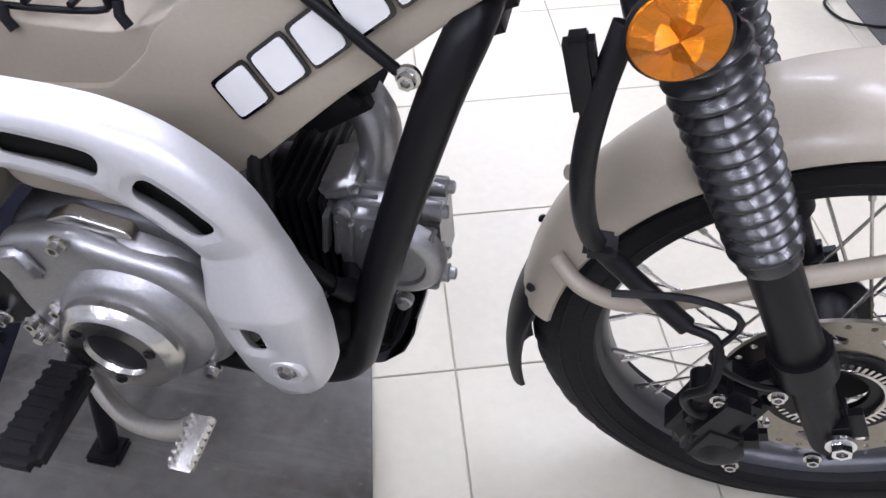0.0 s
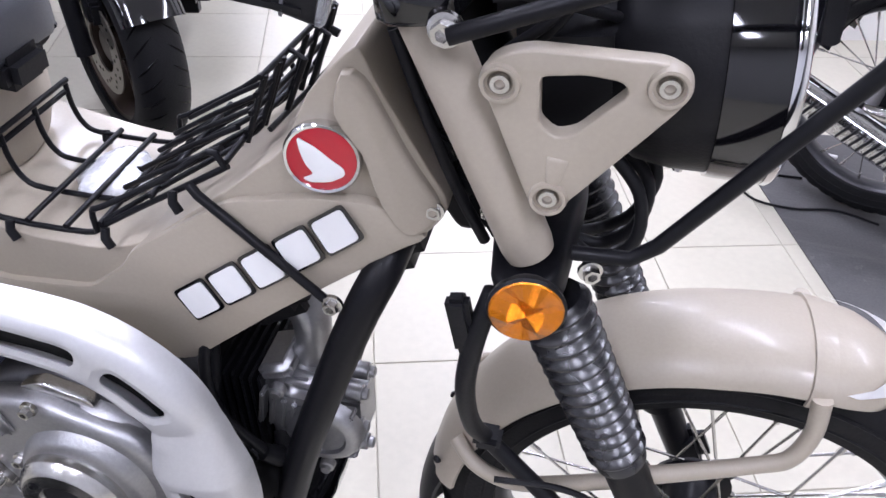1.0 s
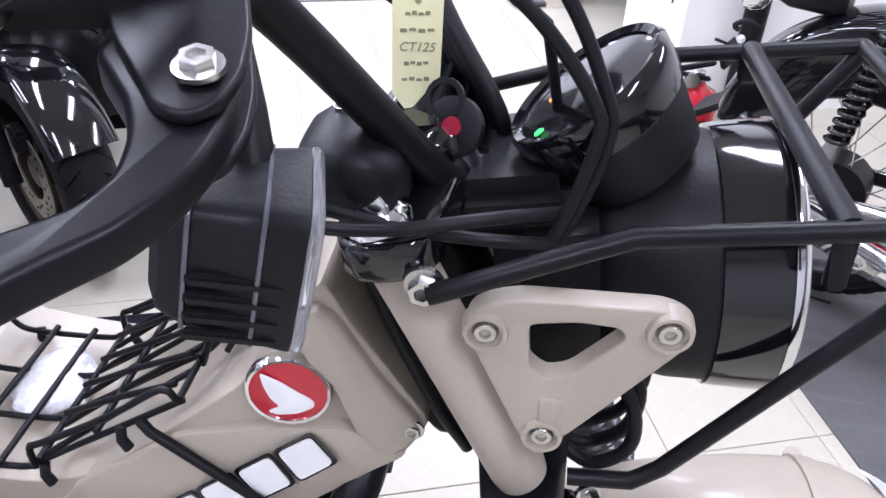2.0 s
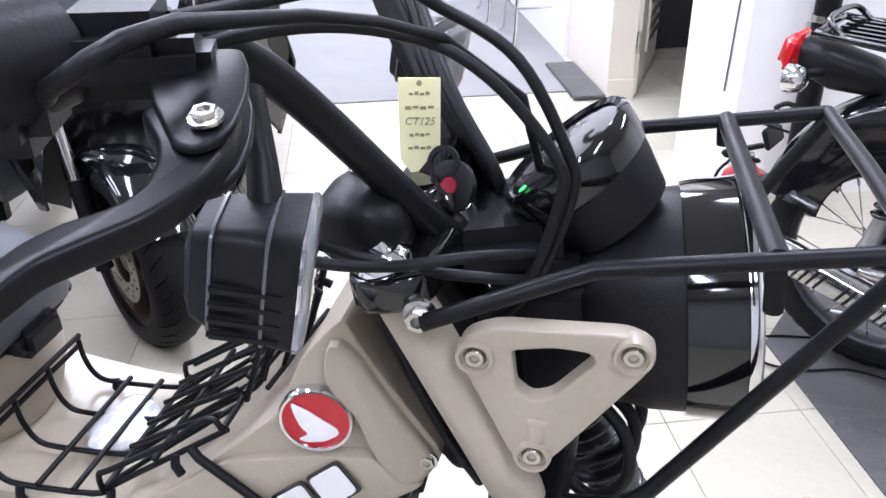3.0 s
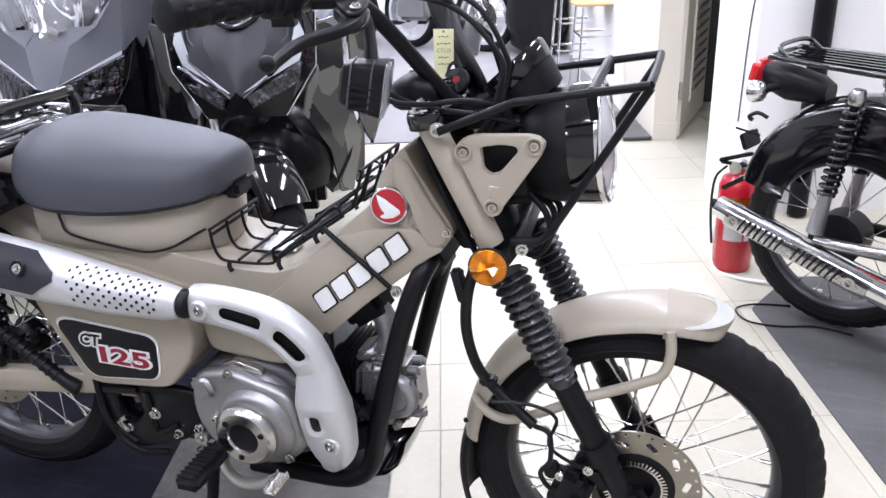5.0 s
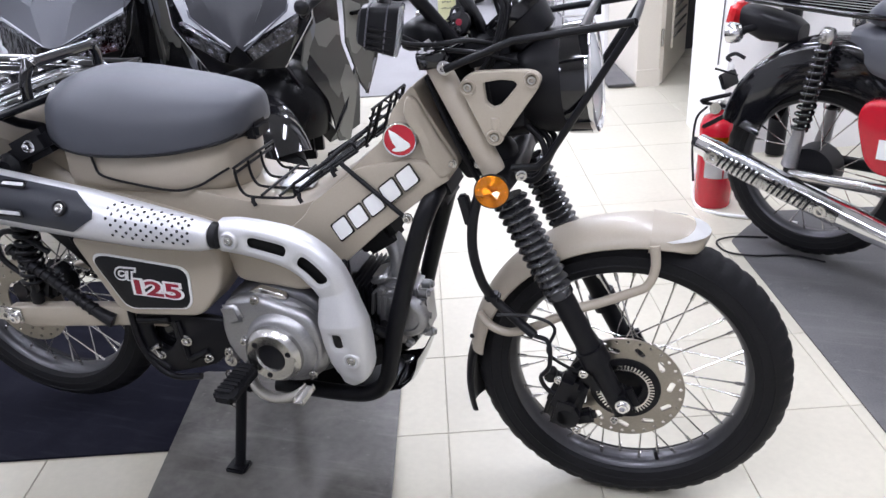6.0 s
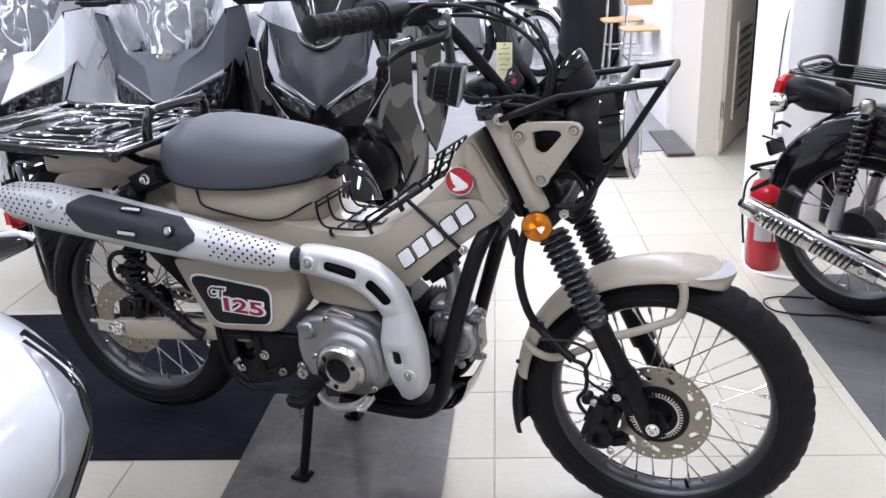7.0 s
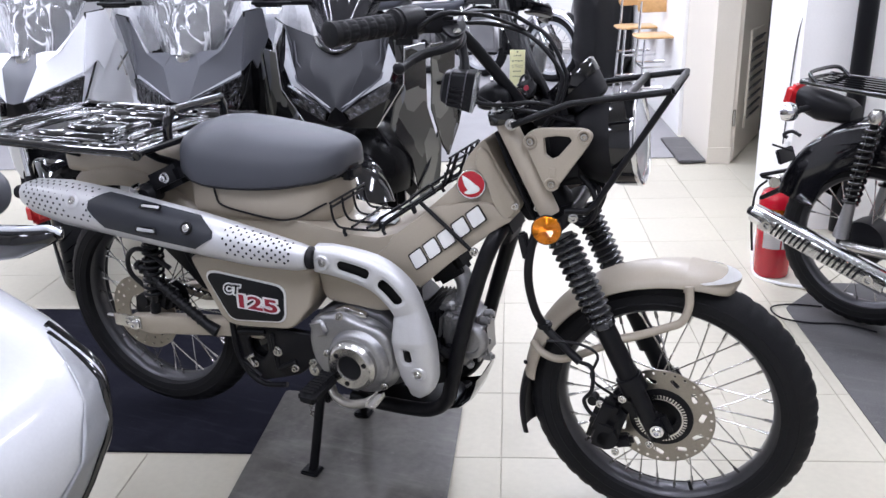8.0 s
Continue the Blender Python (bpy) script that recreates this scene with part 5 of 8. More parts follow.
part("plug_hole", (lambda b: (b.transform(ML), b)[1])(lathe([(0, 0.012), (0.006, 0.012), (0.007, 0.006)], (0.080, -0.066, -0.006), (0, -1, 0), 16)), BLACK_PLASTIC, eng)
part("spark_plug_cap", tube([(0.815, -0.068, 0.372), (0.822, -0.092, 0.366), (0.806, -0.104, 0.382)], [0.012, 0.012, 0.009], 12, None, 4), BLACK_PLASTIC, eng)
part("plug_lead", tube([(0.806, -0.102, 0.382), (0.768, -0.110, 0.44), (0.755, -0.10, 0.50), (0.76, -0.07, 0.54)], 0.006, 8, None, 5), BLACK_PLASTIC, eng)
part("intake_pipe", tube([(0.828, -0.03, 0.445), (0.838, -0.032, 0.485), (0.826, -0.025, 0.525), (0.77, -0.01, 0.55)], [0.020, 0.0185, 0.020, 0.026], 14, None, 4), ALUMINIUM, eng)
part("throttle_body", box((0.80, -0.02, 0.54), (0.08, 0.075, 0.05), 0.012, Matrix.Rotation(radians(-35), 3, "Y")), BLACK_PLASTIC, eng)
part("wiring", tube([(0.735, -0.05, 0.53), (0.75, -0.075, 0.47), (0.75, -0.09, 0.40), (0.78, -0.085, 0.33)], 0.007, 8, None, 5), BLACK_PLASTIC, eng)

eng.location += Vector((-0.010, 0, -0.008))

# guard bars, skid plate, stand, pegs
bm = box((0.904, 0, 0.632), (0.052, 0.115, 0.066), 0.016, Matrix.Rotation(radians(-25), 3, "Y"), None, 3)
gb = part("guard_mount", bm, BLACK_SATIN, bike)
for s in (-1, 1):
    part("guard_bar", tube([(0.912, s * 0.048, 0.640), (0.907, s * 0.076, 0.626), (0.891, s * 0.092, 0.582), (0.865, s * 0.098, 0.49), (0.838, s * 0.10, 0.385), (0.818, s * 0.095, 0.29), (0.805, s * 0.09, 0.245), (0.775, s * 0.085, 0.212), (0.72, s * 0.08, 0.195), (0.56, s * 0.075, 0.188)], 0.0165, 14, None, 4), BLACK_SATIN, bike, "black tubular engine guard bar")
    part("bolt", bolt((0.872, s * 0.098, 0.602), 0.009, (0, s, 0), 0.01), STEEL, gb)
bm = slab(rounded([(0.56, -0.062), (0.78, -0.062), (0.80, -0.04), (0.80, 0.04), (0.78, 0.062), (0.56, 0.062)], 0.02, 3), 0.196, 0.201, 0.001, "z")
skid = part("skid_plate", bm, BLACK_SATIN, bike, "skid plate under the engine")
rings = []
for x, z, w in ((0.74, 0.186, 0.074), (0.79, 0.190, 0.074), (0.825, 0.203, 0.072), (0.846, 0.226, 0.070), (0.856, 0.255, 0.066), (0.858, 0.276, 0.058)):
    rings.append([(x + 0.003 * k, y, z + 0.0025 * k + 0.012 * (abs(y) / 0.07) ** 4) for k, side in ((0, 1), (1, -1)) for y in (side * w * q / 4 for q in range(-4, 5))])
part("skid_nose", skin(bmesh.new(), rings), BLACK_GLOSS, skid, "gloss black upturned front edge")
for s in (-1, 1):
    leg = part("stand_leg", tube([(0.515, s * 0.075, 0.245), (0.487, s * 0.10, 0.18), (0.472, s * 0.128, 0.014), (0.470, s * 0.13, 0.002)], 0.0115, 12), BLACK_SATIN, bike, "black centre stand leg")
    part("stand_foot", box((0.468, s * 0.133, -0.0030), (0.045, 0.04, 0.011), 0.004), BLACK_SATIN, leg)
    part("stand_gusset", box((0.497, s * 0.088, 0.20), (0.03, 0.02, 0.06), 0.004, Matrix.Rotation(radians(8), 3, "Y")), BLACK_SATIN, leg)
    peg = part("foot_peg", box((0.578, s * 0.245, 0.312), (0.044, 0.100, 0.028), 0.009, None, None, 3), RUBBER, bike, "black rubber foot peg")
    part("peg_bracket", tube([(0.55, s * 0.13, 0.28), (0.565, s * 0.165, 0.30), (0.578, s * 0.20, 0.310)], 0.011, 10), BLACK_SATIN, peg)
    for k in range(9):
        part("peg_rib", box((0.578, s * (0.203 + 0.0105 * k), 0.3263), (0.034, 0.005, 0.0020), 0.0008), RUBBER, peg)
part("stand_spring", tube([(0.462 + 0.006 * math.cos(k * 1.2), -0.098 + 0.006 * math.sin(k * 1.2), 0.22 - 0.0022 * k) for k in range(44)], 0.0018, 6), STEEL, bike)
part("brake_arm", tube([(0.56, -0.165, 0.27), (0.585, -0.19, 0.262), (0.63, -0.215, 0.268), (0.675, -0.225, 0.285), (0.70, -0.225, 0.302)], 0.0095, 10, None, 4), SATIN_STEEL, bike, "satin steel brake pedal arm")
bm = box((0.711, -0.243, 0.309), (0.022, 0.052, 0.006), 0.002)
for k in range(7):
    for p in (-1, 1):
        lathe([(0, 0.0035), (0.007, 0.002)], (0.711 + p * 0.008, -0.264 + 0.0070 * k, 0.311), (0, 0, 1), 6, bm)
part("brake_pedal", bm, STEEL, bike, "toothed steel brake pedal")

# rear end
for s in (-1, 1):
    sw = part("swingarm", slab(rounded([(-0.045, 0.315), (-0.045, 0.285), (0.02, 0.275), (0.30, 0.318), (0.36, 0.322), (0.36, 0.36), (0.28, 0.36), (0.03, 0.328)], 0.008, 2), s * 0.105 - 0.014, s * 0.105 + 0.014, 0.005), BEIGE, bike, "beige swingarm")
    part("chain_adjuster", tube([(-0.10, s * 0.106, 0.305), (-0.03, s * 0.106, 0.303)], 0.004, 8), STEEL, sw)
    part("axle_nut", bolt((RX, s * 0.119, RZ), 0.015, (0, s, 0), 0.012), STEEL, sw)
    ax = Vector((0.085, s * 0.115, 0.645)) - Vector((0.045, s * 0.115, 0.34))
    sh = part("shock_absorber", lathe([(0, 0.012), (0.02, 0.014), (0.03, 0.011), (ax.length - 0.08, 0.012), (ax.length - 0.07, 0.026), (ax.length - 0.05, 0.027), (ax.length - 0.02, 0.02), (ax.length, 0.014)], (0.045, s * 0.115, 0.34), ax, 18), BLACK_SATIN, bike, "black rear shock absorber")
    pts = []
    a1 = ax.normalized()
    e1 = a1.orthogonal().normalized()
    e2 = a1.cross(e1)
    for k in range(100):
        t = k / 99
        pts.append(Vector((0.045, s * 0.115, 0.34)) + a1 * (0.045 + 0.17 * t) + (e1 * math.cos(t * 9.5 * 2 * math.pi) + e2 * math.sin(t * 9.5 * 2 * math.pi)) * 0.0225)
    part("spring", tube(pts, 0.0042, 8), BLACK_SATIN, sh, "coil spring")
    part("top_eye", lathe([(-0.02, 0.025), (0.010, 0.025), (0.014, 0.020), (0.022, 0.014)], (0.092, s * 0.120, 0.652), (0, s, 0), 22), BLACK_PLASTIC, sh)
    part("shock_mount", box((0.135, s * 0.10, 0.685), (0.11, 0.05, 0.05), 0.012, Matrix.Rotation(radians(-25), 3, "Y")), BLACK_SATIN, sh)
    part("mount_bolt", bolt((0.150, s * 0.126, 0.695), 0.012, (0, s, 0), 0.014), CHROME, sh)
    part("top_nut", lathe([(0, 0.011), (0.014, 0.010), (0.022, 0.006)], (0.078, s * 0.138, 0.668), (0, s, 0), 12), CHROME, sh)
bm = box((0.06, -0.09, 0.375), (0.06, 0.045, 0.06), 0.012, Matrix.Rotation(radians(20), 3, "Y"))
lathe([(0, 0.019), (0.012, 0.018)], (0.05, -0.112, 0.385), (0, -1, 0), 16, bm)
lathe([(0, 0.019), (0.012, 0.018)], (0.01, -0.108, 0.365), (0, -1, 0), 16, bm)
# Black plate added to fill the see-through gap behind the shock absorber.
bm2 = slab(rounded([(0.02, 0.50), (0.03, 0.56), (0.22, 0.565), (0.24, 0.50), (0.21, 0.40), (0.15, 0.385), (0.10, 0.43)], 0.015, 2), -0.052, -0.030, 0.005)
inner = part("inner_guard", bm2, BLACK_PLASTIC, bike, "black plate filling the dark gap behind the shock absorber")
for k in range(3):
    part("wire", tube([(0.10 + 0.03 * k, -0.058, 0.55), (0.13 + 0.02 * k, -0.075, 0.49), (0.17 + 0.02 * k, -0.070, 0.43 - 0.02 * k), (0.23, -0.062, 0.40 - 0.02 * k)], 0.0045, 8, None, 4), BLACK_PLASTIC, inner)
for k in range(22):
    q = k / 21
    part("chain_link", box((0.10 + 0.20 * q, -0.060, 0.395 - 0.035 * q), (0.0085, 0.010, 0.0075), 0.002, Matrix.Rotation(radians(10), 3, "Y")), STEEL if k % 2 else BLACK_SATIN, inner)
part("silver_link", lathe([(0, 0.011), (0.05, 0.011), (0.055, 0.008)], (0.035, -0.118, 0.385), (0.1, 0, 1), 14), STEEL, bike, "bright steel damper end")
part("rear_caliper", bm, BLACK_SATIN, bike, "black rear brake caliper")
part("chain_slider", tube([(0.02, -0.125, 0.47), (0.12, -0.128, 0.40), (0.20, -0.128, 0.345), (0.235, -0.125, 0.325)], [0.010, 0.011, 0.012, 0.016], 12, None, 4), BLACK_PLASTIC, bike, "ribbed black hose sleeve")
for k in range(14):
    c = Vector((0.02, -0.125, 0.47)).lerp(Vector((0.20, -0.128, 0.345)), (k + 0.5) / 14)
    part("sleeve_rib", hoop([(-0.003, 0.009), (-0.002, 0.0140), (0.002, 0.0140), (0.003, 0.009)], c, (0.18, 0, -0.125), 16), BLACK_PLASTIC, bike)
hole = rounded([(0.322, 0.330), (0.372, 0.338), (0.378, 0.300), (0.352, 0.272), (0.325, 0.285)], 0.010, 2)
bm = slab(rounded([(0.292, 0.352), (0.35, 0.366), (0.50, 0.366), (0.505, 0.300), (0.46, 0.256), (0.405, 0.236), (0.352, 0.218), (0.302, 0.250), (0.286, 0.30)], 0.012, 2), -0.130, -0.112, 0.005, "y", [hole])
br = part("frame_bracket", bm, BLACK_SATIN, bike, "black footrest bracket plate")
bm = slab(rounded([(0.305, 0.345), (0.49, 0.355), (0.49, 0.27), (0.40, 0.245), (0.35, 0.228), (0.305, 0.26)], 0.012, 2), -0.108, -0.098, 0.003)
part("inner_plate", bm, BLACK_GLOSS, br)
for a, b, w in (((0.300, 0.340), (0.375, 0.352), 0.007), ((0.392, 0.350), (0.402, 0.262), 0.006), ((0.405, 0.262), (0.452, 0.290), 0.007), ((0.305, 0.262), (0.350, 0.232), 0.006)):
    part("bracket_rib", tube([(a[0], -0.131, a[1]), (b[0], -0.131, b[1])], w, 8), BLACK_SATIN, br)
part("bolt", bolt((0.405, -0.131, 0.308), 0.0125, (0, -1, 0), 0.009), STEEL, br)
part("bolt", bolt((0.338, -0.128, 0.262), 0.009, (0, -1, 0), 0.010), STEEL, br)
part("bolt", bolt((0.452, -0.131, 0.275), 0.009, (0, -1, 0), 0.014), STEEL, br)
part("linkage", tube([(0.338, -0.136, 0.262), (0.325, -0.138, 0.280), (0.345, -0.138, 0.292)], 0.006, 8), STEEL, br)
part("bracket_rail", tube([(0.285, -0.13, 0.360), (0.292, -0.133, 0.29), (0.318, -0.133, 0.238), (0.36, -0.133, 0.214), (0.42, -0.13, 0.222)], 0.007, 8, None, 3), BLACK_SATIN, br)
for s in (-1, 1):
    ap = part("adjuster_plate", box((-0.045, s * 0.121, 0.303), (0.085, 0.004, 0.034), 0.0015), STEEL, bike, "bright chain adjuster plate")
    part("adjuster_bolt", tube([(-0.115, s * 0.113, 0.304), (-0.085, s * 0.113, 0.304)], 0.006, 6), STEEL, ap)
    part("plate_nut", bolt((-0.02, s * 0.124, 0.298), 0.013, (0, s, 0), 0.010), CHROME, ap)
part("brake_hose", tube([(0.03, -0.115, 0.40), (-0.01, -0.12, 0.44), (0.0, -0.125, 0.49), (0.05, -0.13, 0.51), (0.12, -0.125, 0.47)], 0.006, 8, None, 5), BLACK_PLASTIC, bike)
# rear mudguard and tail
def rear_guard():
    rings = []
    for k in range(25):
        a = radians(45 + 72 * k / 24)
        rr, w = 0.345, 0.075
        outer = [(w * math.sin(q), rr - 0.03 * (1 - math.cos(q))) for q in (radians(-80 + 16 * j) for j in range(11))]
        outer = [(outer[0][0], outer[0][1] - 0.03)] + outer + [(outer[-1][0], outer[-1][1] - 0.03)]
        inner = [(y * 0.95, q - 0.003) for y, q in reversed(outer)]
        rings.append([(RX + q * math.cos(a), y, RZ + 0.05 + q * math.sin(a)) for y, q in outer + inner])
    return skin(bmesh.new(), rings, True)


part("rear_mudguard", rear_guard(), BEIGE, bike, "beige rear mudguard")
bm = slab(rounded([(0.215, 0.72), (0.20, 0.60), (0.08, 0.60), (-0.10, 0.66), (-0.22, 0.66), (-0.22, 0.72), (0.10, 0.742)], 0.015, 2), -0.062, 0.062, 0.012)
part("tail_cover", bm, BEIGE, bike, "beige tail body")
part("tail_bracket", box((-0.345, 0, 0.585), (0.20, 0.07, 0.05), 0.014, Matrix.Rotation(radians(-32), 3, "Y"), None, 3), BLACK_PLASTIC, bike, "black tail lamp bracket")
part("tail_lamp", box((-0.402, 0, 0.520), (0.045, 0.10, 0.060), 0.014, None, None, 3), RED_LENS, bike, "red tail lamp")

# rear carrier: tube frame with a pressed plate
ZR = 0.768
rc = part("rear_carrier", tube([(0.120, -0.210, ZR), (0.150, -0.185, ZR), (0.150, 0.185, ZR), (0.120, 0.210, ZR), (-0.365, 0.210, ZR), (-0.392, 0.185, ZR), (-0.392, -0.185, ZR), (-0.365, -0.210, ZR)], 0.0095, 12, None, 3, True), BLACK_GLOSS, bike, "gloss black pressed steel rear carrier")


def block_hole(x0, y0, x1, y1, r=0.009):
    return rounded([(x0, y0), (x1, y0), (x1, y1), (x0, y1)], r, 2)


hol = [block_hole(0.078, -0.10, 0.104, 0.10), block_hole(-0.346, -0.10, -0.320, 0.10), block_hole(-0.235, 0.142, -0.005, 0.170), block_hole(-0.235, -0.170, -0.005, -0.142), block_hole(-0.150, -0.030, -0.090, 0.030)]
hol += [block_hole(-0.185 + k * 0.13, s * 0.092 - 0.006, -0.155 + k * 0.13, s * 0.092 + 0.006, 0.004) for k in (0, 1) for s in (-1, 1)]
plate = part("pressed_plate", slab(rounded([(0.143, -0.203), (0.143, 0.203), (-0.385, 0.203), (-0.385, -0.203)], 0.025, 3), ZR - 0.004, ZR, 0.001, "z", hol), BLACK_GLOSS, rc, "pressed steel plate with slots")


def pressed_rib(x0, y0, x1, y1, w=0.011):
    """A raised flat-topped rib with sloping flanks."""
    a, b = Vector((x0, y0, ZR)), Vector((x1, y1, ZR))
    d = (b - a).normalized()
    s = Vector((-d.y, d.x, 0))
    up = Vector((0, 0, 1))
    rings = [[a + s * k * w * g + up * h * e - d * 0.010 * o for k, g, h in ((-1, 1, -0.002), (-1, 0.95, 0.001), (-1, 0.5, 0.009), (1, 0.5, 0.009), (1, 0.95, 0.001), (1, 1, -0.002))] for e, o in ((0.2, 1), (1, 0))]
    rings += [[b + s * k * w * g + up * h * e + d * 0.010 * o for k, g, h in ((-1, 1, -0.002), (-1, 0.95, 0.001), (-1, 0.5, 0.009), (1, 0.5, 0.009), (1, 0.95, 0.001), (1, 1, -0.002))] for e, o in ((1, 0), (0.2, 1))]
    return skin(bmesh.new(), rings)


for seg in ((-0.180, -0.052, -0.060, -0.052), (-0.180, 0.052, -0.060, 0.052), (-0.193, -0.042, -0.193, 0.042), (-0.047, -0.042, -0.047, 0.042),
            (-0.22, -0.118, -0.02, -0.118), (-0.22, 0.118, -0.02, 0.118), (-0.285, -0.10, -0.285, 0.10), (0.045, -0.10, 0.045, 0.10),
            (-0.33, -0.186, -0.25, -0.186), (-0.33, 0.186, -0.25, 0.186), (0.01, -0.186, 0.09, -0.186), (0.01, 0.186, 0.09, 0.186),
            (-0.21, -0.188, -0.03, -0.188), (-0.21, 0.188, -0.03, 0.188), (0.124, -0.16, 0.124, -0.06), (0.124, 0.06, 0.124, 0.16), (-0.368, -0.15, -0.368, 0.15)):
    part("pressed_rib", pressed_rib(*seg), BLACK_GLOSS, rc)
part("grab_loop", tube([(0.146, -0.098, ZR - 0.004), (0.152, -0.100, ZR + 0.040), (0.155, -0.088, ZR + 0.064), (0.155, -0.070, ZR + 0.068), (0.155, 0.070, ZR + 0.068), (0.155, 0.088, ZR + 0.064), (0.152, 0.100, ZR + 0.040), (0.146, 0.098, ZR - 0.004)], 0.0105, 12, None, 4), BLACK_GLOSS, rc, "raised black grab bar")
for x in (0.12, -0.18):
    for s in (-1, 1):
        part("carrier_leg", tube([(x, s * 0.15, ZR - 0.008), (x, s * 0.11, ZR - 0.035), (x + 0.01, s * 0.055, ZR - 0.062)], 0.009, 8), BLACK_SATIN, rc)

# wire basket on the step-through and its strap
bk = part("wire_basket", tube([(0.548, -0.092, 0.656), (0.548, 0.056, 0.656)], 0.003, 6), BLACK_SATIN, bike, "black wire basket tray in the step-through")
tray = [(0.549, 0.664), (0.551, 0.640), (0.560, 0.620), (0.580, 0.614), (0.650, 0.618), (0.668, 0.629)]
slope = [(0.705, 0.656), (0.748, 0.686), (0.788, 0.714)]


def upright(y, z, back=0.0):
    """A place on the steep panel at the basket's front."""
    return (0.791 + 0.11 * (y + 0.055) + 0.28 * (z - 0.72) + back, y, z + (z - 0.72) * (y + 0.055) - 0.12 * (z - 0.72))


for y, yt in ((-0.092, -0.088), (-0.043, -0.034), (0.006, 0.012), (0.056, 0.060)):
    pts = [(x, y, z) for x, z in tray] + [(x, y + (yt - y) * k / 3, z) for k, (x, z) in enumerate(slope)]
    if yt > -0.05:
        pts += [upright(yt, 0.735), upright(yt, 0.785)]
    part("long_wire", tube(pts, 0.0027, 8, None, 3), BLACK_SATIN, bk)
for x, z in ((0.549, 0.664), (0.598, 0.617), (0.634, 0.619), (0.668, 0.630)):
    part("cross_wire", tube([(x, -0.095, z + 0.003), (x, 0.059, z + 0.003)], 0.0027, 8), BLACK_SATIN, bk)
# slanting mesh between the tray and the upright panel
for k in range(5):
    a, b = -0.092 + 0.030 * k, -0.092 + 0.030 * (k + 1)
    part("mesh_wire", tube([(0.672, a, 0.636), (0.73, (a + b) / 2, 0.678), (0.788, b, 0.718)], 0.0025, 8), BLACK_SATIN, bk)
    part("mesh_wire", tube([(0.676, b, 0.650), (0.73, (a + b) / 2, 0.692), (0.786, a, 0.732)], 0.0025, 8), BLACK_SATIN, bk)
for x, z in ((0.720, 0.670), (0.788, 0.717)):
    part("cross_wire", tube([(x, -0.094, z + 0.003), (x, 0.060, z + 0.003)], 0.0027, 8), BLACK_SATIN, bk)
for z in (0.728, 0.748, 0.767, 0.785):
    part("panel_wire", tube([upright(-0.060, z, -0.002), upright(0.068, z, -0.002)], 0.0025, 8), BLACK_SATIN, bk)
for y in (-0.056, -0.028, 0.036, 0.066):
    part("panel_wire", tube([upright(y, 0.716), upright(y, 0.786)], 0.0026, 8), BLACK_SATIN, bk)
for y in (-0.020, 0.022):
    part("panel_wire", tube([upright(y, 0.726, 0.012), upright(y, 0.782, 0.014), upright(y, 0.788, 0.0)], 0.0025, 8), BLACK_SATIN, bk)
part("panel_wire", tube([upright(-0.050, 0.728, 0.013), upright(0.066, 0.730, 0.013)], 0.0025, 8), BLACK_SATIN, bk)
for y in (-0.095, 0.059):
    part("rim_wire", tube([(0.664, y, 0.624), (0.664, y, 0.646), (0.676, y, 0.654), (0.735, y, 0.694), (0.776, y, 0.728), (0.788, y, 0.717)], 0.0027, 8, None, 3), BLACK_SATIN, bk)
    for x, z in ((0.58, 0.614), (0.672, 0.628), (0.741, 0.682)):
        part("hook", tube([(x, y, z + 0.002), (x + 0.001, y - 0.004, z - 0.006), (x + 0.006, y - 0.005, z - 0.014)], 0.0040, 8), BLACK_PLASTIC, bk)
part("hook", tube([(0.807, 0.064, 0.768), (0.818, 0.064, 0.763), (0.826, 0.064, 0.760)], 0.0040, 8), BLACK_PLASTIC, bk)
part("tie_rod", tube([(0.756, -0.094, 0.692), (0.764, -0.098, 0.687), (0.865, -0.098, 0.604)], 0.0042, 8), BLACK_SATIN, bk)
rings = []
for i in range(13):
    t = i / 12
    w, h = 0.042 * math.sin(math.pi * (0.12 + 0.76 * t)), 0.017 * math.sin(math.pi * (0.08 + 0.84 * t))
    ring = []
    for j in range(24):
        a = 2 * math.pi * j / 24
        p = Vector((0.590 + 0.068 * t, w * math.copysign(abs(math.cos(a)) ** 0.7, math.cos(a)), 0.606 + h * (0.5 + 0.5 * math.sin(a))))
        k = noise.noise_vector(p * 90)
        ring.append(p + Vector((0.003 * k.x, 0.003 * k.y, 0.0035 * abs(k.z))))
    rings.append(ring)
bag = part("plastic_pouch", skin(bmesh.new(), rings), POUCH_FILM, sharp=0.25)
tagged(bag, "small crinkled milky plastic pouch lying in the wire basket", "pouch")

# hang tag on the handlebar
tag = thing("paper_tag", (0.914, 0.03, 0.91), "yellow handwritten paper tag on the handlebar", "tag")
bm = slab([(-0.0135, 0.010), (-0.006, 0.0), (-0.001, 0.001), (0.0145, 0.020), (0.0145, 0.067), (-0.0145, 0.067)], -0.0004, 0.0004, 0)
TM = Matrix.Translation((0.929, -0.018, 0.916)) @ Matrix.Rotation(radians(12), 4, "Z") @ Matrix.Rotation(radians(-6), 4, "X")
bm.transform(TM)
part("paper", bm, PAPER, tag)
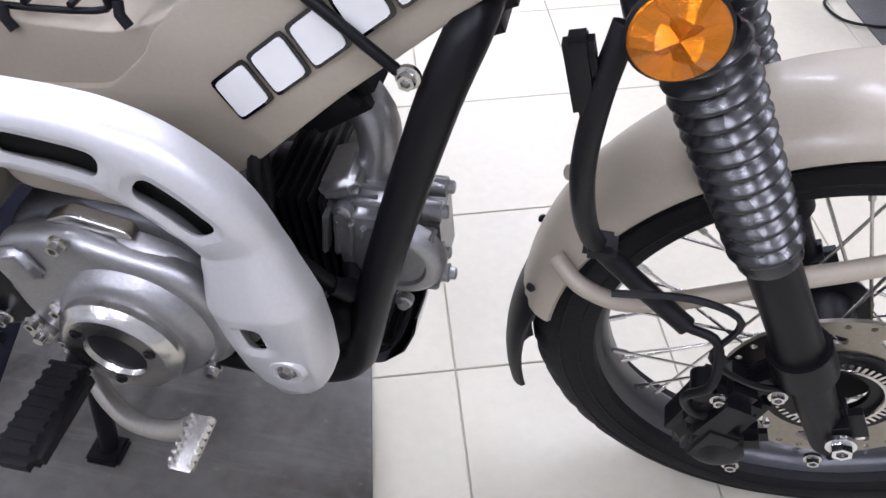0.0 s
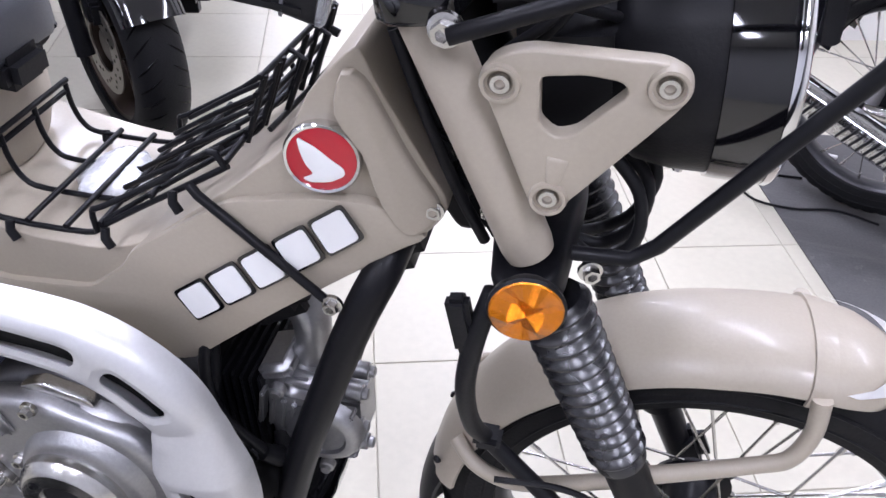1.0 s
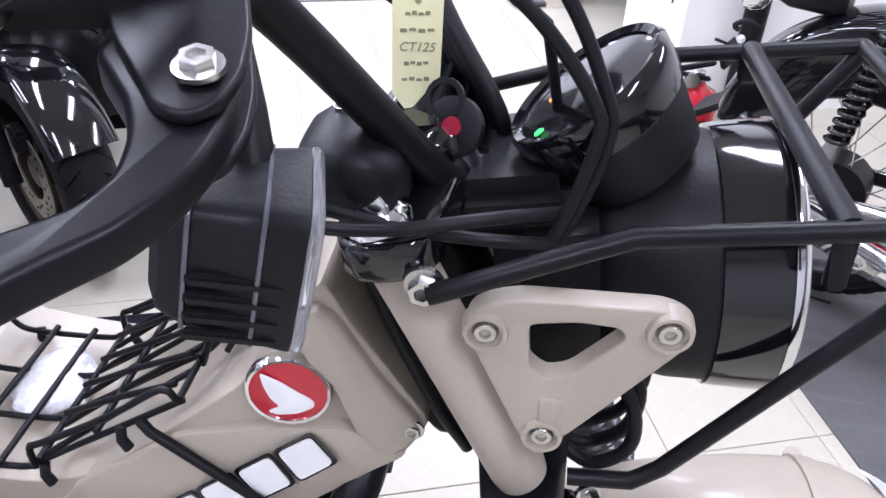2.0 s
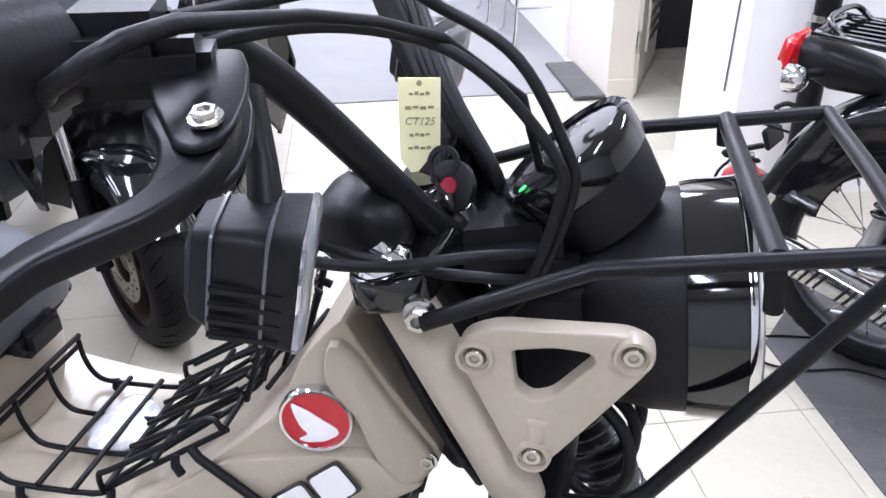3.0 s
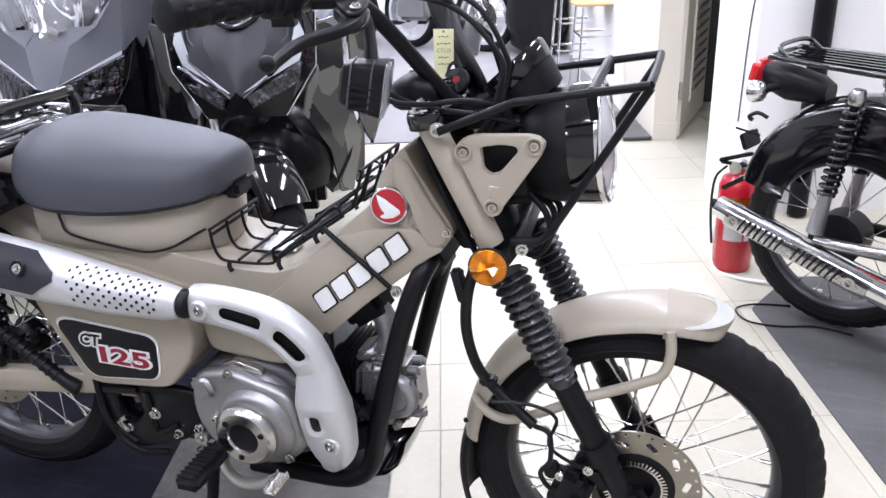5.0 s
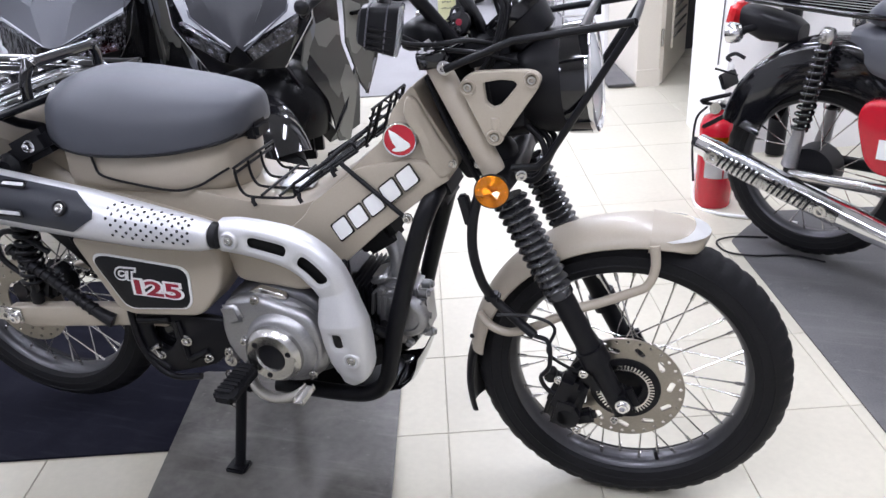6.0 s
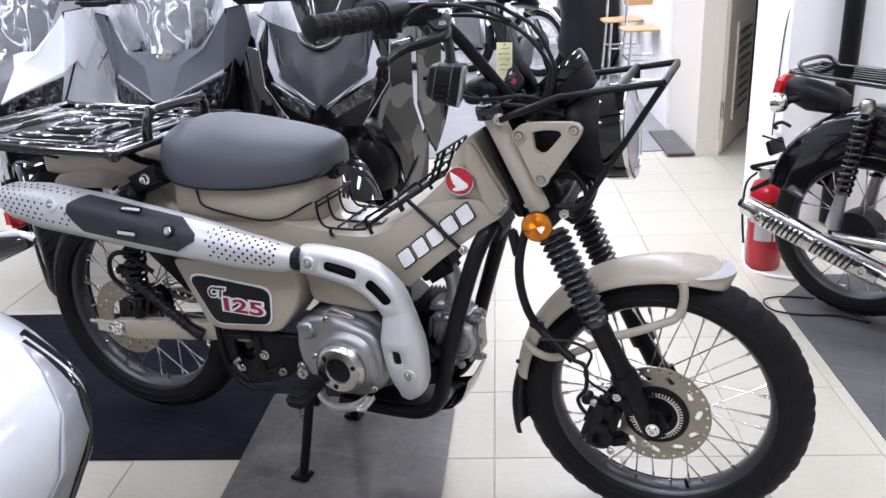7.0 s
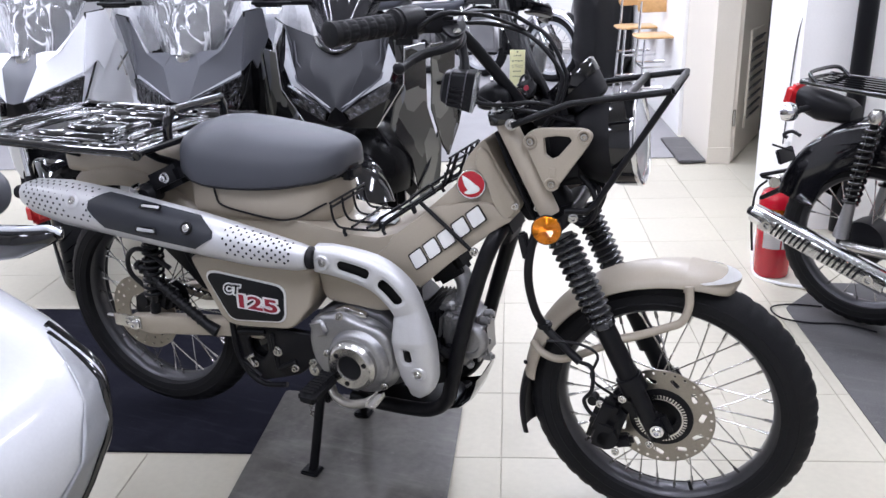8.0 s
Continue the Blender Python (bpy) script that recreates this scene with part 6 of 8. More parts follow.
for k, w in enumerate((0.015, 0.021, 0.016, 0.015, 0.017)):
    if k == 2:
        lettering("CT125", 0.0075, TM @ Matrix.Translation((0, -0.0008, 0.056 - 0.0095 * k)) @ Matrix.Rotation(radians(90), 4, "X"), INK, tag, "lettering", 0.0002, 0, 0.25)
        continue
    bm = bmesh.new()
    for j in range(4):
        box((-w / 2 + w * (j + 0.5) / 4, -0.0008, 0.056 - 0.0095 * k + 0.0006 * (j % 2)), (w / 5.5, 0.0004, 0.0016 + 0.0006 * ((j + k) % 2)), 0, None, bm)
    bm.transform(TM)
    part("writing_line", bm, INK, tag)
part("tag_hole", (lambda b: (b.transform(TM), b)[1])(lathe([(0, 0.002), (0.0004, 0.002)], (0, -0.0008, 0.0635), (0, -1, 0), 8)), INK, tag)

# the stand lifts the rear wheel, so the whole motorcycle tips forward a little
TIPPED = Matrix.Translation((-0.0214, 0.0021, 0.0300)) @ Matrix.Rotation(radians(1.598), 4, "Y")
for ob in (bike, bag, tag):
    ob.matrix_basis = TIPPED @ Matrix.Translation(ob.location)

# ---- parked scooters behind ----
SCOOT_BLACK = mat("matte_black_fairing", (0.026, 0.027, 0.032), 0.38, var=0.1, scale=4, fine=300, bump=0.03)
DULL_BLACK = mat("dull_black_plastic", (0.003, 0.003, 0.0035), 0.25, var=0.2, scale=6, fine=200, spec=0.12)
SCOOT_GREY = mat("matte_grey_fairing", (0.075, 0.078, 0.091), 0.4, var=0.06, scale=4, fine=300, bump=0.03, coat=0.1)
SCOOT_WHITE = mat("pearl_white_fairing", (0.80, 0.81, 0.84), 0.22, var=0.03, scale=4, fine=200, coat=0.5)
LAMP_GLASS = mat("headlamp_glass", (0.055, 0.055, 0.062), 0.10, 1.0, var=0.8, scale=30, fine=38, coat=0.6, bump=1.0)
for node in LAMP_GLASS.node_tree.nodes:
    if node.bl_idname == "ShaderNodeBump":
        node.inputs["Distance"].default_value = 0.03
LAMP_WHITE = mat("lamp_edge_white", (0.62, 0.64, 0.68), 0.15, 0.3, var=0.05, coat=0.6)
# Pearl white darkened to give the near fairing's dimmer look under the lamps.
TONED_WHITE = mat("pearl_silver_white", (0.58, 0.59, 0.61), 0.25, var=0.04, scale=3, fine=200, coat=0.5)
FILM_MILKY = mat("bunched_plastic_film", (0.82, 0.83, 0.86), 0.18, var=0.15, scale=18, fine=70, trans=0.25, coat=0.5, bump=0.5)
CAST_BRONZE = mat("dark_bronze_casting", (0.055, 0.040, 0.030), 0.35, 0.6, var=0.15, scale=10, fine=200)
PALE_GREY = mat("pale_grey_panel", (0.50, 0.51, 0.53), 0.3, var=0.06, scale=3, fine=200, coat=0.4)
SCREEN = mat("tinted_screen", (0.03, 0.03, 0.035), 0.05, var=0.1, coat=1.0)
FILM = mat("crumpled_clear_film", (0.93, 0.94, 0.96), 0.04, var=0.03, scale=25, fine=60, trans=0.93, coat=0.3, ior=1.35)


def patched_material():
    """Gloss surface with angular patches in black, olive and blue greys."""
    m = mat("grey_patched_wrap", (0.5, 0.5, 0.5), 0.2, var=0.05, coat=0.6)
    nt = m.node_tree
    b = nt.nodes["Principled BSDF"]
    tc = nt.nodes.new("ShaderNodeTexCoord")
    turn = nt.nodes.new("ShaderNodeMapping")
    turn.inputs["Rotation"].default_value = (0.5, 0.62, 0.35)
    turn.inputs["Scale"].default_value = (1.5, 1.0, 0.75)
    nt.links.new(tc.outputs["Object"], turn.inputs["Vector"])
    vo = nt.nodes.new("ShaderNodeTexVoronoi")
    vo.distance = "CHEBYCHEV"
    vo.inputs["Scale"].default_value = 9.5
    nt.links.new(turn.outputs[0], vo.inputs["Vector"])
    sep = nt.nodes.new("ShaderNodeSeparateColor")
    nt.links.new(vo.outputs["Color"], sep.inputs[0])
    ramp = nt.nodes.new("ShaderNodeValToRGB")
    ramp.color_ramp.interpolation = "CONSTANT"
    ramp.color_ramp.elements[0].color = (0.010, 0.010, 0.011, 1)
    ramp.color_ramp.elements[1].position, ramp.color_ramp.elements[1].color = 0.34, (0.060, 0.060, 0.054, 1)
    for at, tone in ((0.60, (0.125, 0.124, 0.112, 1)), (0.82, (0.13, 0.134, 0.146, 1))):
        e = ramp.color_ramp.elements.new(at)
        e.color = tone
    nt.links.new(sep.outputs[0], ramp.inputs[0])
    nt.links.new(ramp.outputs[0], b.inputs["Base Color"])
    return m


PATCHED = patched_material()


def film_material():
    """Clear film; the milky streaks on its folds also stand in for glints."""
    m = FILM
    nt = m.node_tree
    b = nt.nodes["Principled BSDF"]
    tc = nt.nodes.new("ShaderNodeTexCoord")
    bend = nt.nodes.new("ShaderNodeTexNoise")
    bend.inputs["Scale"].default_value = 9
    mix = nt.nodes.new("ShaderNodeVectorMath")
    mix.operation = "MULTIPLY_ADD"
    mix.inputs[1].default_value = (0.06, 0.06, 0.06)
    nt.links.new(tc.outputs["Object"], bend.inputs["Vector"])
    nt.links.new(bend.outputs["Color"], mix.inputs[0])
    nt.links.new(tc.outputs["Object"], mix.inputs[2])
    tall = nt.nodes.new("ShaderNodeVectorMath")
    tall.operation = "MULTIPLY"
    tall.inputs[1].default_value = (1.7, 1.0, 0.30)
    nt.links.new(mix.outputs[0], tall.inputs[0])
    vo = nt.nodes.new("ShaderNodeTexNoise")
    vo.inputs["Scale"].default_value, vo.inputs["Detail"].default_value, vo.inputs["Distortion"].default_value = 11, 2.0, 0.9
    nt.links.new(tall.outputs[0], vo.inputs["Vector"])
    mid = nt.nodes.new("ShaderNodeMath")
    mid.operation = "SUBTRACT"
    mid.inputs[1].default_value = 0.5
    nt.links.new(vo.outputs["Fac"], mid.inputs[0])
    ridge = nt.nodes.new("ShaderNodeMath")
    ridge.operation = "ABSOLUTE"
    nt.links.new(mid.outputs[0], ridge.inputs[0])
    fold = nt.nodes.new("ShaderNodeMapRange")
    fold.inputs["From Min"].default_value, fold.inputs["From Max"].default_value = 0.0, 0.035
    fold.inputs["To Min"].default_value, fold.inputs["To Max"].default_value = 0.22, 0.86
    nt.links.new(ridge.outputs[0], fold.inputs["Value"])
    nt.links.new(fold.outputs[0], b.inputs["Transmission Weight"])
    bn = nt.nodes.new("ShaderNodeBump")
    bn.inputs["Strength"].default_value, bn.inputs["Distance"].default_value = 0.9, 0.006
    nt.links.new(ridge.outputs[0], bn.inputs["Height"])
    nt.links.new(bn.outputs[0], b.inputs["Normal"])


film_material()


def shell_part(name, faces, material, parent, label="", thick=0.006, both=True, bev=0.004):
    """A bent sheet of flat facets, the same on both sides of the middle; each facet is a list of places."""
    bm = bmesh.new()
    for s in ((1, -1) if both else (1,)):
        cache = {}
        for f in faces:
            vs = []
            for p in f:
                if p not in cache:
                    cache[p] = bm.verts.new((p[0] * s, p[1], p[2]))
                vs.append(cache[p])
            bm.faces.new(vs if s > 0 else vs[::-1])
    bmesh.ops.remove_doubles(bm, verts=bm.verts[:], dist=1e-5)
    bmesh.ops.recalc_face_normals(bm, faces=bm.faces[:])
    bmesh.ops.subdivide_edges(bm, edges=bm.edges[:], cuts=2, use_grid_fill=True, smooth=0.35)
    bmesh.ops.solidify(bm, geom=bm.faces[:], thickness=thick)
    return part(name, bm, material, parent, label, sharp=0.5)


def ring_wheel(thing_ob, c, axis, tyre_r, half, steer=0.0, name="wheel"):
    """A cast wheel with a fat grooved scooter tyre and a drilled disc."""
    c, axis = Vector(c), Vector(axis)
    rr = tyre_r - 0.065
    bm = hoop([(-half * 0.8, rr + 0.008), (-half * 0.75, rr - 0.012), (-half * 0.3, rr - 0.026), (half * 0.3, rr - 0.026), (half * 0.75, rr - 0.012), (half * 0.8, rr + 0.008)], c, axis, 40)
    arms = []
    ax = axis.normalized()
    e1 = ax.orthogonal().normalized()
    e2 = ax.cross(e1)
    for k in range(5):
        for lean in (-0.16, 0.16):
            a = 2 * math.pi * k / 5
            d = e1 * math.cos(a) + e2 * math.sin(a)
            f = e1 * math.cos(a + lean) + e2 * math.sin(a + lean)
            arms.append((c + d * 0.030, c + f * (rr - 0.012)))
    w = part(name, bm, CAST_BRONZE, thing_ob, "dark bronze cast wheel")
    part("hub", lathe([(-half * 0.7, 0.034), (-half * 0.6, 0.038), (half * 0.6, 0.038), (half * 0.7, 0.034)], c, axis, 18), CAST_BRONZE, w)
    for p, q in arms:
        part("spoke", tube([p, q], [0.013, 0.009], 8), CAST_BRONZE, w)
    prof = []
    for k in range(15):
        a = math.radians(-112 + 224 * k / 14)
        prof.append((half * math.sin(a), tyre_r - 0.05 + 0.05 * math.cos(a)))
    prof += [(half * 0.6, rr), (-half * 0.6, rr)]
    tyre = part("tyre", hoop(prof, c, axis, 120), RUBBER, w, "black scooter tyre with slanted grooves", sharp=0.9)
    # slanted grooves, dark cut lines laid into the tread
    bm = bmesh.new()
    for k in range(34):
        a = 2 * math.pi * k / 34
        for s in (-1, 1):
            path = []
            for q in range(4):
                u = radians(s * (14 + 17 * q))
                b = a + 0.055 * q + (0.09 if s > 0 else 0)
                d = e1 * math.cos(b) + e2 * math.sin(b)
                path.append(c + ax * (half * math.sin(u)) + d * (tyre_r - 0.05 + 0.05 * math.cos(u) - 0.0008))
            tube(path, [0.0012, 0.0026, 0.0026, 0.0010], 5, bm)
    part("tread_groove", bm, DULL_BLACK, tyre)
    bm = hoop([(-0.052, 0.058), (-0.052, 0.108), (-0.048, 0.108), (-0.048, 0.058)], c, axis, 48)
    disc = part("brake_disc", bm, DISC_STEEL, w, "drilled steel brake disc")
    holes = bmesh.new()
    for k in range(30):
        a = 2 * math.pi * k / 30
        d = e1 * math.cos(a) + e2 * math.sin(a)
        lathe([(-0.0526, 0.0042), (-0.0475, 0.0042)], c + d * (0.072 + 0.010 * (k % 3)), axis, 8, holes)
    part("disc_hole", holes, DULL_BLACK, disc)
    bm = box(c + e1 * 0.05 + e2 * 0.075 - ax * 0.052, (0.035, 0.07, 0.05), 0.008, Matrix.Rotation(radians(25), 3, "Z"))
    part("brake_caliper", bm, BLACK_SATIN, thing_ob, "black brake caliper")
    return w


def scooter(style, face, side, label, film):
    """Front axle over the origin, facing -y."""
    sc = thing("scooter", (0, 0, 0), label, "scooter", "row of parked scooters")
    wx = 0.014 if style == "sharp" else 0.055
    st = Matrix.Translation((wx, -0.05, 0)) @ Matrix.Rotation(radians(34), 4, "Z")
    ring_wheel(sc, (wx, -0.05, 0.235), st.to_3x3() @ Vector((1, 0, 0)), 0.238, 0.060, name="front_wheel")
    # fork and mudguard turned with the wheel
    for s in (-1, 1):
        a, b = st @ Vector((s * 0.085, 0.01, 0.22)), st @ Vector((s * 0.085, 0.10, 0.60))
        leg = part("fork_leg", tube([a, a.lerp(b, 0.55)], 0.020, 12), BLACK_SATIN, sc)
        part("fork_tube", tube([a.lerp(b, 0.5), b], 0.0145, 12), CHROME, leg, "bright steel fork tube")
    rings = []
    for k in range(17):
        a = radians(30 + 130 * k / 16)
        outer = [(0.068 * math.sin(q), 0.272 - 0.028 * (1 - math.cos(q))) for q in (radians(-85 + 17 * j) for j in range(11))]
        inner = [(y * 0.94, q - 0.004) for y, q in reversed(outer)]
        rings.append([st @ Vector((y, -q * math.cos(a), 0.235 + q * math.sin(a))) for y, q in outer + inner])
    part("front_mudguard", skin(bmesh.new(), rings), BLACK_GLOSS, sc, "gloss black front mudguard")
    if style == "sharp":
        # Black shell stands in for the dark cavity above the wheel.
        bm = bmesh.new()
        bmesh.ops.create_uvsphere(bm, u_segments=40, v_segments=28, radius=1.0)
        bmesh.ops.delete(bm, geom=[v for v in bm.verts if v.co.z < -0.35 or v.co.y > 0.3], context="VERTS")
        bmesh.ops.transform(bm, matrix=Matrix.Translation((0.03, 0.13, 0.40)) @ Matrix.Diagonal((0.198, 0.20, 0.212, 1)), verts=bm.verts[:])
        bmesh.ops.solidify(bm, geom=bm.faces[:], thickness=0.004)
        part("wing_cover", bm, DULL_BLACK, sc, "wide plain black shell in place of the dark wheel cavity")
    # face, lamps, jaw, sides
    if style == "sharp":
        R0, A0, PU = (0, -0.05, 0.840), (0.072, -0.005, 0.892), (0.184, 0.02, 0.935)
        M, C1, N = (0, -0.098, 0.760), (0.092, -0.055, 0.798), (0, -0.128, 0.676)
        LI, LO, LL, LB = (0.020, -0.122, 0.656), (0.196, 0.0, 0.800), (0.158, -0.03, 0.680), (0.035, -0.116, 0.626)
        E1, E2, W = (0.164, 0.0, 0.806), (0.146, -0.036, 0.750), (0.172, -0.020, 0.738)
        J1, J2 = (0.118, -0.028, 0.580), (0.0, -0.098, 0.606)
        S1, S2, S3, S4, S5 = (0.235, 0.10, 0.32), (0.335, 0.18, 0.56), (0.33, 0.20, 0.78), (0.24, 0.12, 0.95), (0.222, 0.025, 0.80)
        K1, K2, K3 = (0.15, 0.10, 0.36), (0.20, 0.17, 0.26), (0.30, 0.30, 0.28)
    else:
        R0, A0, PU = (0, -0.005, 0.834), (0.042, 0.0, 0.836), (0.20, 0.08, 0.958)
        M, C1, N = (0, -0.072, 0.765), (0.060, -0.045, 0.798), (0, -0.128, 0.690)
        LI, LO, LL, LB = (0.028, -0.118, 0.695), (0.178, 0.03, 0.768), (0.155, 0.0, 0.655), (0.042, -0.108, 0.650)
        J1, J2 = (0.124, 0.02, 0.600), (0.0, -0.095, 0.610)
        S1, S2, S3, S4, S5 = (0.20, 0.12, 0.42), (0.25, 0.22, 0.62), (0.26, 0.19, 0.84), (0.250, 0.12, 0.965), (0.205, 0.085, 0.80)
        K1, K2, K3 = (0.13, 0.14, 0.34), (0.19, 0.18, 0.28), (0.27, 0.30, 0.30)
    nose = shell_part("nose_panel", [(R0, A0, C1, M), (M, C1, LI, N)], face if style == "sharp" else SCOOT_GREY, sc, "pointed nose panel")
    shell_part("face_panel", [(A0, PU, E1, C1), (C1, E1, E2), (C1, E2, LI)] if style == "sharp" else [((0.062, 0.01, 0.842), (0.128, 0.0, 0.842), C1, A0), ((0.128, 0.0, 0.842), PU, LO, C1), (C1, LO, LI)], face, nose, "angular front panel")
    up = tuple(0.65 * a + 0.35 * b for a, b in zip(LO, LL)) if style == "sharp" else tuple(0.9 * a + 0.1 * b for a, b in zip(LO, LL))
    for s in (-1, 1):
        flip = lambda pts: [(p[0] * s, p[1] - 0.001, p[2]) for p in pts]
        lampo = shell_part("headlamp", [tuple(flip([LI, W if style == "sharp" else up, LL, LB]))], LAMP_GLASS, sc, "clear-fronted headlamp", 0.02, False)
        bright = [tuple(flip([(LI[0], LI[1] - 0.002, LI[2] + 0.003), (LO[0], LO[1] - 0.002, LO[2]), (up[0], up[1] - 0.002, up[2])]))]
        if style == "sharp":
            bright = [tuple(flip([(0.176, -0.002, 0.86), LO, W, E2])), tuple(flip([E2, W, (0.022, -0.124, 0.670)]))]
        shell_part("lamp_edge", bright, LAMP_WHITE, lampo, "bright upper edge of the lamp", 0.006, False)
        if style == "sharp":
            trim = shell_part("side_fairing", [tuple(flip([(0.228, 0.03, 0.84), (0.29, 0.09, 0.85), (0.285, 0.11, 0.62), (0.165, 0.0, 0.575)])), tuple(flip([(0.165, 0.0, 0.575), (0.285, 0.11, 0.62), (0.32, 0.15, 0.46), (0.225, 0.07, 0.44)])), tuple(flip([(0.225, 0.07, 0.44), (0.32, 0.15, 0.46), (0.275, 0.16, 0.27), (0.24, 0.12, 0.28)]))], PATCHED, sc, "glossy side panel with angular grey patches", 0.008, False)
            shield = shell_part("inner_shield", [tuple(flip([(0.305, 0.12, 0.84), (0.385, 0.20, 0.85), (0.375, 0.22, 0.71), (0.30, 0.135, 0.70)])), tuple(flip([(0.30, 0.135, 0.70), (0.375, 0.22, 0.71), (0.40, 0.22, 0.60), (0.385, 0.24, 0.53), (0.345, 0.20, 0.42), (0.328, 0.17, 0.46), (0.295, 0.13, 0.61)]))], PATCHED, sc, "inner leg shield with angular grey patches", 0.008, False)
            part("shield_lip", tube([(p[0] * s, p[1] - 0.006, p[2]) for p in ((0.375, 0.22, 0.715), (0.40, 0.22, 0.60), (0.385, 0.24, 0.53), (0.345, 0.20, 0.42))], 0.006, 8), BLACK_GLOSS, shield)
            part("pocket", box((s * 0.35, 0.165, 0.700), (0.075, 0.02, 0.012), 0.003, Matrix.Rotation(s * radians(42), 3, "Z")), DULL_BLACK, shield)
            cowl = shell_part("lamp_cowl", [tuple(flip([PU, (0.226, 0.03, 0.86), (0.215, 0.01, 0.70), LO])), tuple(flip([LO, (0.215, 0.01, 0.70), J1, LL]))], BLACK_GLOSS, sc, "gloss black cowl round the lamp", 0.006, False)
            part("bright_line", tube([(p[0] * s, p[1] - 0.006, p[2]) for p in ((0.226, 0.03, 0.87), (0.216, 0.01, 0.72), J1)], 0.0026, 8), CHROME, cowl)
        else:
            S6, S7 = (0.252, 0.165, 0.87), (0.213, 0.108, 0.765)
            trim = shell_part("side_fairing", [tuple(flip([PU, S5, LO])), tuple(flip([PU, S4, S6, S7, S5]))], side, sc, "curved side fairing", 0.008, False)
            shell_part("lower_fairing", [tuple(flip([LO, S5, S7, S2, S1, J1, LL])), tuple(flip([S6, S3, S2, S7]))], BLACK_GLOSS if face is SCOOT_GREY else side, sc, "lower side fairing", 0.008, False)
        part("edge_strip", tube([(p[0] * s, p[1] - 0.004, p[2]) for p in (S4, PU, S5, (0.185, 0.01, 0.69), J1)], 0.0035, 8), BLACK_GLOSS, trim)
        shell_part("leg_shield", [tuple(flip([J1, S1, K2, K1])), tuple(flip([S1, S2, K3, K2]))], BLACK_SATIN if style == "sharp" else side, trim, "", 0.008, False)
        bm = box((s * 0.27, 0.145, 0.79), (0.004, 0.085, 0.010), 0.001, Matrix.Rotation(radians(50), 3, "X") @ Matrix.Rotation(s * radians(-20), 3, "Z"))
        part("name_bar", bm, CHROME if style == "maxi" else BLACK_GLOSS, trim)
        # handlebar ends, levers, mirrors
        bar = part("handlebar", tube([(0, 0.16, 0.98), (s * 0.12, 0.15, 1.0), (s * 0.33, 0.24, 1.0)], 0.012, 10), BLACK_SATIN, sc)
        part("grip", lathe([(0, 0.018), (0.11, 0.018), (0.12, 0.012)], (s * 0.24, 0.20, 1.0), (s * 0.9, 0.4, 0), 16), RUBBER, bar)
        part("lever", tube([(s * 0.18, 0.12, 1.0), (s * 0.22, 0.11, 1.0), (s * 0.34, 0.19, 1.0)], 0.006, 8), BLACK_SATIN, bar)
        mir = part("mirror_stalk", tube([(s * 0.15, 0.13, 1.02), (s * 0.2, 0.12, 1.12), (s * 0.27, 0.14, 1.18)], 0.006, 8), BLACK_SATIN, sc)
        part("mirror_head", skin(bmesh.new(), [section(0.30 * s + d, w, 1.20 - h, 1.20 + h, 3, 16, 0.15) for d, w, h in ((-0.07, 0.008, 0.02), (-0.05, 0.018, 0.04), (0.05, 0.018, 0.04), (0.07, 0.008, 0.02))]), BLACK_PLASTIC, mir)
    if style == "sharp":
        part("notch_trim", tube([(-0.075, 0.0, 0.89), (-0.055, -0.028, 0.862), (0, -0.055, 0.843), (0.055, -0.028, 0.862), (0.075, 0.0, 0.89)], 0.009, 10, None, 4), BLACK_GLOSS, nose, "gloss black trim round the screen base")
        for s in (-1, 1):
            # Grey tubes stand in for highlights along the face's edges and creases.
            part("edge_line", tube([(s * q[0], q[1] - 0.004, q[2]) for q in (PU, (0.160, 0.004, 0.86), E1, E2, LI)], 0.0028, 8), SCOOT_GREY, nose)
            part("crease_line", tube([(s * q[0], q[1] - 0.003, q[2]) for q in ((0.15, 0.0, 0.88), (0.145, -0.012, 0.81), (0.085, -0.062, 0.752))], 0.0022, 8), SCOOT_GREY, nose)
    shell_part("jaw_panel", [(N, LI, LB, J2), (LB, LL, J1, J2)], BLACK_PLASTIC, nose, "black lower jaw panel")
    part("wheel_arch", box((0, 0.24, 0.36), (0.34, 0.10, 0.34), 0.03, Matrix.Rotation(radians(-8), 3, "X")), BLACK_PLASTIC, sc)
    part("inner_apron", box((0, 0.20, 0.58), (0.40, 0.08, 0.56), 0.03, Matrix.Rotation(radians(-14), 3, "X")), BLACK_PLASTIC, sc)
    # screen, bagged in film on some
    def sheet_of(w, h, base, back, crumple, n):
        bm = bmesh.new()
        rows = []
        for i in range(n):
            t = i / (n - 1)
            row = []
            for j in range(n):
                q = -1 + 2 * j / (n - 1)
                p = Vector((q * w(t), base[0] + back * t + 0.10 * q * q, base[1] + h * t - 0.02 * q * q))
                if crumple:
                    k = noise.noise_vector(p * 19 + Vector((len(side.name), 0, 0))) * 0.5 + noise.noise_vector(p * 47) * 0.4
                    p += Vector((0.010 * k.x, -0.016 + 0.017 * k.y, 0.010 * k.z))
                row.append(bm.verts.new(p))
            rows.append(row)
        for a, b in zip(rows, rows[1:]):
            for j in range(n - 1):
                bm.faces.new((a[j], a[j + 1], b[j + 1], b[j]))
        if crumple:
            bmesh.ops.triangulate(bm, faces=bm.faces[:])
        bmesh.ops.solidify(bm, geom=bm.faces[:], thickness=0.0012 if crumple else 0.003)
        return bm

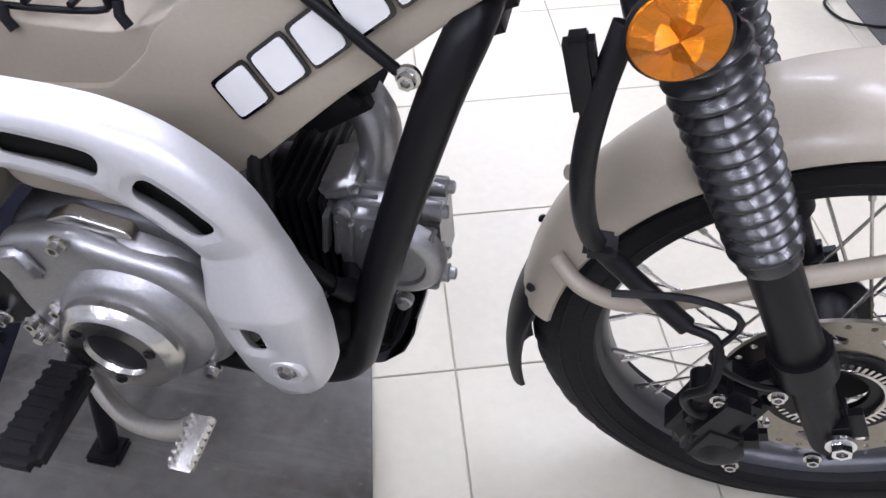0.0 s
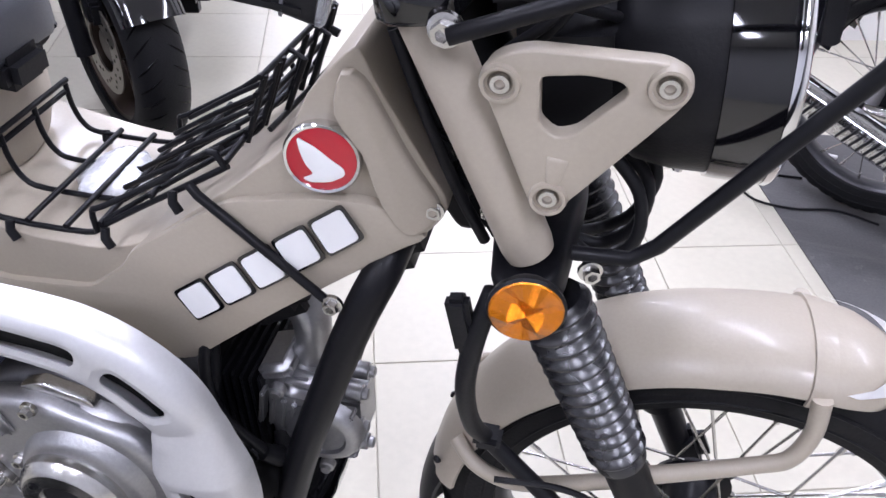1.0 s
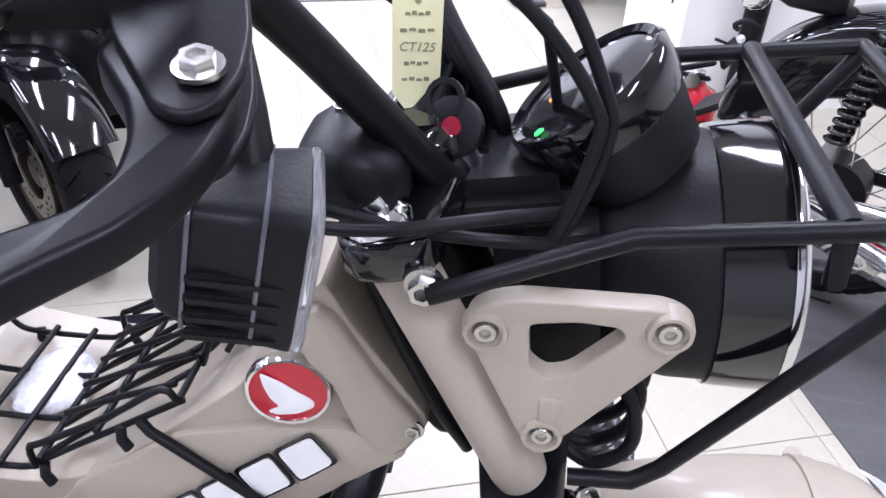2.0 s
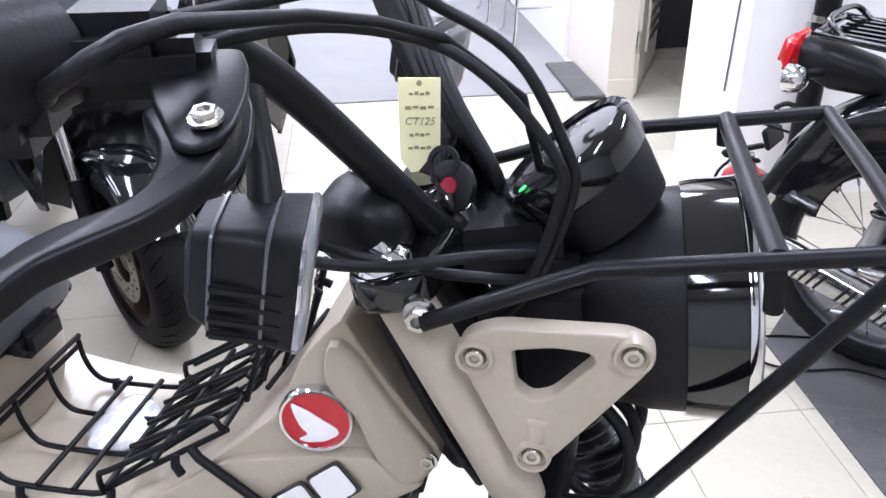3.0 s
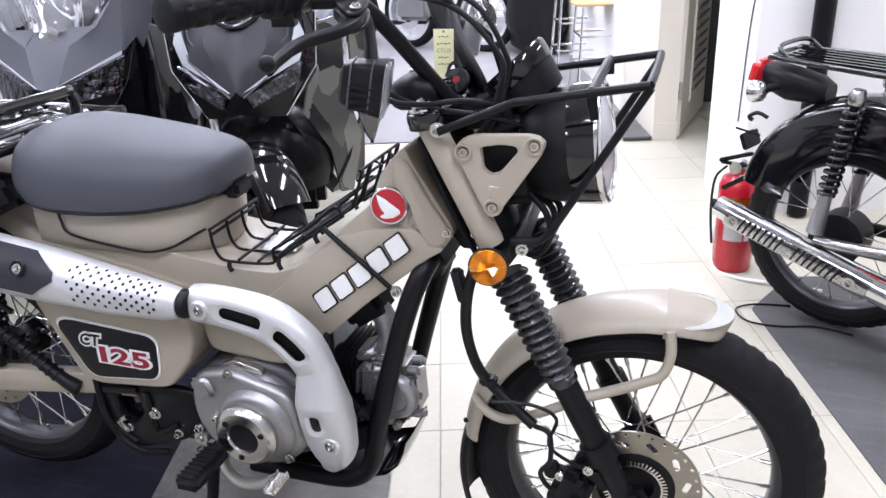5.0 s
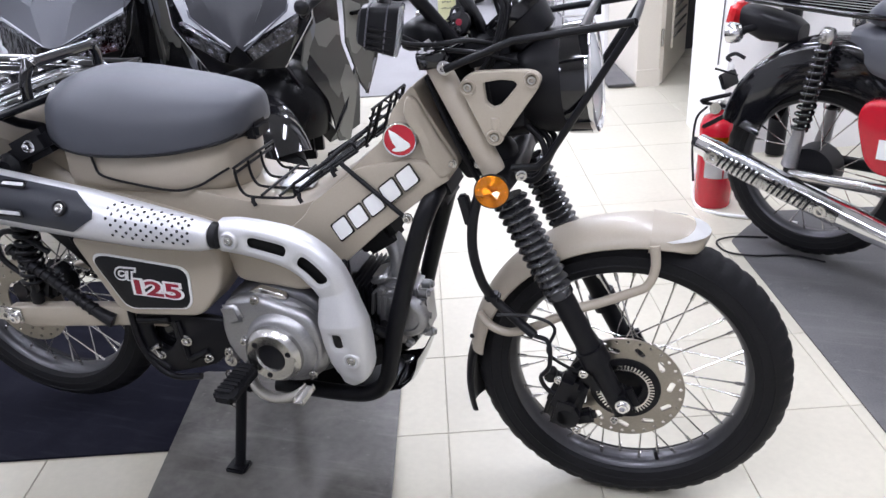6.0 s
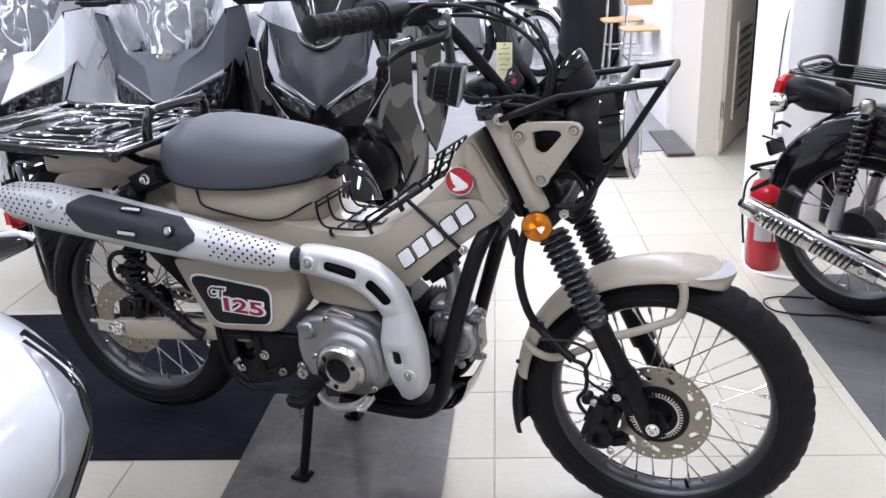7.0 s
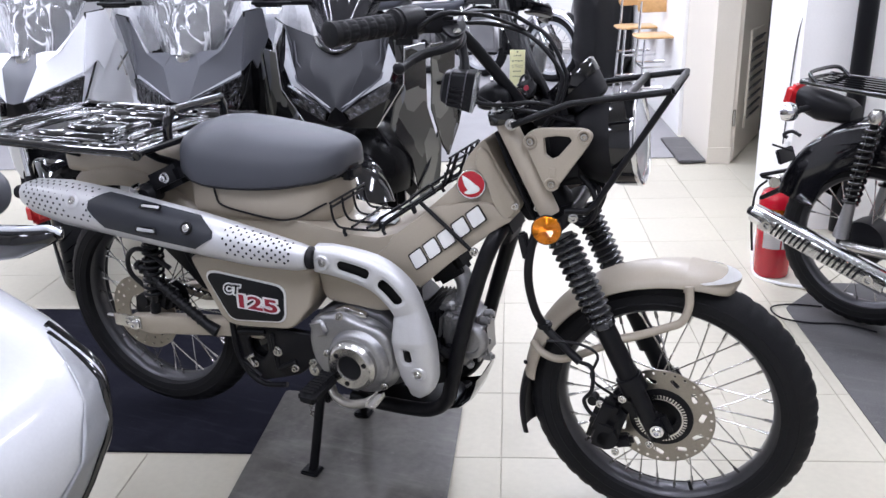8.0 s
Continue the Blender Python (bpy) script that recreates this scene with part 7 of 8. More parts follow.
    if style == "sharp":
        part("windscreen", sheet_of(lambda t: 0.06 + 0.10 * math.sin(min(1, t * 1.2) * 1.4), 0.34, (-0.03, 0.845), 0.20, False, 15), SCREEN, sc, "dark tinted windscreen", sharp=0.8)
    else:
        ws = part("windscreen", sheet_of(lambda t: 0.065 + 0.105 * math.sin(min(1, t * 1.4) * 1.5), 0.40, (0.0, 0.842), 0.20, False, 15), SCREEN, sc, "tinted windscreen wrapped in crumpled clear film", sharp=0.8)
        part("film_wrap", sheet_of(lambda t: 0.085 + 0.115 * math.sin(min(1, t * 1.4) * 1.5), 0.42, (-0.012, 0.838), 0.20, True, 24), FILM, ws, "crumpled clear film", sharp=0.12)
        for s, x0, z0, z1 in ((1, 0.30, 0.70, 0.985), (-1, -0.30, 0.68, 0.985)):
            rings = []
            for i in range(15):
                t = i / 14
                ring = []
                for j in range(22):
                    a = 2 * math.pi * j / 22
                    r = (0.035 + 0.055 * math.sin(math.pi * (0.15 + 0.75 * t))) * (1 + 0.10 * math.sin(3 * a + 7 * t))
                    p = Vector((x0 + 0.9 * r * math.cos(a) + s * 0.03 * t, 0.40 + 1.2 * r * math.sin(a), z0 + (z1 - z0) * t))
                    k = noise.noise_vector(Vector((p.x * 30, p.y * 30, p.z * 11)))
                    ring.append(p + Vector((0.014 * k.x, 0.014 * k.y, 0.008 * k.z)))
                rings.append(ring)
            part("film_wad", skin(bmesh.new(), rings), FILM_MILKY, sc, "bunched milky plastic film", sharp=0.25)
        part("emblem_plate", lathe([(0, 0.026), (0.004, 0.024), (0.006, 0.012)], (0, -0.012, 0.826), (0, -0.8, 0.6), 20), CHROME, nose)
    # body, seat, rear wheel
    rings = [[(y, x, z) for x, y, z in section(*q)] for q in ((0.30, 0.14, 0.20, 0.34, 4), (0.62, 0.16, 0.20, 0.36, 4), (0.70, 0.17, 0.28, 0.62, 4), (0.95, 0.18, 0.34, 0.70, 4), (1.35, 0.16, 0.48, 0.74, 4), (1.68, 0.07, 0.62, 0.76, 3))]
    body = part("rear_body", skin(bmesh.new(), rings), side, sc, "rear body panels")
    rings = [[(y, x, z) for x, y, z in section(*q)] for q in ((0.66, 0.08, 0.63, 0.72, 3), (0.75, 0.14, 0.64, 0.76, 3), (1.05, 0.16, 0.68, 0.79, 3), (1.15, 0.15, 0.70, 0.85, 3), (1.5, 0.12, 0.74, 0.86, 3), (1.6, 0.06, 0.77, 0.83, 3))]
    part("seat", skin(bmesh.new(), rings), SEAT_VINYL, sc, "black scooter seat", sharp=1.2)
    ring_wheel(sc, (0, 1.36, 0.235), (1, 0, 0), 0.235, 0.06, name="rear_wheel")
    return sc


def round_half(v):
    return math.copysign(abs(v) ** 0.7, v)


black_scooter = scooter("sharp", SCOOT_BLACK, BLACK_GLOSS, "matte black sporty scooter with angular headlamps", False)
grey_scooter = scooter("maxi", SCOOT_GREY, SCOOT_GREY, "matte grey scooter with a film-wrapped windscreen", True)
white_scooter = scooter("maxi", SCOOT_WHITE, SCOOT_WHITE, "pearl white scooter with a film-wrapped windscreen", True)


def parked(x, y, turn=0.0, size=1.0):
    return Matrix.Translation((x, y, 0)) @ Matrix.Rotation(TURN_ROOM + radians(turn), 4, "Z") @ Matrix.Scale(size, 4)


copy_thing(white_scooter, parked(-1.40, 2.88))
copy_thing(grey_scooter, parked(-2.26, 2.80, 4))
COVER = mat("black_vinyl_cover", (0.007, 0.007, 0.008), 0.40, var=0.15, scale=6, fine=80, bump=0.2, spec=0.3)
cs = thing("covered_scooter", uv(1.66, 5.31, 0.007), "scooter under a draped black vinyl cover by the stools", "scooter")
rings = []
for d, w, h in ((0.0, 0.10, 0.80), (0.04, 0.20, 0.95), (0.18, 0.27, 1.12), (0.40, 0.26, 1.10), (0.62, 0.22, 0.88), (0.95, 0.22, 0.84), (1.35, 0.20, 0.86), (1.62, 0.14, 0.78), (1.68, 0.06, 0.60)):
    ring = []
    for j in range(48):
        a = 2 * math.pi * j / 48
        c, q = math.cos(a), math.sin(a)
        flare = 1 + 0.22 * max(0.0, -q) + 0.07 * math.sin(11 * a + 5 * d) * max(0.0, 0.6 - q)
        ring.append(uv(1.66 + 0.92 * w * flare * round_half(c), 5.16 + d + 0.015 * math.sin(7 * a), 0.012 + 0.96 * h * (0.5 + 0.5 * round_half(q))))
    rings.append(ring)
part("cover", skin(bmesh.new(), rings), COVER, cs, "draped black cover", sharp=1.2)
black_scooter.matrix_basis = parked(-0.033, 1.0015, 0.5, 1.018)
grey_scooter.matrix_basis = parked(-0.545, 0.812, 4.5, 1.04)
white_scooter.matrix_basis = parked(-1.107, 0.632, 2.5, 1.06)

# ---- white scooter close to the camera's end position ----
ns = thing("scooter", (0, -0.90, 0), "glossy white scooter with black and silver edge trim", "scooter", "row of parked scooters")
FAIR = ((0.26, 0.25, 0.20), (0.328, 0.315, 0.24), (0.392, 0.357, 0.265), (0.499, 0.418, 0.285), (0.57, 0.410, 0.285), (0.612, 0.365, 0.27), (0.67, 0.285, 0.23), (0.71, 0.21, 0.19), (0.75, 0.13, 0.13), (0.775, 0.06, 0.06))


def round_off(v):
    return math.copysign(abs(v) ** 0.8, v)


rings = [[(0.115 + a * round_off(math.cos(t)), -0.87 + b * round_off(math.sin(t)), z) for t in (2 * math.pi * j / 40 for j in range(40))] for z, a, b in FAIR]
fairing = part("front_fairing", skin(bmesh.new(), rings), TONED_WHITE, ns, "glossy white front fairing", sharp=1.2)
bm = bmesh.new()
rows = []
for i in range(15):
    z = 0.33 + 0.30 * i / 14
    a, b = (float(np.interp(z, [q[0] for q in FAIR], [q[k] for q in FAIR])) + 0.0022 for k in (1, 2))
    row = []
    for j in range(9):
        t = radians(31.5 + 60 * max(0, z - 0.56) + (-2 - 34 * (1 - i / 14) ** 0.7) * j / 8)
        row.append(bm.verts.new((0.115 + a * round_off(math.cos(t)), -0.87 + b * round_off(math.sin(t)), z)))
    rows.append(row)
for a, b in zip(rows, rows[1:]):
    for j in range(8):
        bm.faces.new((a[j], a[j + 1], b[j + 1], b[j]))
bmesh.ops.solidify(bm, geom=bm.faces[:], thickness=0.002)
part("lower_band", bm, PALE_GREY, fairing, "pale grey lower band", sharp=1.2)
for off, rr, mt, nm in ((0.0, 0.007, BLACK_GLOSS, "black_trim"), (0.30, 0.0045, LAMP_WHITE, "silver_trim"), (0.55, 0.0065, BLACK_GLOSS, "black_trim")):
    pts = []
    for z in (0.635, 0.60, 0.57, 0.53, 0.48, 0.43, 0.38, 0.33):
        a, b = (float(np.interp(z, [q[0] for q in FAIR], [q[i] for q in FAIR])) + 0.003 for i in (1, 2))
        t = radians(38 + 60 * max(0, z - 0.56) - 9 * off)
        pts.append((0.115 + a * round_off(math.cos(t)), -0.87 + b * round_off(math.sin(t)), z - 0.012 * off))
    part(nm, tube(pts, rr, 8, None, 5), mt, ns)
rings = [[(-0.02 + a * math.cos(t), -0.87 + b * math.sin(t), z) for t in (2 * math.pi * j / 32 for j in range(32))] for z, a, b in ((0.70, 0.14, 0.13), (0.80, 0.13, 0.14), (0.90, 0.11, 0.15), (0.98, 0.09, 0.13), (1.02, 0.05, 0.07))]
part("handlebar_cowl", skin(bmesh.new(), rings), TONED_WHITE, ns, "white handlebar cowl", sharp=1.2)
hg = part("hand_guard", skin(bmesh.new(), [section(x, w, lo, hi, 4, 16, -0.72) for x, w, lo, hi in ((0.08, 0.035, 0.735, 0.80), (0.36, 0.03, 0.753, 0.798), (0.43, 0.026, 0.766, 0.804), (0.482, 0.018, 0.788, 0.809), (0.492, 0.008, 0.796, 0.806))]), BLACK_GLOSS, ns, "black hand guard with a silver edge")
part("guard_edge", tube([(0.10, -0.738, 0.803), (0.36, -0.735, 0.801), (0.43, -0.733, 0.807), (0.484, -0.726, 0.812), (0.496, -0.718, 0.803)], 0.004, 8), LAMP_WHITE, hg)
part("guard_arm", tube([(0.10, -0.72, 0.79), (0.05, -0.75, 0.87), (-0.02, -0.80, 0.93)], 0.012, 10), BLACK_SATIN, hg)
ball = bmesh.new()
bmesh.ops.create_uvsphere(ball, u_segments=20, v_segments=12, radius=1)
ball.transform(Matrix.Translation((0.372, -0.72, 0.852)) @ Matrix.Diagonal((0.036, 0.03, 0.036, 1)))
part("mirror_back", ball, SCOOT_GREY, hg, "grey rounded mirror back")
part("handlebar", tube([(-0.05, -0.87, 0.97), (-0.03, -0.78, 0.98), (-0.08, -0.60, 0.97)], 0.012, 10), BLACK_SATIN, ns)
ring_wheel(ns, (0.10, -0.87, 0.235), (0, 1, 0), 0.235, 0.052, name="front_wheel")
rings = [section(*q, 20, -0.93) for q in ((-1.35, 0.07, 0.62, 0.76, 3), (-1.1, 0.15, 0.45, 0.74, 4), (-0.6, 0.17, 0.28, 0.68, 4), (-0.35, 0.16, 0.22, 0.36, 4), (-0.05, 0.12, 0.24, 0.50, 4))]
part("rear_body", skin(bmesh.new(), rings), TONED_WHITE, ns, "white rear body panels")
rings = [section(*q, 20, -0.93) for q in ((-1.3, 0.06, 0.74, 0.80, 3), (-1.1, 0.13, 0.72, 0.84, 3), (-0.7, 0.16, 0.66, 0.78, 3), (-0.45, 0.10, 0.63, 0.72, 3))]
part("seat", skin(bmesh.new(), rings), SEAT_VINYL, ns, "black scooter seat", sharp=1.2)
ring_wheel(ns, (-1.2, -0.93, 0.235), (0, 1, 0), 0.235, 0.06, name="rear_wheel")
ns.matrix_basis = Matrix.Translation((-0.010, -0.905, 0)) @ Matrix.Scale(1.03, 4)

# ---- black classic motorcycle on the rubber mat; built with the rear axle over the origin, facing +x ----
cub = thing("motorcycle", (0, 0, 0), "black classic motorcycle with a chrome silencer on a grey mat", "motorcycle")
cr = wheel(0.0, 0.288, cub, 0.285, 0.038, 0.05, "black street tyre", 24)
part("brake_drum", lathe([(-0.06, 0.05), (-0.055, 0.075), (0.03, 0.075), (0.04, 0.05)], (0, 0, 0.288), (0, 1, 0), 30), BLACK_SATIN, cr)
wheel(1.25, 0.288, cub, 0.285, 0.036, 0.045, "black street tyre", 24)


def deep_guard(cx, cz, a0, a1, r0, half, skirt, close=0.0):
    rings = []
    for k in range(25):
        a = radians(a0 + (a1 - a0) * k / 24)
        r = r0 - close * (k / 24) ** 2
        outer = [(half * math.sin(q), r - 0.03 * (1 - math.cos(q))) for q in (radians(-85 + 17 * j) for j in range(11))]
        outer = [(outer[0][0], outer[0][1] - skirt)] + outer + [(outer[-1][0], outer[-1][1] - skirt)]
        inner = [(y * 0.95, q - 0.003) for y, q in reversed(outer)]
        rings.append([(cx + q * math.cos(a), y, cz + q * math.sin(a)) for y, q in outer + inner])
    return skin(bmesh.new(), rings)


rg = part("rear_mudguard", deep_guard(0.03, 0.325, 50, 163, 0.378, 0.085, 0.115, 0.040), BLACK_GLOSS, cub, "deep gloss black rear mudguard")
part("mud_flap", box((-0.303, 0, 0.402), (0.115, 0.13, 0.014), 0.004, Matrix.Rotation(radians(-35), 3, "Y")), BLACK_PLASTIC, rg)
part("plate_bracket", box((-0.305, 0, 0.52), (0.012, 0.10, 0.05), 0.004, Matrix.Rotation(radians(-22), 3, "Y")), BLACK_PLASTIC, rg)
part("wire_clip", tube([(-0.245, -0.03, 0.60), (-0.275, -0.035, 0.612), (-0.298, -0.04, 0.598), (-0.285, -0.04, 0.590)], 0.006, 8, None, 3), BLACK_PLASTIC, rg)
part("wire_clip", tube([(-0.262, -0.03, 0.545), (-0.33, -0.05, 0.562)], 0.0035, 8), BLACK_PLASTIC, rg)
part("connector", box((-0.275, -0.05, 0.575), (0.018, 0.012, 0.018), 0.004), WHITE, rg, "pale cable connector")
part("front_mudguard", deep_guard(1.25, 0.288, 30, 150, 0.33, 0.06, 0.03), BLACK_GLOSS, cub)
tail = part("tail_housing", skin(bmesh.new(), [section(*q, n=28) for q in ((-0.270, 0.044, 0.690, 0.755, 3), (-0.25, 0.050, 0.675, 0.756, 3), (-0.20, 0.055, 0.655, 0.748, 3), (-0.12, 0.055, 0.655, 0.728, 3), (-0.09, 0.040, 0.66, 0.71, 3))]), BLACK_SATIN, cub, "black tail lamp housing")
part("tail_lamp", box((-0.290, 0, 0.724), (0.045, 0.10, 0.082), 0.016, Matrix.Rotation(radians(12), 3, "Y"), None, 3), RED_LENS, cub, "red tail lamp")
for s in (-1, 1):
    ind = part("indicator_lamp", lathe([(-0.03, 0.012), (-0.02, 0.026), (0.0, 0.032), (0.014, 0.031)], (-0.256, s * 0.10, 0.689), (-1, 0, 0), 22), CHROME, cub, "chrome bullet indicator")
    part("lens", lathe([(0.012, 0.029), (0.02, 0.022), (0.024, 0.0005)], (-0.256, s * 0.10, 0.689), (-1, 0, 0), 20), CLEAR, ind)
    part("stalk", tube([(-0.250, s * 0.085, 0.69), (-0.21, s * 0.04, 0.70)], 0.011, 10), BLACK_PLASTIC, ind)
    a, b = Vector((-0.034, s * 0.12, 0.325)), Vector((0.022, s * 0.12, 0.712))
    sh = part("shock_absorber", tube([a, a.lerp(b, 0.3)], [0.024, 0.016], 14), ALUMINIUM, cub, "shock absorber with a black spring")
    d = (b - a)
    e1 = d.orthogonal().normalized()
    e2 = d.normalized().cross(e1)
    part("spring", tube([a + d * (0.28 + 0.64 * k / 119) + (e1 * math.cos(k * 0.64) + e2 * math.sin(k * 0.64)) * 0.022 for k in range(120)], 0.0055, 8), BLACK_GLOSS, sh)
    part("damper", tube([a.lerp(b, 0.25), b], 0.012, 12), BLACK_SATIN, sh)
    part("top_cap", lathe([(-0.02, 0.02), (0.0, 0.024), (0.018, 0.016)], b, d, 16), STEEL, sh)
    part("swingarm", tube([(-0.04, s * 0.09, 0.288), (0.45, s * 0.08, 0.30)], 0.018, 12), STEEL if s < 0 else BLACK_SATIN, cub)
    part("fork_leg", tube([(1.25, s * 0.08, 0.288), (1.02, s * 0.08, 0.80)], 0.018, 12), BLACK_SATIN, cub)
    part("handlebar", tube([(0.98, 0, 0.98), (0.96, s * 0.1, 1.0), (0.85, s * 0.34, 1.03)], 0.011, 10), BLACK_SATIN, cub)
# silencer
P0, P1 = Vector((-0.292, -0.19, 0.364)), Vector((0.36, -0.19, 0.185))
d = (P1 - P0)
es = part("silencer", lathe([(0, 0.024), (0.002, 0.031), (0.05, 0.033), (0.30, 0.036), (0.55, 0.036), (0.68, 0.028), (d.length, 0.018)], P0, d, 28), CHROME, cub, "long chrome silencer with a slotted guard")
part("outlet", lathe([(-0.018, 0.014), (0.003, 0.0145)], P0, d, 16), BLACK_SATIN, es)
dn = d.normalized()
up = Vector((0, -1, 0)).cross(dn)
gd = bmesh.new()
sgm = []
for i in range(21):
    row = []
    for j in range(9):
        a = radians(-52 + 104 * j / 8)
        row.append(gd.verts.new(P0 + dn * (0.045 + 0.42 * i / 20) + (Vector((0, -1, 0)) * math.cos(a) + up * math.sin(a)) * 0.041))
    sgm.append(row)
for a, b in zip(sgm, sgm[1:]):
    for j in range(8):
        gd.faces.new((a[j], a[j + 1], b[j + 1], b[j]))
bmesh.ops.solidify(gd, geom=gd.faces[:], thickness=0.002)
gp = part("silencer_guard", gd, CHROME, es, "chrome silencer guard")
for i in range(18):
    if i in (8, 9):
        continue
    t = 0.10 + 0.0165 * i
    pts = [P0 + dn * (t + 0.006 * math.sin(a * 2)) + (Vector((0, -1, 0)) * math.cos(a) + up * math.sin(a)) * 0.0425 for a in (radians(x) for x in (-30, -15, 0, 15, 30))]
    part("guard_slot", tube(pts, 0.0032, 6), BLACK_PLASTIC, es)
for t in (0.075, 0.42):
    part("guard_clamp", hoop([(-0.003, 0.010), (-0.003, 0.016), (0.003, 0.016), (0.003, 0.010)], P0 + dn * t + Vector((0, -0.043, 0)), (0, 1, 0), 18), STEEL, es)
part("exhaust_pipe", tube([P1 - dn * 0.02, P1 + dn * 0.1, (0.75, -0.12, 0.16), (0.95, -0.05, 0.30)], 0.015, 12, None, 4), CHROME, cub)
# carrier of bars
cc = part("rear_carrier", tube([(-0.225, -0.07, 0.788), (-0.195, -0.10, 0.785), (0.16, -0.11, 0.765), (0.16, 0.11, 0.765), (-0.195, 0.10, 0.785), (-0.225, 0.07, 0.788)], 0.0075, 10, None, 3, True), BLACK_GLOSS, cub, "black tubular rear carrier")
for k in range(5):
    part("carrier_bar", box((-0.03, -0.072 + 0.036 * k, 0.777), (0.36, 0.017, 0.008), 0.003, Matrix.Rotation(radians(2.5), 3, "Y")), BLACK_GLOSS, cc)
part("carrier_loop", tube([(-0.175, -0.10, 0.785), (-0.208, -0.09, 0.812), (-0.218, 0, 0.816), (-0.208, 0.09, 0.812), (-0.175, 0.10, 0.785)], 0.0065, 10, None, 4), BLACK_GLOSS, cc)
rings = [section(*q) for q in ((0.10, 0.08, 0.74, 0.78, 3), (0.14, 0.115, 0.73, 0.82, 3), (0.30, 0.125, 0.73, 0.83, 3), (0.55, 0.11, 0.73, 0.80, 3), (0.64, 0.07, 0.74, 0.78, 3))]
part("seat", skin(bmesh.new(), rings), SEAT_VINYL, cub, "dark grey vinyl seat", sharp=1.2)
rings = [section(*q) for q in ((0.06, 0.06, 0.64, 0.72, 4), (0.14, 0.10, 0.60, 0.735, 4), (0.45, 0.10, 0.50, 0.735, 4), (0.62, 0.07, 0.48, 0.72, 4))]
part("body_shell", skin(bmesh.new(), rings), SCOOT_GREY, cub, "grey body under the seat")
for s in (-1, 1):
    bm = slab(rounded([(0.145, 0.55), (0.13, 0.50), (0.165, 0.385), (0.20, 0.348), (0.36, 0.345), (0.42, 0.42), (0.38, 0.56)], 0.03, 3), s * 0.10 - 0.03, s * 0.10 + 0.03, 0.012, "y", (), 3)
    side = part("side_cover", bm, RED, cub, "red enamel side cover")
    for k in range(3):
        part("mark_block", box((0.215 + 0.045 * k, s * 0.1315, 0.425), (0.030, 0.002, 0.055), 0.0008), WHITE, side)
part("frame_spine", slab(rounded([(0.45, 0.60), (0.62, 0.48), (0.72, 0.48), (0.98, 0.78), (0.94, 0.90), (0.88, 0.84), (0.68, 0.60), (0.5, 0.70)], 0.02, 3), -0.06, 0.06, 0.015), BLACK_GLOSS, cub)
part("engine_block", box((0.52, 0, 0.34), (0.28, 0.22, 0.18), 0.03, None, None, 3), ALUMINIUM, cub, "cast engine casing")
part("headlamp", lathe([(-0.1, 0.03), (-0.06, 0.07), (0.0, 0.085), (0.02, 0.07)], (1.08, 0, 0.86), (1, 0, 0), 28), BLACK_GLOSS, cub)
part("stand_leg", tube([(0.42, -0.1, 0.25), (0.40, -0.12, 0.005)], 0.012, 10), BLACK_SATIN, cub)
part("stand_leg", tube([(0.42, 0.1, 0.25), (0.40, 0.12, 0.005)], 0.012, 10), BLACK_SATIN, cub)
cub.matrix_basis = Matrix.Translation((1.693, 1.119, 0.005)) @ Matrix.Rotation(radians(-29), 4, "Z") @ Matrix.Scale(0.952, 4)

# ---- fire extinguisher with its white hose on the floor ----
ex = thing("fire_extinguisher", (1.565, 1.58, 0), "red fire extinguisher with white labels by the wall", "fire extinguisher")
part("cylinder", lathe([(0.002, 0.062), (0.012, 0.066), (0.30, 0.066), (0.33, 0.055), (0.345, 0.03), (0.36, 0.022)], (1.565, 1.58, 0), (0, 0, 1), 32), RED, ex, "red enamel cylinder")
bm = bmesh.new()
for nm, z0, z1, mt, a0, a1 in (("label", 0.12, 0.20, WHITE, 235, 290), ("label", 0.12, 0.17, WHITE, 295, 330), ("orange_label", 0.225, 0.275, AMBER, 225, 300)):
    bm = bmesh.new()
    row = []
    for k in range(9):
        a = radians(a0 + (a1 - a0) * k / 8)
        row.append([bm.verts.new((1.565 + 0.0668 * math.cos(a), 1.58 + 0.0668 * math.sin(a), z)) for z in (z0, z1)])
    for a, b in zip(row, row[1:]):
        bm.faces.new((a[0], b[0], b[1], a[1]))
    bmesh.ops.solidify(bm, geom=bm.faces[:], thickness=0.0006)
    part(nm, bm, mt, ex)
part("valve", lathe([(0, 0.018), (0.03, 0.018), (0.034, 0.012)], (1.565, 1.58, 0.355), (0, 0, 1), 16), STEEL, ex)
part("handle", box((1.545, 1.56, 0.405), (0.11, 0.02, 0.012), 0.004, Matrix.Rotation(radians(-15), 3, "Y")), BLACK_PLASTIC, ex)
part("squeeze_grip", box((1.545, 1.56, 0.38), (0.10, 0.02, 0.010), 0.004, Matrix.Rotation(radians(8), 3, "Y")), BLACK_PLASTIC, ex)
part("gauge", lathe([(0, 0.02), (0.012, 0.02)], (1.545, 1.555, 0.37), (0, -1, 0), 16), STEEL, ex)
part("hose", tube([(1.52, 1.57, 0.37), (1.485, 1.55, 0.33), (1.48, 1.54, 0.22), (1.492, 1.54, 0.10)], 0.0045, 8, None, 4), BLACK_PLASTIC, ex)
ex.matrix_basis = Matrix.Translation((1.436, 1.478, 0)) @ Matrix.Scale(0.957, 4)
wc = part("power_cable", tube([(1.405, 1.62, 0.25), (1.372, 1.54, 0.10), (1.38, 1.45, 0.006), (1.45, 1.375, 0.006), (1.56, 1.345, 0.010), (1.70, 1.32, 0.010)], 0.006, 8, None, 6), WHITE)
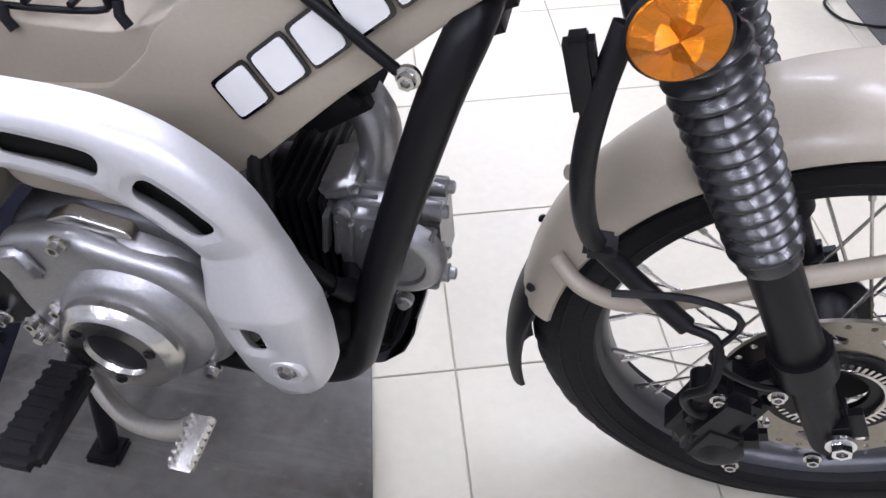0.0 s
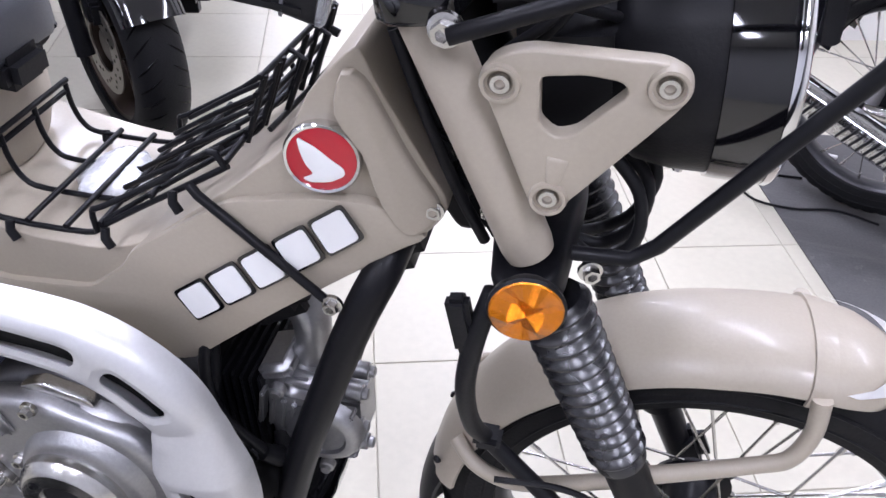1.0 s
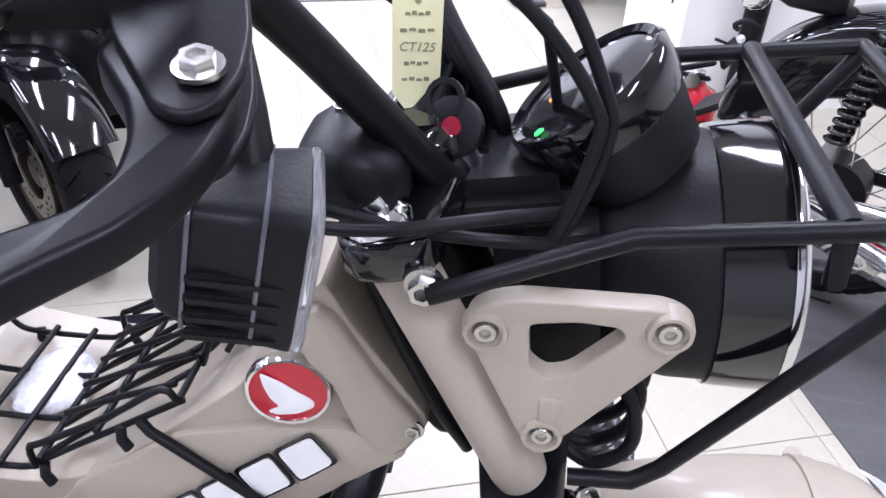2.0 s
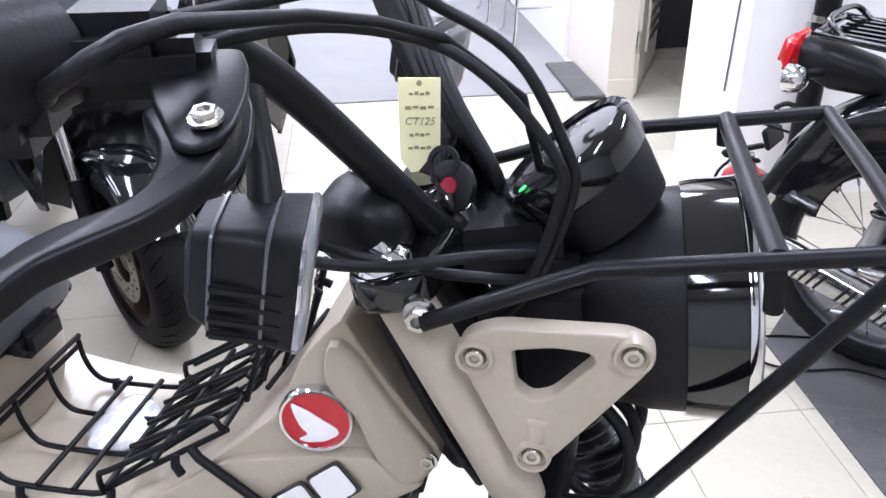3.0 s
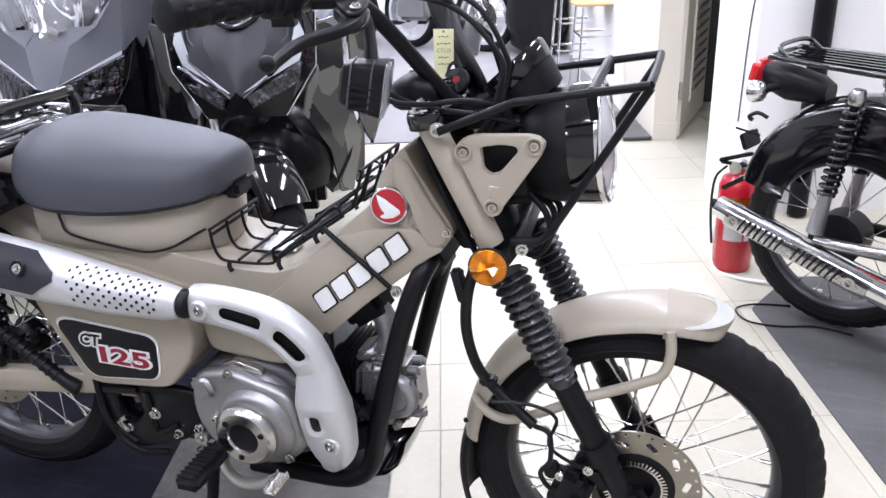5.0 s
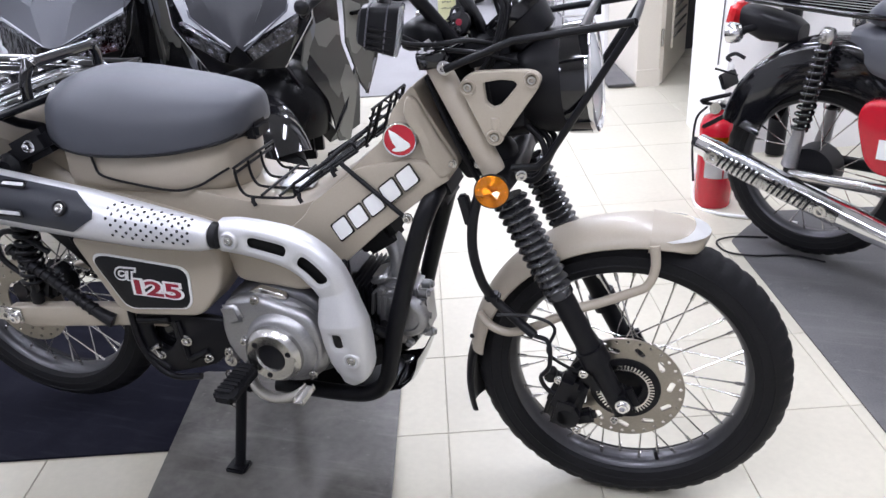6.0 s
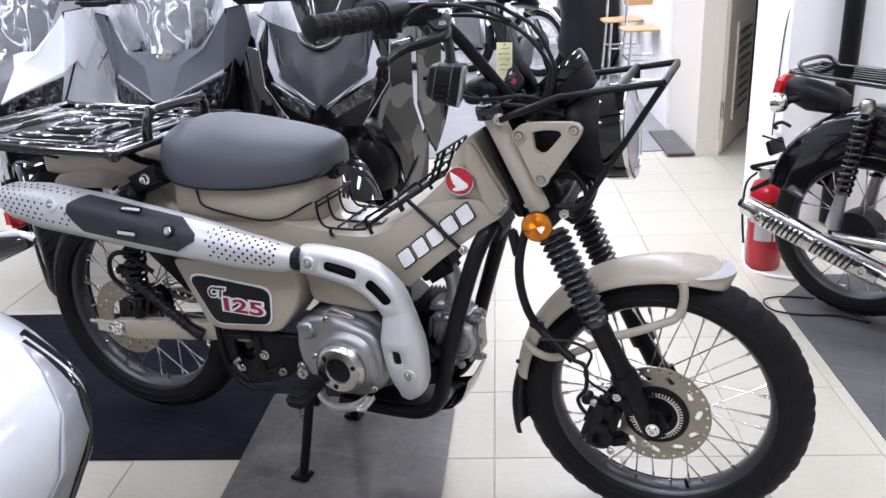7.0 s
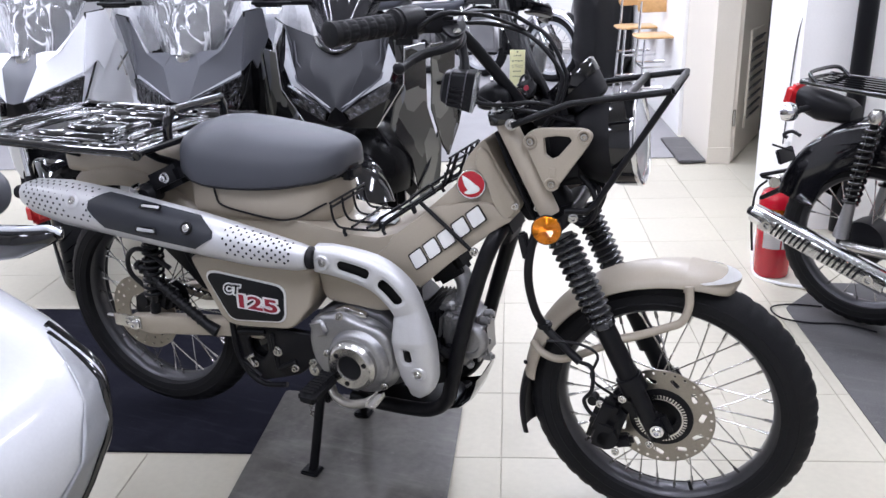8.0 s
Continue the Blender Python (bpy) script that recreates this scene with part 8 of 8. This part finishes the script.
tagged(wc, "white cable lying on the floor by the extinguisher", "cable")
bc = part("power_cable", tube([(1.60, 1.20, 0.009), (1.50, 1.19, 0.008), (1.445, 1.15, 0.006), (1.475, 1.08, 0.006), (1.56, 1.06, 0.009), (1.66, 1.08, 0.009), (1.75, 1.05, 0.009)], 0.003, 6, None, 6), BLACK_PLASTIC)
tagged(bc, "thin black cable loose on the grey mat", "cable")

# ---- stools by the partition ----
WOOD = mat("varnished_birch", (0.52, 0.31, 0.13), 0.35, var=0.18, scale=8, fine=60, coat=0.3)


def bar_stool():
    st = thing("bar_stool", (0, 0, 0), "bar stool with a wooden seat and chrome legs", "stool", "stools by the wall")
    part("seat", slab(rounded([(-0.195, -0.18), (0.195, -0.18), (0.195, 0.18), (-0.195, 0.18)], 0.10, 6), 0.622, 0.638, 0.006, "z"), WOOD, st, "round-cornered wooden seat")
    part("backrest", slab(rounded([(-0.15, 0.78), (0.15, 0.78), (0.15, 0.90), (-0.15, 0.90)], 0.04, 4), 0.16, 0.178, 0.005), WOOD, st, "curved wooden backrest")
    for sx in (-1, 1):
        part("leg", tube([(sx * 0.19, -0.20, 0.008), (sx * 0.17, -0.18, 0.03), (sx * 0.13, -0.12, 0.615)], 0.010, 10, None, 3), CHROME, st)
        part("leg", tube([(sx * 0.19, 0.22, 0.008), (sx * 0.17, 0.20, 0.03), (sx * 0.135, 0.15, 0.60), (sx * 0.12, 0.165, 0.86)], 0.010, 10), CHROME, st)
    for z, r in ((0.22, 0.165), (0.42, 0.148)):
        part("footrest", tube([(-r, -r, z), (r, -r, z), (r, r, z), (-r, r, z)], 0.007, 8, None, 0, True), CHROME, st)
    return st


stool = bar_stool()
copy_thing(stool, Matrix.Translation((0.42, 4.67, 0.007)) @ Matrix.Rotation(TURN_ROOM, 4, "Z") @ Matrix.Scale(0.92, 4))
stool.matrix_basis = Matrix.Translation((0.650, 4.10, 0.007)) @ Matrix.Rotation(TURN_ROOM, 4, "Z") @ Matrix.Scale(0.91, 4)

# ---- chrome cruiser far behind, front wheel to the viewer ----
def cruiser():
    c = thing("motorcycle", (0, 0, 0), "chrome cruiser with wire-spoke wheels on the carpet", "motorcycle", "cruisers in the back")
    w = wheel(0, 0.31, c, 0.31, 0.05, 0.05, "black tyre", 24)
    part("rim_band", hoop([(-0.036, 0.215), (-0.040, 0.240), (-0.036, 0.262), (0.036, 0.262), (0.040, 0.240), (0.036, 0.215)], (0, 0, 0.31), (0, 1, 0), 48), LAMP_WHITE, w, "wide bright rim")
    part("brake_disc", hoop([(-0.06, 0.08), (-0.06, 0.14), (-0.055, 0.14), (-0.055, 0.08)], (0, 0, 0.31), (0, 1, 0), 40), CHROME, w)
    part("front_mudguard", deep_guard(0, 0.31, 25, 150, 0.36, 0.075, 0.03), CHROME, c, "chrome front mudguard")
    for s in (-1, 1):
        part("fork_leg", tube([(0, s * 0.10, 0.31), (-0.30, s * 0.10, 0.95)], [0.028, 0.022], 14), CHROME, c, "chrome fork leg")
        part("handlebar", tube([(-0.32, 0, 1.0), (-0.34, s * 0.12, 1.06), (-0.50, s * 0.38, 1.08)], 0.012, 10), CHROME, c)
    part("headlamp", lathe([(-0.1, 0.03), (-0.05, 0.08), (0.02, 0.09), (0.03, 0.07)], (-0.12, 0, 0.92), (1, 0, 0), 28), CHROME, c)
    rings = [section(*q) for q in ((-1.0, 0.05, 0.72, 0.78, 3), (-0.85, 0.12, 0.70, 0.84, 3), (-0.6, 0.14, 0.70, 0.90, 3), (-0.4, 0.07, 0.76, 0.88, 3))]
    part("fuel_tank", skin(bmesh.new(), rings), BLACK_GLOSS, c)
    rings = [section(*q) for q in ((-1.7, 0.07, 0.62, 0.70, 3), (-1.4, 0.14, 0.60, 0.72, 3), (-1.05, 0.13, 0.64, 0.74, 3), (-0.95, 0.08, 0.70, 0.76, 3))]
    part("seat", skin(bmesh.new(), rings), SEAT_VINYL, c)
    part("engine_block", box((-0.72, 0, 0.42), (0.36, 0.24, 0.32), 0.04, None, None, 3), ALUMINIUM, c)
    part("frame_tube", tube([(-0.34, 0, 0.85), (-0.48, 0, 0.25), (-1.1, 0, 0.22), (-1.4, 0, 0.45)], 0.022, 10), BLACK_SATIN, c)
    wheel(-1.5, 0.31, c, 0.31, 0.06, 0.05, "black tyre", 24)
    return c


cr1 = cruiser()
copy_thing(cr1, Matrix.Translation((-1.266, 5.9, 0.007)) @ Matrix.Rotation(radians(-20), 4, "Z"))
cr1.matrix_basis = Matrix.Translation((-0.505, 5.66, 0.007)) @ Matrix.Rotation(radians(-15), 4, "Z") @ Matrix.Scale(0.97, 4)

# grey step at the foot of the partition, door in the passage, pipe on the wall
sb = part("step_box", box(uv(1.866, 2.83, 0.0145), (0.150, 0.58, 0.014), 0.004, Matrix.Rotation(TURN_ROOM, 3, "Z")), GREY_MAT)
tagged(sb, "low grey rubber step on the carpet edge", "step")
DA = Matrix.Rotation(TURN_ROOM - radians(26.2), 3, "Z")
DD, DN = DA @ Vector((0, 1, 0)), DA @ Vector((1, 0, 0))
DC = uv(2.086, 2.562) + DD * 0.375 - DN * 0.0175
door = tagged(part("door_1", box(DC + Vector((0, 0, 1.02)), (0.035, 0.75, 2.03), 0.004, DA), CREAM), "cream door with a louvred lower vent, open", "door", kind="structure")
part("vent_frame", box(DC + DN * 0.022 + Vector((0, 0, 0.42)), (0.012, 0.34, 0.54), 0.003, DA), CREAM, door)
for k in range(9):
    part("vent_slat", box(DC + DN * 0.030 + Vector((0, 0, 0.205 + 0.053 * k)), (0.010, 0.29, 0.050), 0.002, DA @ Matrix.Rotation(radians(35), 3, "Y")), GREY_SHEET, door)
for z in (0.25, 1.0, 1.8):
    part("hinge", lathe([(-0.045, 0.008), (0.045, 0.008)], uv(2.074, 2.556, z), (0, 0, 1), 12), STEEL, door)
pp = thing("wall_pipe", uv(2.215, 1.40), "dark vertical pipe fixed to the white wall", "pipe")
part("pipe", tube([uv(2.215, 1.40, 0.01), uv(2.215, 1.40, CEILING - 0.001)], 0.036, 20), BLACK_SATIN, pp)
for z in (0.6, 1.4, 2.2):
    part("pipe_clip", hoop([(-0.01, 0.036), (-0.01, 0.041), (0.01, 0.041), (0.01, 0.036)], uv(2.215, 1.40, z), (0, 0, 1), 18), STEEL, pp)
wv = part("wall_cable", tube([uv(2.045, 1.434, 2.3), uv(2.035, 1.434, 1.5), uv(2.02, 1.434, 1.0), uv(2.002, 1.50, 0.78), uv(2.000, 1.53, 0.35)], 0.003, 6, None, 5), GREY_MAT)
tagged(wv, "thin grey cable hanging on the white wall", "cable")

# ---- floor tiles ----
T, V00, U00 = 0.30, 0.837, 0.118


def tile_mesh():
    bm = bmesh.new()
    h, t, b = T / 2 - 0.0008, 0.008, 0.0012
    lo = [bm.verts.new((x * h, y * h, -t)) for x, y in ((-1, -1), (1, -1), (1, 1), (-1, 1))]
    mid = [bm.verts.new((x * h, y * h, -b)) for x, y in ((-1, -1), (1, -1), (1, 1), (-1, 1))]
    hi = [bm.verts.new((x * (h - b), y * (h - b), 0)) for x, y in ((-1, -1), (1, -1), (1, 1), (-1, 1))]
    bm.faces.new(hi)
    for a, c in ((lo, mid), (mid, hi)):
        for i in range(4):
            bm.faces.new((a[i], a[(i + 1) % 4], c[(i + 1) % 4], c[i]))
    return bm


first = None
rest_v, rest_f = [], []
i0, i1 = math.ceil((V0 - V00) / T), math.floor((V1 - V00) / T)
j0, j1 = math.ceil((U0 - U00) / T), math.floor((U1 - U00) / T)
for i in range(i0, i1):
    for j in range(j0, j1):
        v, u = V00 + T * (i + 0.5), U00 + T * (j + 0.5)
        if -0.95 < v < 2.45 and -1.6 < u < 5.6:
            m = Matrix.Translation(uv(v, u)) @ Matrix.Rotation(TURN_ROOM, 4, "Z")
            if first is None:
                first = part("tile", tile_mesh(), TILE, floor, sharp=0.2)
                first.matrix_basis = m
            else:
                again(first, m, floor)
        elif u < 3.2:
            h = T / 2 - 0.0008
            n = len(rest_v)
            rest_v += [uv(v - h, u - h), uv(v + h, u - h), uv(v + h, u + h), uv(v - h, u + h)]
            rest_v += [p + Vector((0, 0, -0.0035)) for p in rest_v[n:n + 4]]
            rest_f += [(n, n + 1, n + 2, n + 3)] + [(n + k, n + (k + 1) % 4, n + 4 + (k + 1) % 4, n + 4 + k) for k in range(4)]
me = bpy.data.meshes.new("tiles")
me.from_pydata([tuple(p) for p in rest_v], [], rest_f)
me.materials.append(TILE)
far_tiles = new("tiles", me)
far_tiles.parent = floor
tagged(far_tiles, "cream floor tiles further away", kind="stuff")
